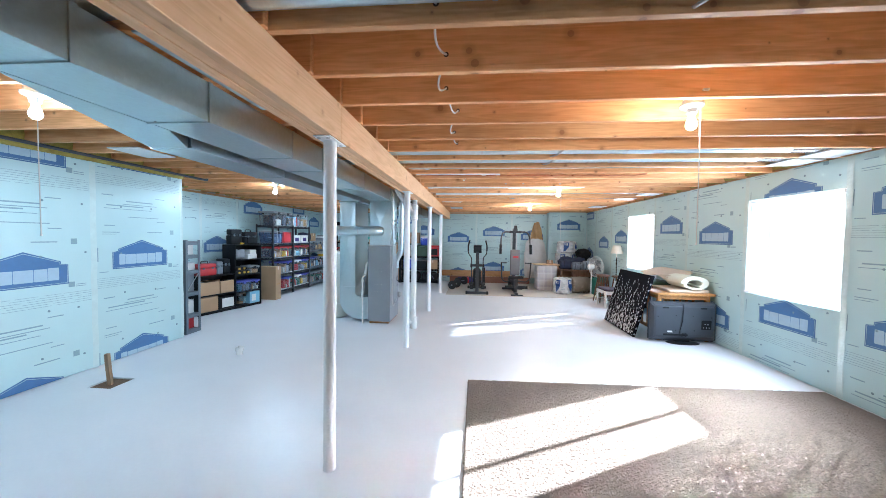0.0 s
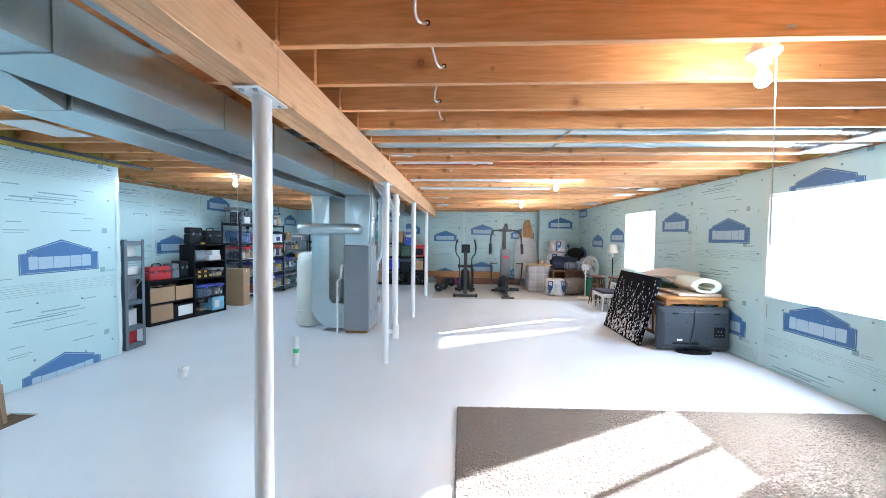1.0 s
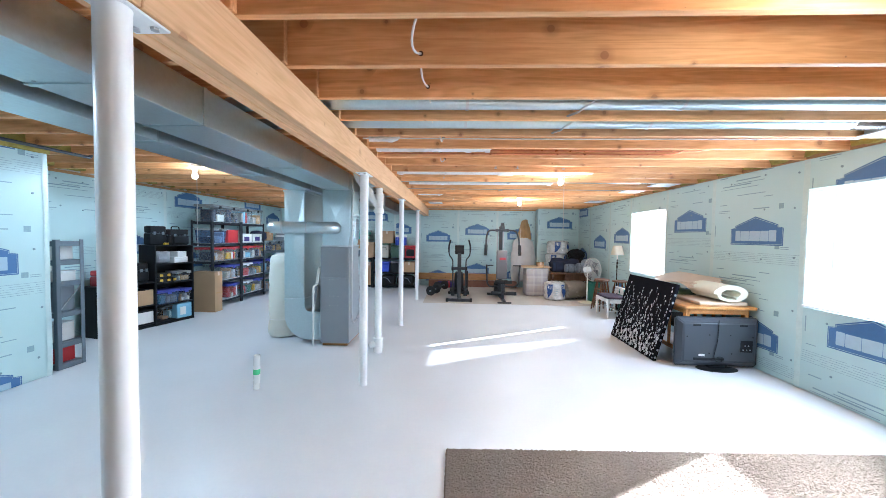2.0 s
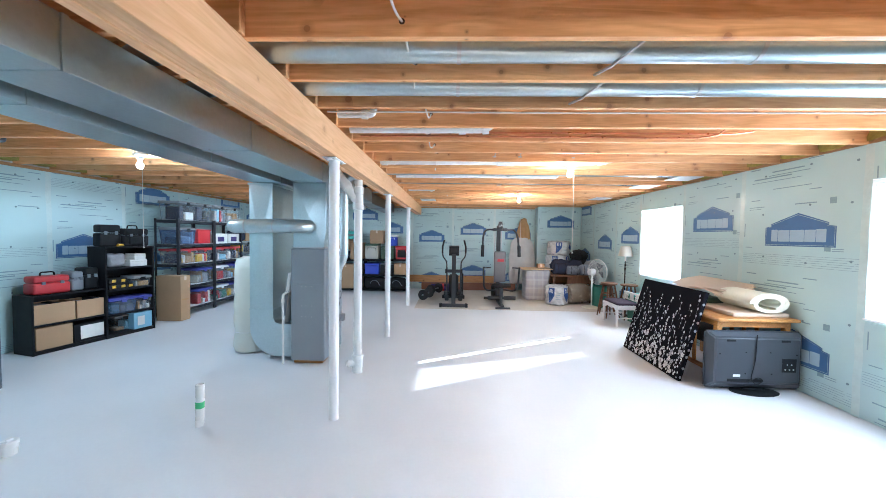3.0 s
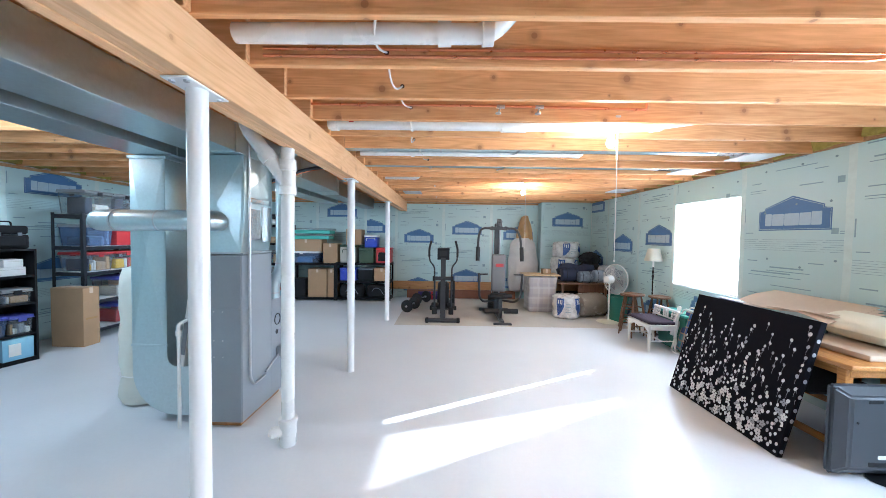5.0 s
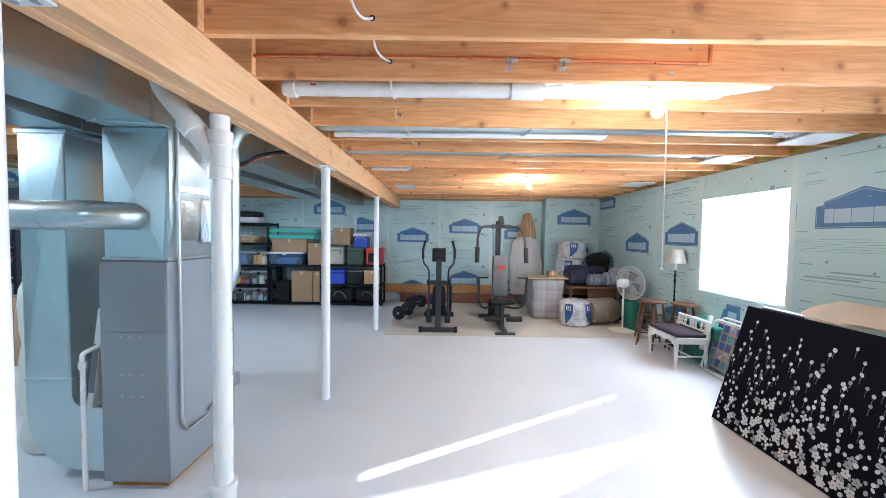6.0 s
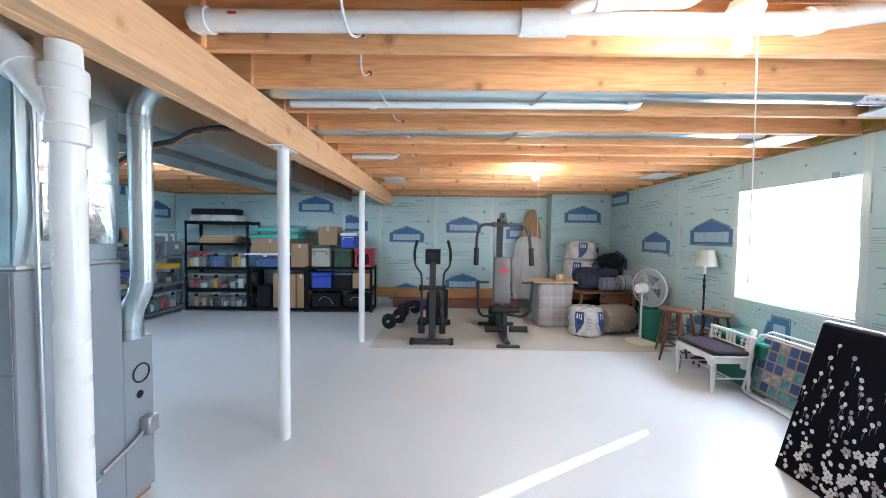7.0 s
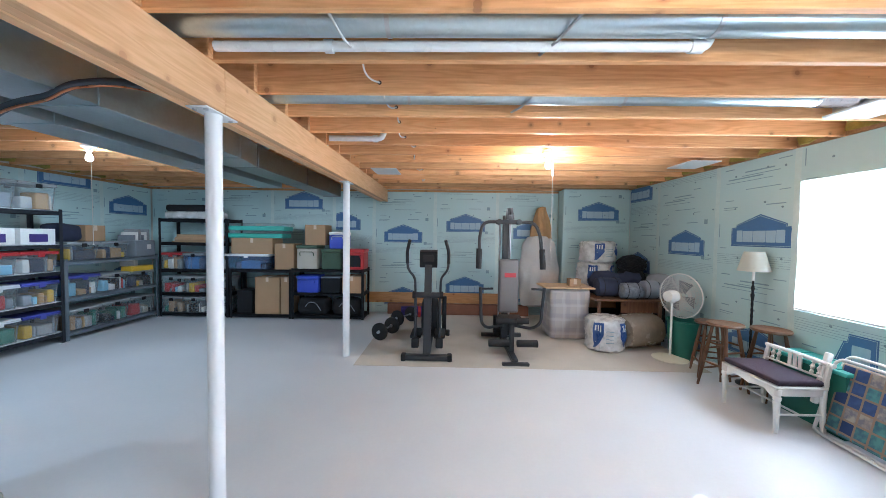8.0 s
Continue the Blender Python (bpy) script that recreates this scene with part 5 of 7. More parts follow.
lids = {1.78: ("lid_clear", "clear"), 1.34: ("lid_clear", "clear_blue"), 0.98: ("lid_red", "clear"), 0.57: ("lid_blue", "clear"), 0.16: ("lid_blue", "clear")}
for z, hs in ((1.78, 0.34), (1.34, 0.30), (0.98, 0.27), (0.57, 0.29), (0.16, 0.29)):
    for yc in (8.985, 9.925):
        for k, dy in enumerate((-0.215, 0.215)):
            if z < 0.6 and yc == 8.985 and dy < 0:
                continue
            if z == 1.34 and (yc, k) == (8.985, 1):
                t = thing("red_tote", LEFT(-4.52, yc + dy, z + 0.001), "red plastic tote with folders", "storage box")
                part("box_body", box(B(), -0.17, 0.17, -0.19, 0.19, 0, 0.27, 0.012, 2), M["red"], t)
                part("rim", box(B(), -0.178, 0.178, -0.198, 0.198, 0.25, 0.275, 0.004), M["red"], t)
                continue
            if z == 1.34 and yc == 9.925:
                t = thing("white_carton", LEFT(-4.52, yc + dy, z + 0.001), "white carton with dark print on the shelf", "box", "white cartons")
                part("carton_body", box(B(), -0.19, 0.19, -0.18, 0.18, 0, 0.20, 0.004), M["paper"], t)
                part("print_block", box(B(), -0.1, 0.1, -0.182, -0.1805, 0.03, 0.13), M["purple"], t, "dark print on the carton")
                continue
            lid, body = lids[z]
            if z in (0.57, 0.16) and yc == 9.925 and k == 0:
                lid = "lid_white"
            tote(LEFT(-4.52, yc + dy, z + 0.001), 0.41, 0.40, hs, body, lid)
for z, row in ((0.12, (0.30, 0.31, 0.31)), (0.60, (0.29, 0.27, 0.26)), (1.10, (0.26, 0.26))):
    for k, hs in enumerate(row):
        tote(LEFT(-4.54, 10.68 + 0.47 * k, z + 0.001), 0.44, 0.42, hs, "clear", ("lid_blue" if (z, k) == (0.60, 0) else "lid_clear"))
t = thing("yellow_carton", LEFT(-4.42, 11.62, 0.60 + 0.262), "orange and yellow card tray on the totes", "box")
part("tray", box(B(), -0.2, 0.2, -0.1, 0.1, 0, 0.08, 0.003), M["yellow"], t)
t = thing("file_crate", LEFT(-4.52, 11.70, 1.101), "dark grey crate holding upright boards", "crate")
part("crate_body", box(B(), -0.19, 0.19, -0.18, 0.18, 0, 0.27, 0.012), M["grey"], t)
for k in range(6):
    part("board", box(B(), -0.17 + k * 0.055, -0.155 + k * 0.055, -0.14, 0.15, 0.271, 0.36 + 0.05 * (k % 3), 0.002), M[("grey", "paper", "cloth_grey")[k % 3]], t)
part("label_card", box(B(), 0.02, 0.1, -0.184, -0.181, 0.12, 0.2), M["paper"], t)
carton(LEFT(-4.62, 11.0, 1.365), 0.30, 0.26, 0.24)
t = thing("duffel_bag", LEFT(-4.6, 10.62, 1.365), "dark blue bag on the totes", "bag")
part("bag_body", pillow_box(B(), -0.17, 0.17, -0.15, 0.15, 0, 0.25, 0.07, 0.02, 7, 3, 2), M["cloth_navy"], t)
for y0, h in ((10.42, 0.0),):
    t = thing("papers_bundle", LEFT(-4.5, 11.9 - 0.33, 0.60 + 0.001 + 0.262 + 0.081), "bundle of white papers on the tray", "papers")
    for k in range(4):
        part("sheet", box(B(), -0.12 + 0.06 * k, -0.115 + 0.06 * k, -0.07, 0.07, 0, 0.15 - 0.02 * k, 0.001), M["paper"], t)

# tall carton beside the rack
t = carton(LEFT(-4.36, 8.45, 0), 0.22, 0.44, 0.79, "tall brown cardboard carton standing on the floor", False, True)
part("print_bar", box(B(), -0.08, 0.08, -0.2222, -0.2208, 0.36, 0.385), M["cloth_tan"], t, "faint print on the carton")

# black open shelves, set at a slight angle
ANG = 90 - 13
def bookcase(at, w, d, h, shelves, mids=(), label=""):
    t = thing("bookcase", at, label, "bookcase", "black bookcases")
    for s in (-1, 1):
        part("side", box(B(), s * (w / 2 - 0.011) - 0.011, s * (w / 2 - 0.011) + 0.011, -d / 2, d / 2, 0, h, 0.002), M["case"], t)
    for z in (0.05, *shelves, h):
        part("shelf", box(B(), -w / 2 + 0.0225, w / 2 - 0.0225, -d / 2 + 0.003, d / 2, z - 0.022, z, 0.002), M["case"], t)
    part("back_panel", box(B(), -w / 2 + 0.0225, w / 2 - 0.0225, d / 2 - 0.006, d / 2 - 0.0005, 0.051, h - 0.023), M["case"], t)
    part("plinth", box(B(), -w / 2 + 0.0225, w / 2 - 0.0225, -d / 2 + 0.01, -d / 2 + 0.025, 0, 0.027), M["case"], t)
    for x, a, b in mids:
        part("divider", box(B(), x - 0.01, x + 0.01, -d / 2 + 0.004, d / 2 - 0.007, a, b), M["case"], t)
    return t


K1, K2 = pose(-4.63, 6.93, 0, 0, 0, ANG), pose(-4.46, 7.61, 0, 0, 0, ANG)
bookcase(K1, 0.78, 0.36, 0.74, (0.37,), (), "low black bookcase with cardboard drawers")
bookcase(K2, 0.66, 0.36, 1.33, (0.34, 0.70, 1.02), (), "tall black bookcase with boxes and tool cases")
def on(k, x, y, z):
    return k @ pose(x, y, z)
carton(on(K1, -0.17, -0.01, 0.051), 0.36, 0.30, 0.28, "brown cardboard drawer in the bookcase", tape_on=False)
carton(on(K1, -0.16, -0.01, 0.371), 0.40, 0.30, 0.25, "brown cardboard box of papers", True)
carton(on(K1, 0.21, -0.01, 0.371), 0.30, 0.30, 0.24, "brown cardboard box of papers", True)
t = thing("storage_box", on(K1, 0.19, -0.02, 0.051), "white and black storage box in the bookcase", "box")
part("box_body", box(B(), -0.17, 0.17, -0.14, 0.14, 0, 0.24, 0.004), M["case"], t)
part("front_panel", box(B(), -0.10, 0.165, -0.146, -0.141, 0.03, 0.21, 0.003), M["paper"], t)


def hard_case(at, w, d, h, mat, label, handle=True, name="tool_case"):
    t = thing(name, at, label, "case", "cases")
    part("case_body", box(B(), -w / 2, w / 2, -d / 2, d / 2, 0, h * 0.62, 0.025, 3), M[mat], t)
    top = part("case_lid", box(B(), -w / 2 + 0.004, w / 2 - 0.004, -d / 2 + 0.004, d / 2 - 0.004, h * 0.63, h, 0.025, 3), M[mat], t)
    for x in (-w / 4, w / 4):
        part("latch", box(B(), x - 0.02, x + 0.02, -d / 2 - 0.008, -d / 2 + 0.002, h * 0.54, h * 0.70, 0.003), M["rack_grey"], t)
    if handle:
        part("handle", tube(B(), bend([(-0.07, 0, h - 0.005), (-0.065, 0, h + 0.045), (0.065, 0, h + 0.045), (0.07, 0, h - 0.005)], 0.03), 0.009, 8), M["black"], top)
    return t


hard_case(on(K1, -0.15, 0, 0.741), 0.36, 0.22, 0.23, "red", "red plastic tool case with a handle")
hard_case(on(K1, 0.12, 0.04, 0.741), 0.13, 0.26, 0.26, "grey", "dark grey upright case", False)
hard_case(on(K1, 0.28, 0.04, 0.741), 0.16, 0.24, 0.30, "black", "black upright plastic carrying case", False)
hard_case(on(K2, -0.18, 0.02, 1.331), 0.27, 0.16, 0.32, "black", "black plastic drill case", False)
t = hard_case(on(K2, 0.14, 0.0, 1.331), 0.34, 0.22, 0.27, "cloth_dark", "black padded equipment bag with a handle")
part("front_pocket", pillow_box(B(), -0.12, 0.12, -0.14, -0.105, 0.03, 0.15, 0.012, 0.002, 5, 1), M["cloth_dark"], t)
t = thing("hand_tool", on(K2, -0.05, -0.08, 1.331), "yellow and black hand tool", "tool")
part("tool_body", rod(B(), (-0.06, 0, 0.02), (0.06, 0.02, 0.022), 0.02, 0.015, 10), M["yellow"], t)
t = thing("crumpled_bag", on(K2, -0.14, -0.03, 1.021), "grey crumpled plastic bag on the shelf", "bag")
part("bag_body", pillow_box(B(), -0.11, 0.11, -0.1, 0.1, 0, 0.2, 0.05, 0.03, 11, 4, 3), M["cloth_grey"], t)
for dx, dz, w, h in ((0.14, 0, 0.24, 0.1), (0.16, 0.101, 0.16, 0.09)):
    t = thing("white_carton", on(K2, dx, -0.03, 1.021 + dz), "white box on the shelf", "box", "white cartons")
    part("carton_body", box(B(), -w / 2, w / 2, -0.1, 0.1, 0, h, 0.004), M["paper"], t)
    part("carton_seam", box(B(), -w / 2 - 0.001, w / 2 + 0.001, -0.101, 0.101, h * 0.7, h * 0.7 + 0.003), M["tan"], t)
for dx, dz in ((-0.16, 0), (-0.16, 0.085), (0.0, 0.0)):
    t = thing("parts_case", on(K2, dx, -0.03, 0.701 + dz), "flat black parts case with yellow latches", "case", "parts cases")
    part("case_body", box(B(), -0.12 if dx else -0.035, 0.12 if dx else 0.035, -0.13, 0.13, 0, 0.075, 0.006), M["black"], t)
    for x in ((-0.06, 0.06) if dx else (0.0,)):
        part("latch", box(B(), x - 0.025, x + 0.025, -0.138, -0.131, 0.02, 0.06, 0.002), M["yellow"], t)
tote(on(K2, 0.17, -0.02, 0.701), 0.25, 0.28, 0.17)
tote(on(K2, -0.10, -0.02, 0.341), 0.37, 0.30, 0.23, "clear_blue", "lid_blue", "wide smoky tote with a purple lid")
tote(on(K2, 0.195, -0.02, 0.341), 0.20, 0.30, 0.22, "clear", "lid_blue")
tote(on(K2, -0.02, 0.04, 0.051), 0.26, 0.2, 0.23)
t = thing("blue_carton", on(K2, 0.16, -0.04, 0.051), "pale blue printed carton on the bottom shelf", "box")
part("carton_body", box(B(), -0.13, 0.13, -0.13, 0.13, 0, 0.25, 0.003), M["skyblue"], t)
part("print_block", box(B(), -0.08, 0.02, -0.1335, -0.1305, 0.05, 0.19), M["paper"], t, "pale picture on the carton")

# narrow grey wire-braced rack at the end of the projecting wall
t = rack_unit("narrow_rack", pose(-4.22, 5.52, 0, 0, 0, 180), 0.84, 0.28, (0.06, 0.30, 0.64, 0.98, 1.22, 1.43), 1.45, "rack_grey", "narrow grey steel rack with odds and ends", False)
part("cross_brace", rod(B(), (-0.415, -0.13, 0.95), (-0.415, 0.13, 0.64), 0.006, seg=6), M["steel"], t)
for z, items in ((1.22, (("paper", .08, .18), ("cloth_dark", .3, .12))), (0.98, (("paper", .05, .1), ("paper", .28, .14))), (0.64, (("grey", .07, .28), ("mixed", .33, .22))), (0.30, (("paper", .08, .2), ("mixed", .33, .12))), (0.06, (("red", .08, .18), ("grey", .32, .14)))):
    for mat, dx, h in items:
        b = thing("boxed_parts", pose(-3.88 - dx, 5.52, z + 0.001), "small box of parts on the grey rack", "box", "boxes on the narrow rack")
        part("box_body", box(B(), -0.08, 0.08, -0.1, 0.1, 0, h, 0.006), M[mat], b)
        part("box_lid", box(B(), -0.083, 0.083, -0.103, 0.103, h, h + 0.012, 0.003), M["lid_white"], b)
b = thing("tape_reel", pose(-3.90, 5.50, 0.06 + 0.193), "grey reel on the bottom shelf", "reel")
part("reel", lathe(B(), [(0.05, 0), (0.05, 0.01), (0.03, 0.012), (0.03, 0.04), (0.05, 0.042), (0.05, 0.052)], 20), M["grey"], b)

# back wall shelving
rack_unit("black_shelving", pose(-3.67, 12.13, 0), 1.24, 0.45, (0.08, 0.44, 0.86, 1.34, 1.76), 1.77, "case", "tall black shelving unit with totes", False)
rack_unit("black_shelving", pose(-2.47, 12.13, 0), 1.10, 0.45, (0.08, 0.88), 0.89, "case", "low black shelving unit with boxes", False)
rack_unit("black_shelving", pose(-1.27, 12.13, 0), 1.28, 0.45, (0.08, 0.48, 0.90), 0.91, "case", "low black shelving unit with coolers", False)
for z, h in ((0.08, 0.28), (0.44, 0.29), (0.86, 0.29)):
    for k in range(3):
        tote(pose(-4.08 + 0.4 * k, 12.11, z + 0.001), 0.38, 0.40, h, "clear_blue" if (z, k) == (0.86, 1) else "clear", "lid_red" if (z, k) == (0.86, 0) else "lid_clear")
_rb = random.Random(4)
for k in range(6):
    solid("flat_carton", box(B(), -0.38 + 0.03 * (k % 3), 0.36 - 0.04 * (k % 2), -0.18, 0.18, 0, 0.022, 0.002), M["kraft"], "flattened cardboard stacked on a shelf", "cardboard", group="flattened cardboard", at=pose(-3.68 + _rb.uniform(-.05, .05), 12.12, 1.3405 + 0.0235 * k, 0, 0, _rb.uniform(-3, 3)))
t = thing("mattress_roll", pose(-3.75, 12.12, 1.761), "white folded foam with a black cover on the top shelf", "foam")
part("foam_slab", box(B(), -0.45, 0.45, -0.2, 0.2, 0, 0.13, 0.03, 2), M["bag"], t)
part("black_cover", pillow_box(B(), -0.44, 0.40, -0.19, 0.19, 0.131, 0.25, 0.04, 0.01, 6, 2), M["cloth_dark"], t)
tote(pose(-2.72, 12.1, 0.881), 0.80, 0.40, 0.27, "clear_blue", "lid_white", "long shallow clear tote under a carton")
carton(pose(-2.62, 12.1, 1.153), 0.74, 0.38, 0.28, "printed brown carton on a clear tote")
for k, z in ((0, 1.435), (1, 1.567)):
    t = thing("bagged_panel", pose(-2.58 + 0.03 * k, 12.1, z), "teal sheets wrapped in clear plastic", "bundle", "bagged bundles")
    part("sheets", box(B(), -0.5, 0.5, -0.18, 0.18, 0, 0.08, 0.01), M["lid_teal"], t)
    part("plastic_wrap", pillow_box(B(), -0.53, 0.53, -0.2, 0.2, 0.0805, 0.13, 0.02, 0.008, 9, 3, k), M["clear"], t)
carton(pose(-2.05, 12.1, 0.881), 0.34, 0.36, 0.46, "plain brown carton on the shelf")
carton(pose(-2.35, 12.1, 0.081), 0.44, 0.38, 0.66, "large brown carton on the bottom shelf")
carton(pose(-2.02, 12.1, 0.081), 0.18, 0.36, 0.66, "narrow brown carton on the bottom shelf")
t = thing("black_speaker", pose(-2.78, 12.1, 0.081), "black box on the bottom shelf", "box")
part("cabinet", box(B(), -0.14, 0.14, -0.15, 0.15, 0, 0.42, 0.008), M["black"], t)
part("grille", box(B(), -0.12, 0.12, -0.156, -0.151, 0.03, 0.39, 0.003), M["cloth_dark"], t)


def cooler(at, w, d, h, body, lid, label, name="cooler"):
    t = thing(name, at, label, "cooler", "coolers")
    part("cooler_body", box(B(), -w / 2, w / 2, -d / 2, d / 2, 0, h - 0.06, 0.02, 3), M[body], t)
    top = part("cooler_lid", box(B(), -w / 2 - 0.008, w / 2 + 0.008, -d / 2 - 0.008, d / 2 + 0.008, h - 0.058, h, 0.016, 3), M[lid], t)
    part("handle", tube(B(), bend([(-w / 3, -d / 2 - 0.003, h * .55), (-w / 3, -d / 2 - 0.02, h * .72), (w / 3, -d / 2 - 0.02, h * .72), (w / 3, -d / 2 - 0.003, h * .55)], 0.03), 0.007, 8), M[lid], top)
    return t


cooler(pose(-1.63, 12.08, 0.901), 0.36, 0.38, 0.42, "tan", "green", "grey-tan lidded tub with a dark green lid", "lidded_tub")
cooler(pose(-1.20, 12.08, 0.901), 0.34, 0.38, 0.36, "green", "green", "dark green cooler on the shelf")
cooler(pose(-0.80, 12.08, 0.901), 0.34, 0.36, 0.36, "red", "red", "red pet carrier with a dark door", "pet_carrier")
part("wire_door", box(B(), -0.12, 0.12, -0.19, -0.1815, 0.05, 0.26, 0.004), M["black"], bpy.data.objects["pet_carrier"], "dark wire door")
carton(pose(-1.50, 12.1, 1.322), 0.36, 0.34, 0.36, "blue-printed brown moving carton")
cooler(pose(-1.10, 12.08, 1.262), 0.30, 0.30, 0.30, "blue", "lid_white", "bright blue cooler with a white lid")
cooler(pose(-1.62, 12.05, 0.481), 0.38, 0.32, 0.30, "blue", "blue", "bright blue plastic crate on the shelf", "blue_crate")
t = thing("black_box", pose(-1.22, 12.08, 0.481), "black lidded box on the shelf", "box")
part("box_body", box(B(), -0.17, 0.17, -0.16, 0.16, 0, 0.26, 0.008), M["black"], t)
part("box_lid", box(B(), -0.175, 0.175, -0.165, 0.165, 0.262, 0.285, 0.004), M["grey"], t)
carton(pose(-0.84, 12.08, 0.481), 0.34, 0.34, 0.30, "small brown carton on the shelf")
for x, w in ((-1.55, 0.56), (-0.95, 0.5)):
    t = thing("duffel_bag", pose(x, 12.08, 0.081), "black duffel bag on the bottom shelf", "bag", "duffel bags")
    part("bag_body", pillow_box(B(), -w / 2, w / 2, -0.17, 0.17, 0, 0.29, 0.09, 0.025, 6, 3, x), M["cloth_dark"], t)
    part("strap", tube(B(), bend([(-0.15, -0.16, 0.1), (-0.05, -0.185, 0.24), (0.08, -0.185, 0.22), (0.16, -0.165, 0.08)], 0.06), 0.008, 8), M["grey"], t)

# planks at the foot of the back wall
solid("loose_plank", box(B(), -0.75, 1.95, -0.02, 0.02, 0, 0.20, 0.003), M["plank"], "long sawn plank on edge against the back wall", "plank", at=pose(0, YB - 0.035, 0.211, 4, 0, 0))
solid("timber_baulk", box(B(), -0.3, 2.4, -0.06, 0.06, 0, 0.2, 0.006), M["brick"], "reddish timber baulk along the back wall", "timber", at=pose(0, YB - 0.09, 0.005))


# ---- exercise things ----
t = thing("elliptical_trainer", (0.62, 10.0, 0), "grey and black elliptical trainer with swing handles", "exercise machine")
part("front_foot", box(B(), -0.29, 0.29, -0.045, 0.045, 0.01, 0.075, 0.012, 2), M["gymsteel"], t)
part("rear_foot", box(B(), -0.25, 0.25, 1.05, 1.13, 0.01, 0.075, 0.012, 2), M["gymsteel"], t)
for x in (-0.28, 0.28):
    part("end_cap", box(B(), x - 0.03, x + 0.03, -0.05, 0.05, 0.0, 0.085, 0.014, 2), M["rubber"], t)
for x in (-0.25, 0.25):
    part("rear_cap", box(B(), x - 0.03, x + 0.03, 1.045, 1.135, 0.0, 0.085, 0.014, 2), M["rubber"], t)
part("spine", box(B(), -0.04, 0.04, 0.046, 1.05, 0.03, 0.10, 0.01), M["gymsteel"], t)
part("mast", prism(B(), [(-0.05, 0.05), (0.04, 0.05), (0.20, 1.15), (0.12, 1.15)], Matrix.Translation((-0.045, 0.06, 0.02)) @ pose(0, 0, 0, 90, 0, 90), 0.09), M["gymsteel"], t)
part("console", prism(B(), [(-0.02, 0.0), (0.10, 0.03), (0.07, 0.22), (-0.03, 0.20)], Matrix.Translation((-0.11, 0.20, 1.12)) @ pose(0, 0, 0, 90, 0, 90), 0.22), M["black"], t, "black display console")
part("console_screen", box(B(), -0.07, 0.07, 0.165, 0.178, 1.19, 1.28, 0.004), M["rubber"], t)
part("cross_bar", rod(B(), (-0.15, 0.14, 0.78), (0.15, 0.14, 0.78), 0.036, seg=16), M["gymsteel"], t)
for x in (-0.19, 0.15):
    part("pivot_cap", rod(B(), (x, 0.14, 0.78), (x + 0.04, 0.14, 0.78), 0.046, seg=18), M["rubber"], t)
part("flywheel_cover", lathe(B(), [(0.05, -0.12), (0.25, -0.11), (0.285, -0.07), (0.285, 0.07), (0.25, 0.11), (0.05, 0.12)], 32, (0, 0.78, 0.36), pose(0, 0, 0, 0, 90, 0)), M["black"], t)
for s in (-1, 1):
    arm = part("swing_handle", tube(B(), bend([(s * 0.155, 0.14, 0.76), (s * 0.16, 0.13, 1.0), (s * 0.25, 0.10, 1.10), (s * 0.255, 0.06, 1.32), (s * 0.215, 0.0, 1.46)], 0.07), 0.015, 10), M["gymsteel"], t)
    part("hand_grip", tube(B(), bend([(s * 0.254, 0.09, 1.18), (s * 0.255, 0.06, 1.32), (s * 0.215, 0.0, 1.465)], 0.05), 0.020, 10), M["rubber"], arm)
    part("swing_arm", tube(B(), [(s * 0.155, 0.14, 0.78), (s * 0.15, 0.12, 0.22)], 0.018, 10), M["gymsteel"], t)
    part("pedal_rail", tube(B(), [(s * 0.15, 0.12, 0.22), (s * 0.13, 0.75, 0.2 + 0.06 * s)], 0.022, 10), M["gymsteel"], t)
    part("pedal", box(B(), s * 0.15 - 0.07, s * 0.15 + 0.07, 0.12, 0.50, 0.235, 0.27, 0.01), M["rubber"], t)
    part("pedal_cup", box(B(), s * 0.15 - 0.045, s * 0.15 + 0.045, 0.06, 0.13, 0.13, 0.25, 0.012, 2), M["rubber"], t)
    part("crank_arm", box(B(), s * 0.20 - 0.03, s * 0.20 + 0.03, 0.62, 0.70, 0.28 - 0.1 * s, 0.54 + 0.14 * s, 0.014, 2), M["black"], t)

g = thing("home_gym", (1.68, 9.86, 0), "grey steel multi-station home gym with weight stack", "exercise machine")
part("base_rail", box(B(), -0.035, 0.035, 0.05, 1.25, 0.01, 0.07, 0.006), M["gymsteel"], g)
part("front_foot", box(B(), -0.16, 0.16, 0.0, 0.06, 0.0, 0.04, 0.008), M["gymsteel"], g)
part("rear_foot", box(B(), -0.3, 0.3, 1.2, 1.26, 0.0, 0.06, 0.006), M["gymsteel"], g)
part("mast", box(B(), -0.045, 0.045, 0.92, 0.99, 0.07, 1.82, 0.006), M["gymsteel"], g)
for x in (-0.075, 0.075):
    part("guide_rod", rod(B(), (x, 1.02, 0.08), (x, 1.02, 1.72), 0.012, seg=10), M["steel"], g, "chrome guide rod")
for k in range(8):
    part("weight_plate", box(B(), -0.14, 0.14, 0.96 + 0.035, 1.12, 0.09 + k * 0.034, 0.121 + k * 0.034, 0.004), M["rubber"], g)
part("head_beam", box(B(), -0.17, 0.17, 0.70, 0.76, 1.69, 1.75, 0.006), M["gymsteel"], g)
part("head_arm", box(B(), -0.03, 0.03, 0.62, 1.0, 1.75, 1.81, 0.006), M["gymsteel"], g)
part("pulley", lathe(B(), [(0.02, -0.015), (0.05, -0.013), (0.042, 0), (0.05, 0.013), (0.02, 0.015)], 20, (0, 0.66, 1.85), pose(0, 0, 0, 0, 90, 0)), M["rubber"], g)
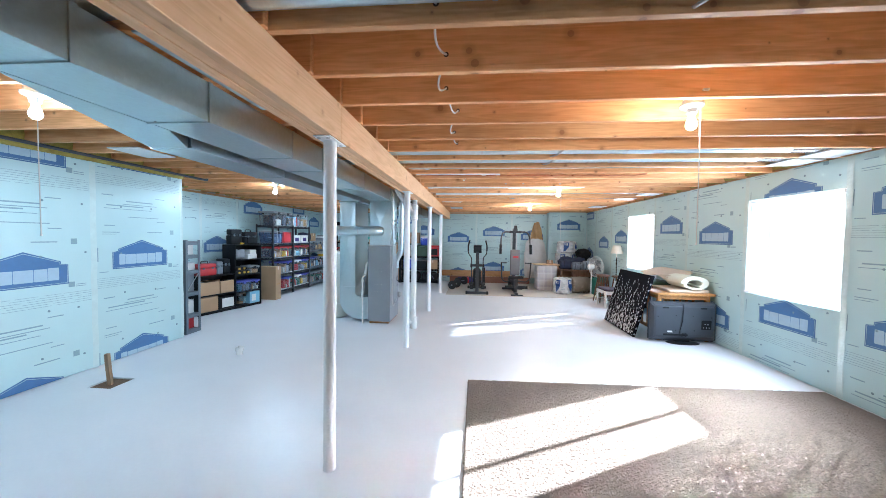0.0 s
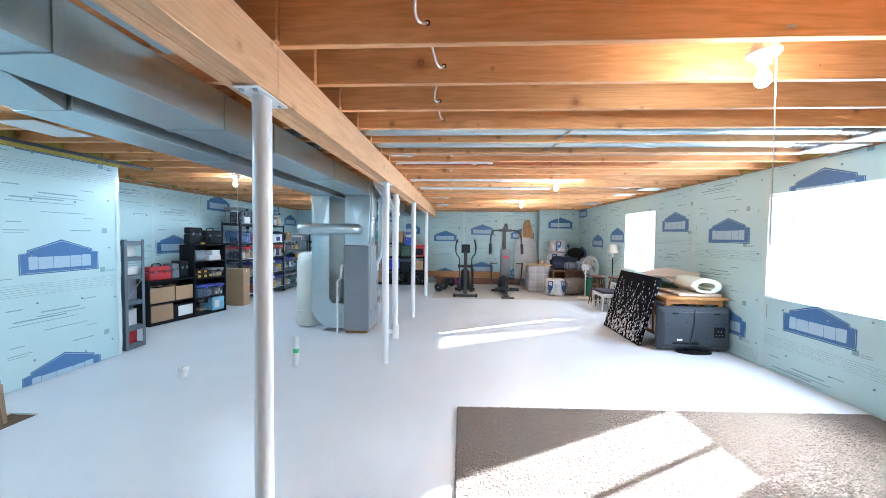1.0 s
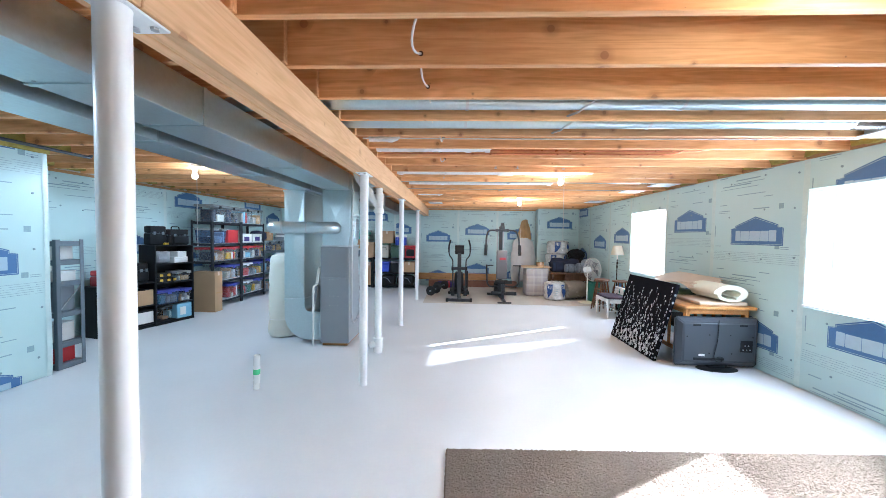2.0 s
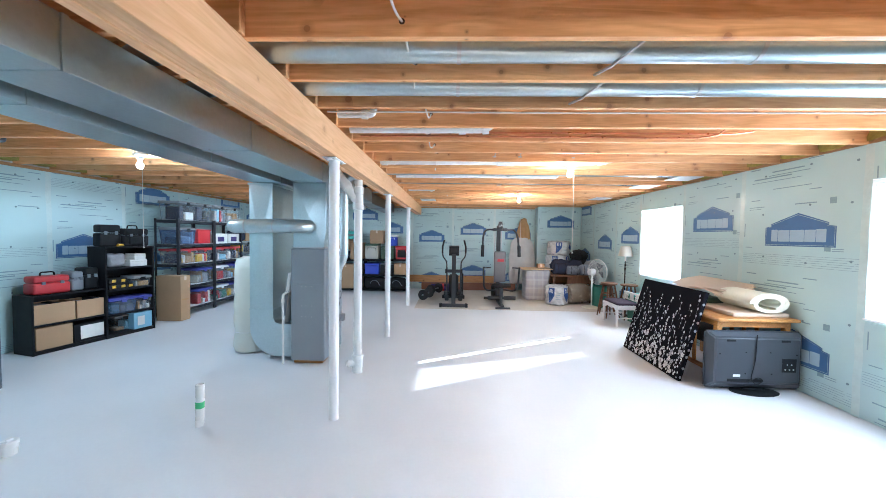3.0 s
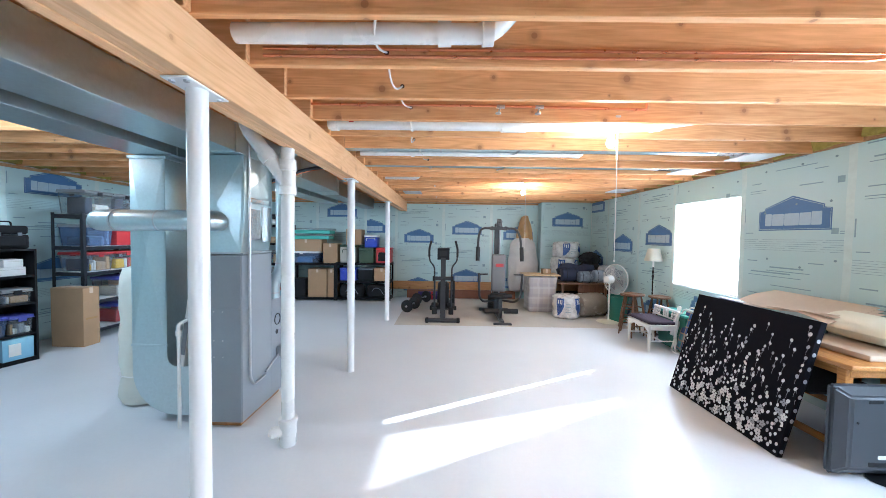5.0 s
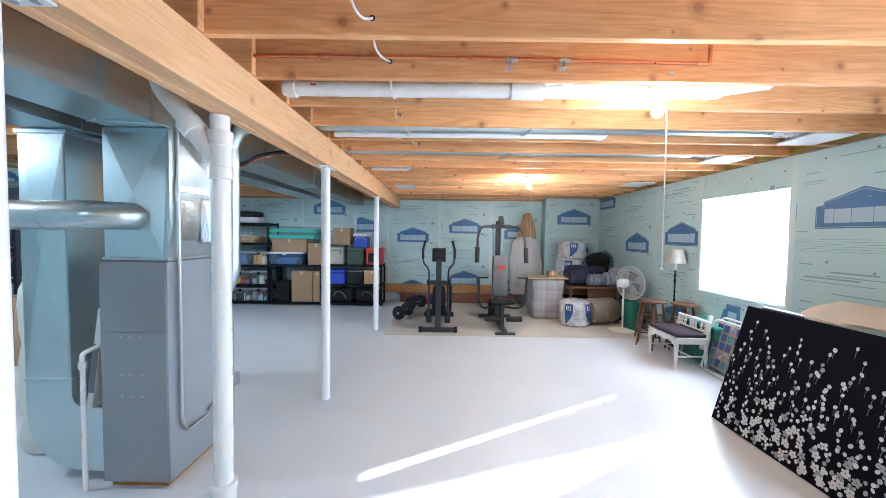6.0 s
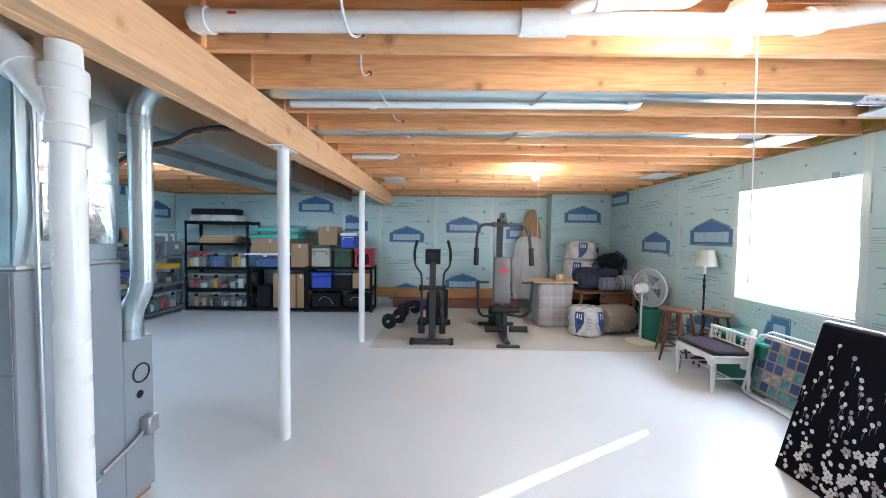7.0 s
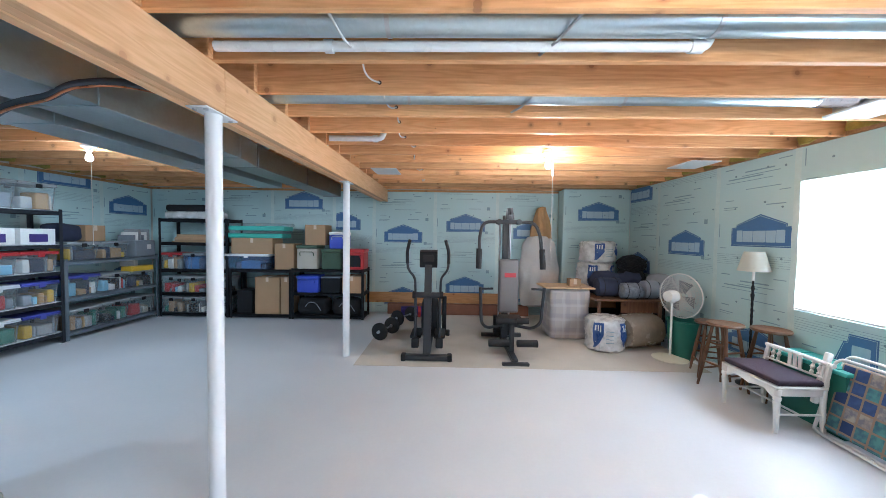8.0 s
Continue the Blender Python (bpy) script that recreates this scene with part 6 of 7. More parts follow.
part("pulley_bracket", prism(B(), [(-0.06, 1.75), (0.06, 1.75), (0.035, 1.90), (-0.035, 1.90)], pose(0, 0.69, 0, 90, 0, 0), 0.06), M["gymsteel"], g)
for x in (-0.13, 0.13):
    part("arm_pivot", rod(B(), (x, 0.66, 1.72), (x, 0.78, 1.72), 0.038, seg=16), M["gymsteel"], g)
for s in (-1, 1):
    arm = part("press_arm", tube(B(), bend([(s * 0.12, 0.72, 1.72), (s * 0.34, 0.70, 1.72), (s * 0.40, 0.60, 1.55), (s * 0.415, 0.50, 1.10)], 0.12), 0.022, 12), M["gymsteel"], g)
    part("foam_grip", rod(B(), (s * 0.410, 0.53, 1.36), (s * 0.416, 0.50, 1.10), 0.038, seg=14), M["rubber"], arm)
    part("lower_arm", tube(B(), bend([(s * 0.06, 0.60, 0.34), (s * 0.30, 0.50, 0.32), (s * 0.38, 0.40, 0.42), (s * 0.40, 0.35, 0.88)], 0.10), 0.020, 12), M["gymsteel"], g)
    part("lower_handle", rod(B(), (s * 0.40, 0.35, 0.86), (s * 0.24, 0.35, 0.865), 0.014, seg=10), M["gymsteel"], g)
    part("leg_roller", rod(B(), (s * 0.05, 0.22, 0.21), (s * 0.30, 0.22, 0.21), 0.045, seg=16), M["rubber"], g)
    part("upper_roller", rod(B(), (s * 0.05, 0.30, 0.47), (s * 0.2, 0.30, 0.47), 0.04, seg=16), M["rubber"], g)
back = part("backrest", box(B(), -0.135, 0.135, 0.60, 0.68, 0.50, 1.22, 0.034, 4), M["vinyl_grey"], g, "grey vinyl back pad")
part("back_badge", box(B(), -0.06, 0.09, 0.594, 0.600, 0.98, 1.04, 0.002), M["lid_red"], back, "small red badge")
part("seat", box(B(), -0.15, 0.15, 0.28, 0.60, 0.42, 0.49, 0.03, 4), M["rubber"], g, "black seat pad")
part("seat_post", box(B(), -0.03, 0.03, 0.3, 0.36, 0.07, 0.42, 0.004), M["gymsteel"], g)
part("cable", tube(B(), [(0, 0.66, 1.80), (0.0, 0.80, 1.4), (0, 0.80, 0.35)], 0.003, 6), M["rubber"], g)


def barbell(at, r, label):
    t = thing("dumbbell", at, label, "dumbbell", "dumbbells")
    for x in (-0.19, 0.19):
        part("plate", lathe(B(), [(0.02, -0.02), (r - 0.01, -0.018), (r, -0.012), (r, 0.012), (r - 0.01, 0.018), (0.02, 0.02)], 28, (x, 0, r), pose(0, 0, 0, 0, 90, 0)), M["rubber"], t)
        part("collar", rod(B(), (x - 0.035, 0, r), (x + 0.035, 0, r), 0.022, seg=12), M["steel"], t)
    part("bar", rod(B(), (-0.26, 0, r), (0.26, 0, r), 0.0125, seg=10), M["steel"], t)


barbell(pose(-0.05, 10.95, 0.004, 0, 0, 72), 0.125, "loaded dumbbell with black plates on the floor")
barbell(pose(0.12, 11.75, 0.004, 0, 0, 60), 0.13, "loaded dumbbell with black plates near the wall")
t = thing("exercise_mat", pose(0.35, 12.2, 0.004), "purple rolled mat on the floor", "mat")
part("mat_roll", rod(B(), (-0.35, 0, 0.1), (0.3, 0.1, 0.1), 0.1, seg=20), M["purple"], t)
part("red_strap", rod(B(), (-0.05, 0.045, 0.1), (0.0, 0.053, 0.1), 0.103, seg=20), M["red"], t)


# ---- corner stack ----
def bundle(at, r, h, label, seed, mat="bag"):
    """A round bundle in a crumpled, printed plastic bag."""
    t = thing("insulation_bundle", at, label, "bundle", "insulation bundles")
    n, rows = 64, 16
    def skin(a, z, out=0.0):
        p = Vector((math.cos(a), math.sin(a), z * 2.2)) * 3.2 + Vector((seed * 7, 0, 0))
        q = 0.030 * noise.noise(p * 0.7) + 0.020 * noise.noise(p * 2.1) + 0.010 * noise.noise(Vector((p.x * 1.2, p.y * 1.2, p.z * 7)))
        e = min(z, h - z)
        f = 1.0 - 0.16 * max(0.0, 1 - e / 0.035) ** 2
        rr = r * f + q + out
        return (rr * math.cos(a), rr * math.sin(a), max(0.0, z + (0.012 * noise.noise(p * 1.7) if 0 < z else 0)))
    bm = B()
    ring = [[bm.verts.new(skin(2 * math.pi * i / n, h * j / rows)) for i in range(n)] for j in range(rows + 1)]
    for j in range(rows):
        for i in range(n):
            bm.faces.new((ring[j][i], ring[j][(i + 1) % n], ring[j + 1][(i + 1) % n], ring[j + 1][i]))
    bm.faces.new(ring[0][::-1])
    top = bm.verts.new((0, 0, h + 0.012))
    for i in range(n):
        bm.faces.new((ring[rows][i], ring[rows][(i + 1) % n], top))
    part("bag_body", bm, M[mat], t)
    for k in range(4):
        a = radians(205 + 78 * k + seed * 10)
        def sheet(a0, a1, low, high, out, cols=8, lines=8):
            bm = B()
            g = [[bm.verts.new(skin(a0 + (a1 - a0) * i / cols, low(i / cols) + (high - low(i / cols)) * j / lines, out)) for i in range(cols + 1)] for j in range(lines + 1)]
            for j in range(lines):
                for i in range(cols):
                    bm.faces.new((g[j][i], g[j][i + 1], g[j + 1][i + 1], g[j + 1][i]))
            return bm
        part("printed_panel", sheet(a, a + 0.52, lambda u: h * (0.14 + 0.42 * (1 - u) ** 2 if k % 2 else 0.14 + 0.42 * u * u), h * .90, 0.008), M["bag_print"], t, "blue printed panel on the bag")
        for i in range(3):
            part("printed_bar", sheet(a + 0.10 + 0.12 * i, a + 0.16 + 0.12 * i, lambda u: h * .66, h * .84, 0.013, 4, 4), M["paper"], t)
        for i in range(4):
            part("print_line", sheet(a + 0.62, a + 1.05, lambda u: h * (.3 + .11 * i), h * (.32 + .11 * i), 0.008, 8, 2), M["print"], t)
    return t


bundle((3.03, 10.62, 0.004), 0.25, 0.44, "white bagged insulation bundle with blue print on the floor", 1.0)
bundle((3.42, 11.95, 0.70), 0.29, 0.40, "white bagged insulation bundle with blue print", 2.2)
bundle((3.46, 11.95, 1.102), 0.29, 0.36, "topmost white bagged insulation bundle", 3.4)
t = thing("crate_stack", (3.45, 11.95, 0.004), "dark boxes under the insulation bundles", "box")
part("lower_box", box(B(), -0.33, 0.33, -0.26, 0.26, 0, 0.34, 0.01), M["cloth_dark"], t)
part("upper_box", box(B(), -0.32, 0.32, -0.25, 0.25, 0.342, 0.694, 0.01), M["kraft"], t)
t = thing("plaid_ottoman", (2.68, 11.22, 0.004), "grey plaid cloth-covered block on the floor", "ottoman")
part("plaid_cover", pillow_box(B(), -0.29, 0.29, -0.24, 0.24, 0, 0.745, 0.05, 0.022, 6, 5), M["plaid_grey"], t)
solid("loose_board", box(B(), -0.37, 0.37, -0.25, 0.25, 0, 0.024, 0.003), M["pale_pine"], "pale board lying on the plaid block", "board", at=pose(2.66, 11.2, 0.762))
carton(pose(2.78, 11.15, 0.787), 0.17, 0.14, 0.11, "small brown carton on the board")
d = thing("low_table", (3.45, 11.05, 0.004), "reddish-brown wooden table loaded with bags", "table")
part("tabletop", box(B(), -0.48, 0.5, -0.28, 0.30, 0.62, 0.65, 0.005), M["walnut"], d)
part("apron", box(B(), -0.1, 0.46, -0.22, -0.20, 0.45, 0.619, 0.003), M["walnut"], d)
for x in (-0.42, 0.44):
    for y in (-0.24, 0.26):
        part("leg", box(B(), x - 0.02, x + 0.02, y - 0.02, y + 0.02, 0, 0.619, 0.003), M["walnut"], d)
for nm, x0, x1, y, z0, r, mat, lab in (("duffel_bag", 3.05, 3.42, 11.02, 0.655, 0.14, "cloth_navy", "dark navy duffel bag on the table"), ("sleeping_bag", 3.34, 3.64, 10.86, 0.655, 0.115, "cloth_pattern", "rolled dark patterned sleeping bag on the table"),
                                       ("sleeping_bag", 3.66, 3.94, 10.90, 0.655, 0.13, "cloth_slate", "rolled slate-blue sleeping bag on the table")):
    t = thing(nm, ((x0 + x1) / 2, y, z0), lab, "bag", "bags on the table")
    bm = lathe(B(), [(r * .6, -(x1 - x0) / 2), (r * .95, -(x1 - x0) / 2 + .02), (r, -(x1 - x0) / 4), (r, (x1 - x0) / 4), (r * .95, (x1 - x0) / 2 - .02), (r * .6, (x1 - x0) / 2)], 24, (0, 0, r), pose(0, 0, 0, 0, 90, 0))
    part("bag_roll", bm, M[mat], t)
    for k in (-0.25, 0.25):
        part("strap", tube(B(), [((x1 - x0) * k, (r + .002) * math.cos(a), r + (r + .002) * math.sin(a)) for a in (2 * math.pi * q / 20 for q in range(20))], 0.004, 6, True), M["cloth_dark"], t)
t = thing("clothes_heap", (3.42, 11.22, 0.655), "heap of dark clothes behind the bags", "clothes")
part("heap", pillow_box(B(), -0.36, 0.40, -0.1, 0.12, 0, 0.33, 0.1, 0.07, 9, 5, 5), M["cloth_navy"], t)
t = thing("black_bag", (3.90, 11.62, 0.0), "tall black bag slumped in the corner", "bag")
part("bag_body", pillow_box(B(), -0.2, 0.20, -0.15, 0.18, 0.004, 1.02, 0.12, 0.05, 5, 4, 8), M["cloth_dark"], t)
bm = B()
bmesh.ops.create_icosphere(bm, subdivisions=5, radius=1.0)
for v in bm.verts:
    k = 1 + 0.16 * noise.noise(v.co * 3) + 0.10 * noise.noise(v.co * 11) + 0.07 * noise.noise(v.co * 27)
    v.co = Vector((v.co.x * 0.22 * k - 0.02, v.co.y * 0.17 * k, 1.09 + v.co.z * 0.15 * k))
part("fur_top", bm, M["cloth_dark"], t, "shaggy black fur on top")
t = thing("grey_bag", (3.97, 10.98, 0.0), "grey bag heaped at the wall", "bag")
part("bag_body", pillow_box(B(), -0.14, 0.18, -0.18, 0.22, 0.66, 0.99, 0.12, 0.045, 7, 4, 9), M["cloth_grey"], t)
part("bag_foot", box(B(), -0.02, 0.1, 0.0, 0.1, 0.0, 0.66), M["cloth_dark"], t)
t = thing("insulation_roll", pose(3.52, 10.72, 0.004), "brown plastic-wrapped roll lying on the floor", "roll")
bm = lathe(B(), [(0.14, -0.3), (0.215, -0.29), (0.23, -0.2), (0.235, 0), (0.23, 0.2), (0.215, 0.29), (0.14, 0.3)], 32, (0, 0, 0.237), pose(0, 0, 0, 0, 90, 20))
for v in bm.verts:
    v.co += noise.noise_vector(v.co * 9) * 0.008
part("roll_wrap", bm, M["bag_tan"], t)
t = thing("covered_umbrella", pose(2.56, 12.36, 0.206, -3, 0, 0), "tall bundle in a pale cover with a tan cloth top", "bundle")
def drape(profile, squash, lean, folds, seed):
    """A soft, folded wrap round an upright bundle."""
    bm = lathe(B(), profile, 56)
    bmesh.ops.subdivide_edges(bm, edges=[e for e in bm.edges if abs(e.verts[0].co.z - e.verts[1].co.z) > 0.1], cuts=3)
    for v in bm.verts:
        a = math.atan2(v.co.y, v.co.x)
        k = 1 + folds * math.sin(7 * a + 3.0 * v.co.z + seed) + 0.6 * folds * math.sin(13 * a - 5.0 * v.co.z)
        v.co = Vector((v.co.x * k + lean * v.co.z, v.co.y * k * squash, v.co.z)) + noise.noise_vector(v.co * 5 + Vector((seed, 0, 0))) * 0.035
    return bm


part("pale_cover", drape([(0.2, 0.02), (0.33, 0.06), (0.37, 0.3), (0.36, 0.7), (0.33, 1.0), (0.285, 1.22), (0.22, 1.32), (0.08, 1.35)], 0.5, 0, 0.025, 1), M["cover_pale"], t)
part("tan_top", drape([(0.18, 1.22), (0.19, 1.28), (0.17, 1.5), (0.12, 1.72), (0.075, 1.86), (0.02, 1.88)], 0.6, 0.02, 0.09, 4), M["cloth_tan"], t, "tan cloth wrapped round the top")

# pedestal fan
t = thing("pedestal_fan", pose(3.70, 10.25, 0.0), "white pedestal fan with a round wire guard", "fan")
part("fan_base", lathe(B(), [(0.2, 0.0), (0.205, 0.012), (0.15, 0.03), (0.03, 0.05)], 32), M["foam_cream"], t)
part("pole", rod(B(), (0, 0, 0.03), (0, 0, 0.74), 0.014, seg=14), M["white"], t)
hm = Matrix.Translation((0.0, 0, 0.80)) @ pose(0, 0, 0, 0, 0, 20)
part("motor", lathe(B(), [(0.03, -0.09), (0.065, -0.08), (0.075, -0.02), (0.07, 0.05), (0.04, 0.07)], 24, (0, 0, 0), hm @ pose(0, 0, 0, 0, 90, 0)), M["white"], t)
part("neck", rod(B(), (0, 0, 0.72), (0, 0, 0.80), 0.03, 0.024, seg=14), M["white"], t)
bm = B()
for k in range(64):
    a = 2 * math.pi * k / 64
    pts = [hm @ Vector((x, rr * math.cos(a + dx), rr * math.sin(a + dx))) for x, rr, dx in ((0.075, 0.05, 0), (0.06, 0.15, .12), (0.09, 0.262, .2), (0.14, 0.28, .22), (0.19, 0.262, .2), (0.215, 0.14, .1), (0.22, 0.04, 0))]
    tube(bm, pts, 0.0024, 4)
for x, rr in ((0.064, 0.11), (0.07, 0.18), (0.216, 0.09), (0.214, 0.14), (0.203, 0.19)):
    tube(bm, [hm @ Vector((x, rr * math.cos(a), rr * math.sin(a))) for a in (2 * math.pi * k / 32 for k in range(32))], 0.003, 4, True)
guard = part("wire_guard", bm, M["guard"], t)
part("guard_rim", tube(B(), [hm @ Vector((0.14, 0.28 * math.cos(a), 0.28 * math.sin(a))) for a in (2 * math.pi * k / 40 for k in range(40))], 0.007, 8, True), M["white"], guard)
bm = B()
for k in range(4):
    a = 2 * math.pi * k / 4 + 0.3
    q = [hm @ Vector((0.12 + s, rr * math.cos(a + d), rr * math.sin(a + d))) for s, rr, d in ((0, .04, -.3), (0.0, .2, -.35), (0.05, .21, .45), (0.05, .05, .6))]
    bm.faces.new([bm.verts.new(v) for v in q])
bmesh.ops.solidify(bm, geom=bm.faces[:], thickness=0.003)
part("blades", bm, M["grey"], t, "grey plastic blades")
t = thing("waste_bin", (3.90, 10.32, 0.0), "green plastic waste bin on the floor", "bin")
bm = lathe(B(), [(0.14, 0), (0.145, 0.01), (0.185, 0.47), (0.195, 0.475), (0.195, 0.49), (0.175, 0.49), (0.135, 0.02)], 28)
part("bin_body", bm, M["bin_green"], t)

# ---- seats and lamp by the window ----
def stool(at, seat_h, label):
    t = thing("wooden_stool", at, label, "stool", "wooden stools")
    part("seat", lathe(B(), [(0.11, seat_h - 0.035), (0.148, seat_h - 0.03), (0.158, seat_h - 0.015), (0.152, seat_h - 0.002), (0.135, seat_h), (0.08, seat_h - 0.006)], 32), M["walnut"], t)
    legs = []
    for k in range(4):
        a = radians(45 + 90 * k)
        top, foot = Vector((0.10 * math.cos(a), 0.10 * math.sin(a), seat_h - 0.035)), Vector((0.205 * math.cos(a), 0.205 * math.sin(a), 0.0))
        legs.append((top, foot))
        n = 10
        part("leg", tube(B(), [foot.lerp(top, i / n) for i in range(n + 1)], [0.011, 0.013, 0.016, 0.018, 0.015, 0.019, 0.019, 0.016, 0.018, 0.015, 0.012], 12), M["walnut"], t)
    for k in range(4):
        for f in ((0.28, 0.62) if k % 2 == 0 else (0.40, 0.72)):
            p, q = legs[k][1].lerp(legs[k][0], f), legs[(k + 1) % 4][1].lerp(legs[(k + 1) % 4][0], f)
            part("rung", tube(B(), [p, p.lerp(q, .5), q], [0.008, 0.011, 0.008], 10), M["walnut"], t)


stool(pose(3.69, 9.38, 0, 0, 0, 12), 0.68, "turned brown wooden stool beside the white bench")
stool(pose(4.0, 9.22, 0, 0, 0, 0), 0.67, "turned brown wooden stool in front of the lamp")
stool(pose(3.82, 9.74, 0, 0, 0, 70), 0.61, "shorter dark wooden stool behind the others")

b = thing("vanity_bench", (3.66, 8.83, 0), "white-painted bench with a plum cushion and low back", "bench")
for x, y in ((-0.18, -0.26), (-0.18, 0.26)):
    part("front_leg", lathe(B(), [(0.013, 0), (0.016, 0.03), (0.02, 0.16), (0.026, 0.24), (0.02, 0.255), (0.027, 0.27), (0.027, 0.29), (0.02, 0.30), (0.027, 0.31), (0.027, 0.355)], 16, (x, y, 0)), M["white"], b)
for y in (-0.26, 0.26):
    part("back_leg", tube(B(), [(0.19, y, 0), (0.175, y, 0.2), (0.18, y, 0.4), (0.215, y, 0.56)], [0.018, 0.02, 0.022, 0.018], 8), M["white"], b)
part("apron", prism(B(), [(-0.235, 0.355), (-0.235, 0.27), (-0.19, 0.29), (-0.15, 0.318), (-0.08, 0.312), (0, 0.295), (0.08, 0.312), (0.15, 0.318), (0.19, 0.29), (0.235, 0.27), (0.235, 0.355)], Matrix.Translation((-0.185, 0, 0)) @ pose(0, 0, 0, 90, 0, 90), 0.02), M["white"], b)
for y in (-0.26, 0.26):
    part("side_rail", box(B(), -0.155, 0.16, y - 0.012, y + 0.012, 0.30, 0.355, 0.004), M["white"], b)
    part("stretcher", rod(B(), (-0.17, y, 0.15), (0.17, y, 0.15), 0.009, seg=10), M["white"], b)
part("cross_stretcher", rod(B(), (0.0, -0.26, 0.15), (0.0, 0.26, 0.15), 0.009, seg=10), M["white"], b)
part("seat_frame", box(B(), -0.20, 0.195, -0.285, 0.285, 0.356, 0.378, 0.006), M["white"], b)
part("cushion", pillow_box(B(), -0.19, 0.17, -0.275, 0.275, 0.379, 0.425, 0.018, 0.002, 4, 2), M["cushion"], b, "plum fabric cushion")
part("top_rail", tube(B(), bend([(0.215, -0.29, 0.55), (0.222, 0, 0.556), (0.215, 0.29, 0.55)], 0.15), 0.018, 10), M["white"], b)
part("lower_rail", rod(B(), (0.185, -0.25, 0.44), (0.185, 0.25, 0.44), 0.010, seg=8), M["white"], b)
for y in (-0.20, -0.145, 0.145, 0.20):
    part("spindle", tube(B(), [(0.188, y, 0.44), (0.192, y, 0.46), (0.195, y, 0.475), (0.198, y, 0.50), (0.204, y, 0.525), (0.207, y, 0.535), (0.212, y, 0.558)], [0.008, 0.016, 0.008, 0.018, 0.008, 0.016, 0.008], 10), M["white"], b)
for y in (-0.045, 0.0, 0.045):
    part("back_slat", box(B(), 0.193, 0.203, y - 0.017, y + 0.017, 0.442, 0.562, 0.003), M["white"], b)

t = thing("teal_tote", (4.02, 8.78, 0), "teal green plastic tote with a ribbed lid", "storage box")
part("box_body", prism(B(), [(-0.10, 0), (0.12, 0), (0.13, 0.49), (-0.12, 0.49)], pose(0, 0.30, 0, 90, 0, 0), 0.60), M["bin_green"], t)
part("lid", box(B(), -0.135, 0.145, -0.32, 0.32, 0.491, 0.525, 0.01, 2), M["lid_teal"], t)
for y in (-0.2, 0.0, 0.2):
    part("lid_rib", box(B(), -0.11, 0.12, y - 0.03, y + 0.03, 0.5255, 0.533, 0.003), M["lid_teal"], t)

t = thing("floor_lamp", (4.05, 9.50, 0), "black floor lamp with a pleated white shade", "floor lamp")
part("lamp_base", lathe(B(), [(0.11, 0), (0.11, 0.012), (0.06, 0.03), (0.02, 0.06)], 28), M["iron"], t)
part("pole", lathe(B(), [(0.012, 0.05), (0.013, 0.3), (0.022, 0.34), (0.012, 0.38)] + [(0.010 + 0.003 * (k % 2), 0.40 + 0.03 * k) for k in range(18)] + [(0.019, 0.95), (0.010, 0.98), (0.016, 1.02), (0.009, 1.06), (0.009, 1.14)], 14), M["black"], t)
part("candle_sleeve", rod(B(), (0, 0, 1.1), (0, 0, 1.2), 0.014, seg=12), M["white"], t)
bm = B()
n = 48
lo = [bm.verts.new(((0.135 + 0.003 * (k % 2)) * math.cos(2 * math.pi * k / n), (0.135 + 0.003 * (k % 2)) * math.sin(2 * math.pi * k / n), 1.20)) for k in range(n)]
hi = [bm.verts.new(((0.085 + 0.002 * (k % 2)) * math.cos(2 * math.pi * k / n), (0.085 + 0.002 * (k % 2)) * math.sin(2 * math.pi * k / n), 1.40)) for k in range(n)]
for k in range(n):
    bm.faces.new((lo[k], lo[(k + 1) % n], hi[(k + 1) % n], hi[k]))
bmesh.ops.solidify(bm, geom=bm.faces[:], thickness=0.002)
part("shade", bm, M["shade"], t, "pleated white shade")

# folded lounger
L0 = pose(3.82, 8.26, 0.0, 0, 14, 0) @ pose(0, 0, 0, 0, 0, -6)
t = thing("folding_lounger", L0, "folded lawn lounger with blue plaid cushion on a white tube frame", "lounger")
for k, (x, w, h) in enumerate(((-0.05, 0.34, 0.62), (0.03, 0.36, 0.66))):
    part("tube_frame", tube(B(), bend([(x, -w, 0.02), (x, -w, h), (x, w, h), (x, w, 0.02)], 0.09) + [], 0.012, 10), M["white"], t)
    part("foot_tube", tube(B(), bend([(x, -w, 0.03), (x, -w + 0.03, 0.014), (x, w - 0.03, 0.014), (x, w, 0.03)], 0.03), 0.012, 10), M["white"], t)
part("plaid_pad", pillow_box(B(), -0.032, 0.012, -0.31, 0.31, 0.06, 0.60, 0.018, 0.006, 5, 3), M["plaid_blue"], t, "blue and tan plaid padding")
part("arm_rest", box(B(), -0.12, -0.075, 0.33, 0.37, 0.22, 0.64, 0.012, 2), M["white"], t, "white plastic arm rest")
t = thing("folding_chair", pose(3.93, 7.85, 0.0, 0, 8, 0), "folded dark blue cloth chair against the wall", "chair")
part("chair_frame", tube(B(), bend([(0, -0.26, 0.01), (0, -0.26, 0.86), (0, 0.26, 0.86), (0, 0.26, 0.01)], 0.05), 0.011, 8), M["steel"], t)
part("cloth_back", pillow_box(B(), -0.016, 0.016, -0.245, 0.245, 0.25, 0.85, 0.012, 0.003, 5, 2), M["cloth_navy"], t)

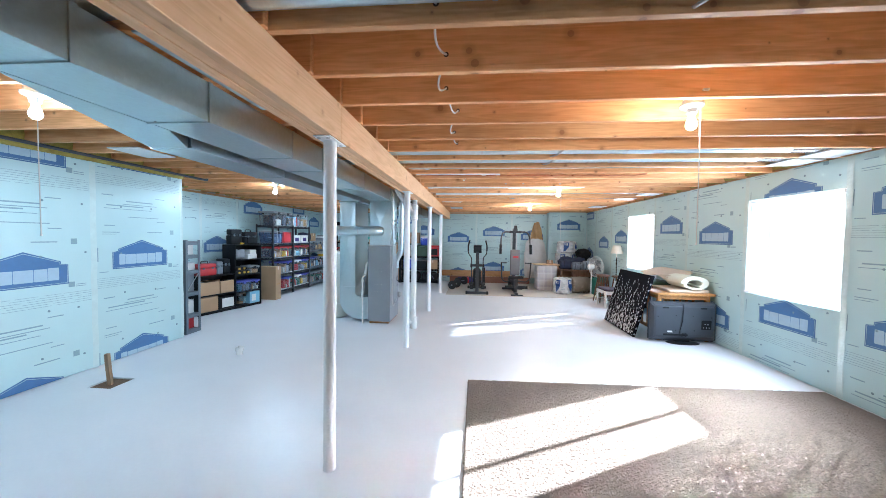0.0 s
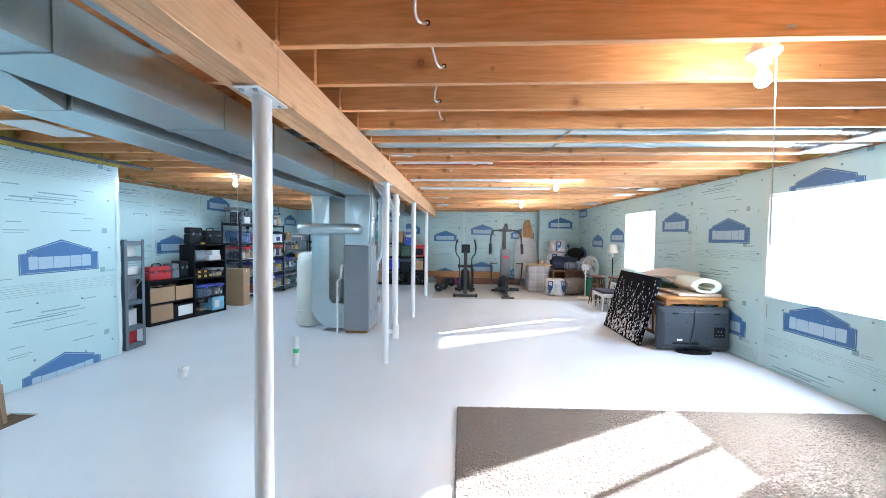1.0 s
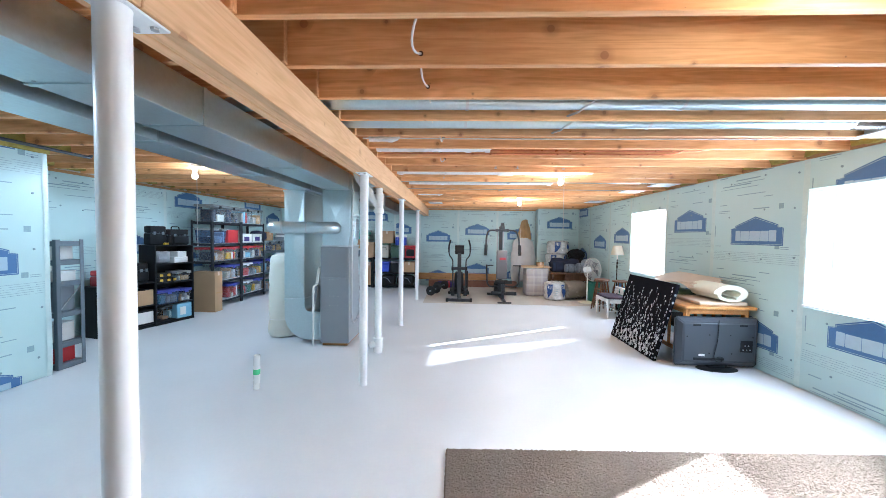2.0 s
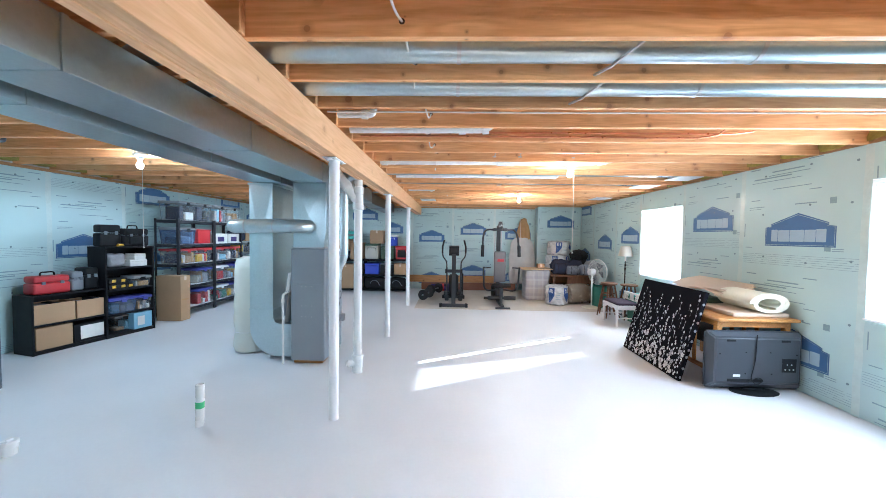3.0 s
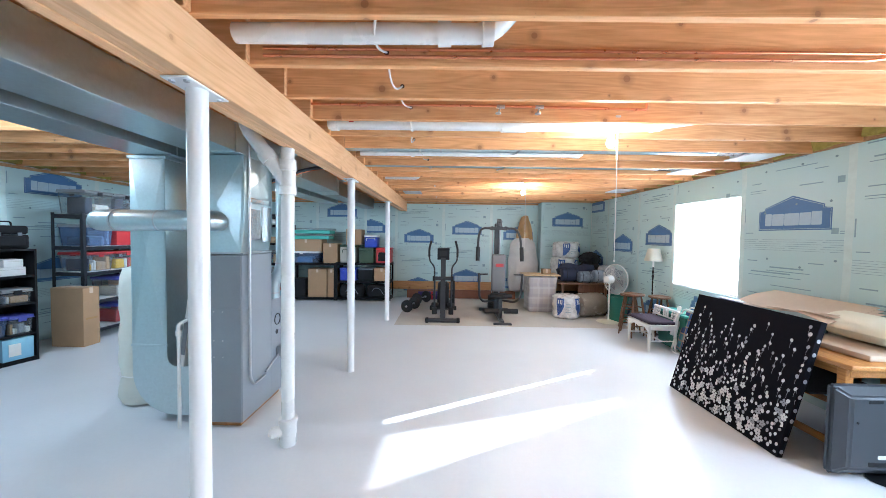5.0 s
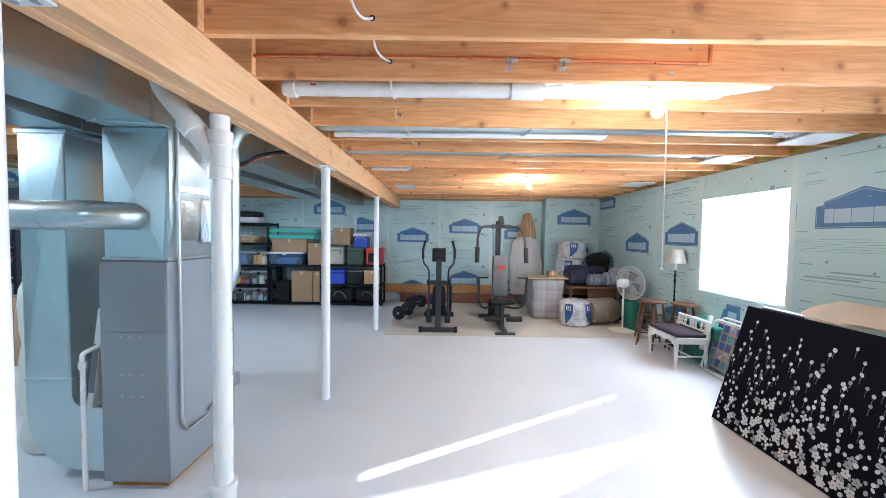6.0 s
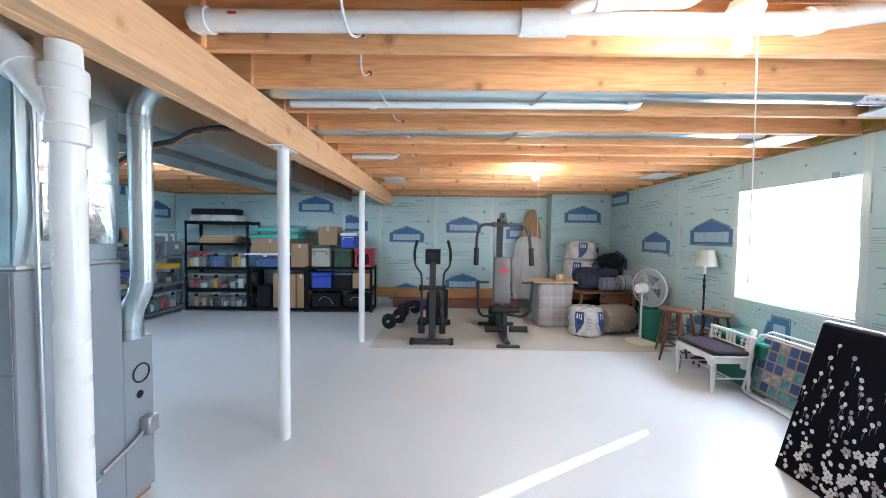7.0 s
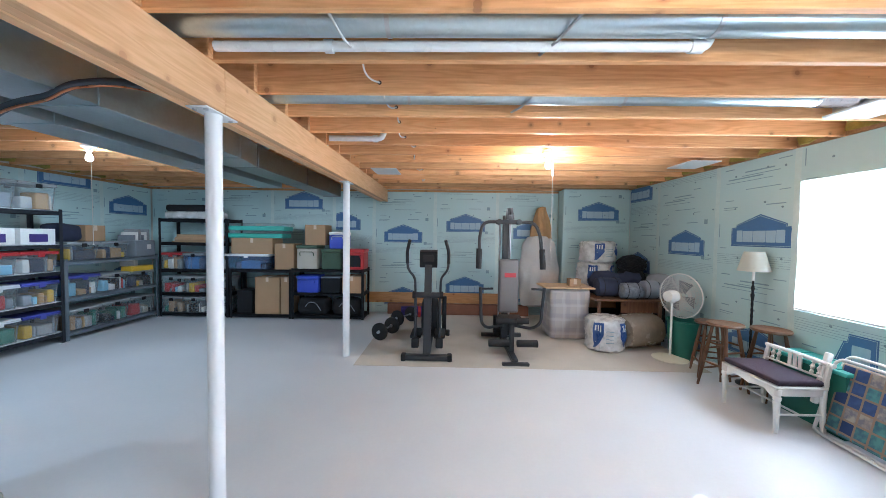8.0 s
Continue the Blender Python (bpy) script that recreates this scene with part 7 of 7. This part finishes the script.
# ---- canvas picture leaning on the desk ----
A0 = Matrix.Translation((3.06, 6.86, 0.004)) @ pose(0, 0, 0, 0, 15.5, 0)
art = thing("canvas_picture", A0, "black canvas with white blossom print leaning on the desk", "picture")
AW, AH = 0.60, 1.02
part("stretcher_frame", box(B(), 0.0, 0.045, -AW, AW, 0, AH, 0.003), M["canvas"], art)
ra = random.Random(8)
pale, dim, stems = B(), B(), B()


def petal(bm, cu, cv, r, s, tilt, lift):
    """One oval petal printed on the canvas face."""
    if abs(cu) > AW - 0.02 or not 0.02 < cv < AH - 0.02:
        return
    bm.faces.new([bm.verts.new((-lift, cu + r * math.cos(b) * math.cos(tilt) - r * s * math.sin(b) * math.sin(tilt), cv + r * math.cos(b) * math.sin(tilt) + r * s * math.sin(b) * math.cos(tilt))) for b in (2 * math.pi * q / 10 for q in range(10))])


# hanging branches: full flowers low down, single petals and buds towards the top
for k in range(13):
    u0, reach = -AW + 0.05 + (2 * AW - 0.1) * k / 12 + ra.uniform(-0.025, 0.025), ra.uniform(0.68, 0.98)
    v = 0.03
    while v < reach:
        u = u0 + 0.018 * math.sin(v * 9 + k) + ra.uniform(-1, 1) * 0.045
        bm, lift = (pale, 0.0032) if ra.random() < 0.68 else (dim, 0.0022)
        lift += ra.random() * 0.0006
        if v < 0.40 and ra.random() < 0.42 - 0.6 * v:
            a0, n = ra.uniform(0, 6.28), ra.choice((4, 5, 5))
            for q in range(n):
                a = a0 + 2 * math.pi * q / n
                petal(bm, u + 0.0155 * math.cos(a), v + 0.0155 * math.sin(a), 0.0125, ra.uniform(0.7, 0.9), a, lift + 0.0001 * q)
        else:
            petal(bm, u, v, ra.uniform(0.012, 0.0165), ra.uniform(0.65, 0.9), ra.uniform(0.9, 2.2), lift)
            if v > 0.4:
                tube(stems, [(-0.0012, u, v - 0.012), (-0.0012, u + 0.004, v - 0.035), (-0.0012, u + 0.002, v - 0.06)], 0.0007, 4)
        v += (0.017 + 0.075 * v ** 1.6) * ra.uniform(0.5, 1.5)
part("grey_blossom", dim, M["petal_grey"], art)
part("white_blossom", pale, M["petal"], art)
tagged(part("stem_print", stems, M["petal_grey"], art), "thin grey printed stems", kind="stuff")
bm = B()
for k in range(9):
    z = 0.06 + 0.1 * k + ra.uniform(-.02, .02)
    bm.faces.new([bm.verts.new((0.022 + 0.014 * math.cos(q), -AW - 0.0015, z + 0.016 * math.sin(q))) for q in (2 * math.pi * i / 10 for i in range(10))])
part("edge_blossom", bm, M["petal_grey"], art)

# ---- desk, rolled foam, television ----
d = thing("oak_desk", (3.76, 6.86, 0), "honey oak desk beside the wall", "desk")
part("desktop", box(B(), -0.43, 0.40, -0.80, 0.56, 0.71, 0.745, 0.008, 2), M["oak"], d)
part("front_apron", box(B(), -0.36, 0.36, -0.73, -0.71, 0.64, 0.709, 0.003), M["oak"], d)
part("back_apron", box(B(), -0.36, 0.36, 0.48, 0.50, 0.64, 0.709, 0.003), M["oak"], d)
for x in (-0.36, 0.34):
    for y in (-0.70, 0.48):
        part("leg", box(B(), x - 0.028, x + 0.028, y - 0.028, y + 0.028, 0, 0.709, 0.004), M["oak"], d)
    part("side_apron", box(B(), x - 0.012, x + 0.012, -0.669, 0.449, 0.64, 0.709, 0.003), M["oak"], d)
    part("shelf_rail", box(B(), x - 0.012, x + 0.012, -0.669, 0.449, 0.12, 0.17, 0.003), M["oak"], d)
    for k in range(5):
        part("slat", box(B(), x - 0.008, x + 0.008, -0.36 + 0.18 * k - 0.025, -0.36 + 0.18 * k + 0.025, 0.171, 0.639, 0.002), M["oak"], d)
part("inner_shelf", box(B(), -0.33, 0.31, -0.45, 0.45, 0.40, 0.42, 0.003), M["cloth_dark"], d)
t = thing("desk_clutter", (3.62, 7.0, 0.746), "dark folded cloth and boards on the desk", "cloth")
part("folded_cloth", pillow_box(B(), -0.24, 0.26, -0.30, 0.30, 0.031, 0.10, 0.025, 0.006, 6, 2), M["green"], t)
part("under_board", box(B(), -0.26, 0.28, -0.36, 0.32, 0, 0.03, 0.003), M["walnut"], t)
# foam slab rolled up: a spiral drawn out along y
bm = B()
inner, outer = [], []
for i in range(41):
    a = radians(-60 + i * 15)
    r = 0.055 + 0.045 * i / 40
    inner.append(((r) * math.cos(a) * 1.75, r * math.sin(a) * 0.85))
    outer.append(((r + 0.034) * math.cos(a) * 1.6, (r + 0.034) * math.sin(a) * 0.85))
outer.append((outer[-1][0] + 0.10, outer[-1][1] - 0.005))
inner.append((inner[-1][0] + 0.12, inner[-1][1] - 0.005))
y0, y1 = -0.38, 0.12
rows = [[bm.verts.new((x, y, z)) for x, z in prof] for prof in (inner, outer) for y in (y0, y1)]
i0, i1, o0, o1 = rows
for k in range(len(inner) - 1):
    bm.faces.new((i0[k], i1[k], i1[k + 1], i0[k + 1]))
    bm.faces.new((o0[k], o0[k + 1], o1[k + 1], o1[k]))
    bm.faces.new((i0[k], i0[k + 1], o0[k + 1], o0[k]))
    bm.faces.new((i1[k], o1[k], o1[k + 1], i1[k + 1]))
bm.faces.new((i0[0], o0[0], o1[0], i1[0]))
bm.faces.new((i0[-1], i1[-1], o1[-1], o0[-1]))
t = thing("foam_roll", pose(3.90, 6.50, 0.746 + 0.147), "cream foam slab rolled up on the desk", "foam roll")
part("foam_slab", bm, M["foam_cream"], t)
part("flat_slab", box(B(), -0.36, 0.22, -0.36, 0.42, -0.147, -0.105, 0.012, 2), M["kraft_pale"], t, "flat tan-backed slab under the roll")
t = thing("kraft_sheets", (3.88, 6.94, 0.789), "large sheets of kraft paper draped over the desk", "paper")
for k in range(3):
    bm = B()
    n = 14
    g = [[bm.verts.new((-0.20 + 0.40 * i / n, -0.45 + 0.03 * k + 0.80 * j / n, 0.125 + 0.018 * k + 0.085 * (i / n) ** 1.2 + 0.035 * math.sin(i / n * 3 + j / n * 4 + k) * (1 - i / n) + 0.02 * (j / n))) for j in range(n + 1)] for i in range(n + 1)]
    for i in range(n):
        for j in range(n):
            bm.faces.new((g[i][j], g[i + 1][j], g[i + 1][j + 1], g[i][j + 1]))
    bmesh.ops.rotate(bm, verts=bm.verts[:], cent=(0, 0, 0), matrix=Euler((0, 0, radians((-5, 2, 6)[k]))).to_matrix())
    bmesh.ops.solidify(bm, geom=bm.faces[:], thickness=0.004)
    part("sheet", bm, M["kraft_pale"], t)

tv = thing("television", (3.69, 6.03, 0), "flat television standing on the floor with its back turned out", "television")
bm = B()
prism(bm, [(-0.485, 0.0), (0.485, 0.0), (0.485, 0.595), (-0.485, 0.595)], pose(0, 0.075, 0.026, 90, 0, 0), 0.055)
bmesh.ops.bevel(bm, geom=bm.edges[:], offset=0.02, segments=3, affect="EDGES")
part("screen_shell", bm, M["tv"], tv)
bm = B()
va = [bm.verts.new((x, 0.021, z)) for x, z in ((-0.475, 0.04), (0.475, 0.04), (0.475, 0.61), (-0.475, 0.61))]
vb = [bm.verts.new((x, -0.032, z)) for x, z in ((-0.42, 0.10), (0.42, 0.10), (0.42, 0.565), (-0.42, 0.565))]
bm.faces.new(vb)
for i in range(4):
    bm.faces.new((va[i], va[(i + 1) % 4], vb[(i + 1) % 4], vb[i]))
bmesh.ops.bevel(bm, geom=[e for e in bm.edges if not e.is_boundary], offset=0.014, segments=3, affect="EDGES")
part("back_bulge", bm, M["tv"], tv)
part("screen", box(B(), -0.455, 0.455, 0.0755, 0.079, 0.06, 0.605), M["black"], tv)
# flat black pieces give the shade of hand recesses and screw holes
for x in (-0.27, 0.27):
    part("hand_recess", box(B(), x - 0.045, x + 0.045, -0.0345, -0.031, 0.525, 0.548, 0.002), M["black"], tv)
for x, z in ((-0.12, 0.42), (0.12, 0.42), (-0.12, 0.20), (0.14, 0.2), (-0.38, 0.4), (0.38, 0.4)):
    part("screw_hole", lathe(B(), [(0.008, 0), (0.008, 0.003)], 10, (x, -0.0325, z), pose(0, 0, 0, 90, 0, 0)), M["black"], tv)
panel = part("connector_panel", box(B(), 0.24, 0.38, -0.0345, -0.031, 0.22, 0.36, 0.003), M["black"], tv)
for k in range(5):
    part("socket", lathe(B(), [(0.007, 0), (0.007, 0.004)], 10, (0.27 + 0.02 * k, -0.0345, 0.25 + 0.05 * (k % 2)), pose(0, 0, 0, 90, 0, 0)), M["steel"], panel)
part("vent_strip", box(B(), -0.3, 0.05, -0.0345, -0.031, 0.115, 0.145, 0.002), M["black"], tv)
part("rating_label", box(B(), -0.24, -0.17, -0.0348, -0.031, 0.165, 0.19), M["paper"], tv, "small white label")
part("power_cord", tube(B(), bend([(-0.02, -0.036, 0.60), (-0.03, -0.042, 0.35), (-0.08, -0.05, 0.15), (-0.02, -0.055, 0.09), (0.05, -0.05, 0.14), (0.0, -0.045, 0.17), (-0.1, -0.05, 0.12)], 0.05), 0.0045, 8), M["black"], tv)
part("stand_neck", box(B(), -0.1, 0.1, -0.0, 0.06, 0.012, 0.035, 0.008), M["black"], tv)
bm = lathe(B(), [(0.2, 0.0), (0.235, 0.003), (0.235, 0.009), (0.18, 0.016)], 36)
for v in bm.verts:
    v.co.y *= 0.52
part("stand_foot", bm, M["black"], tv)
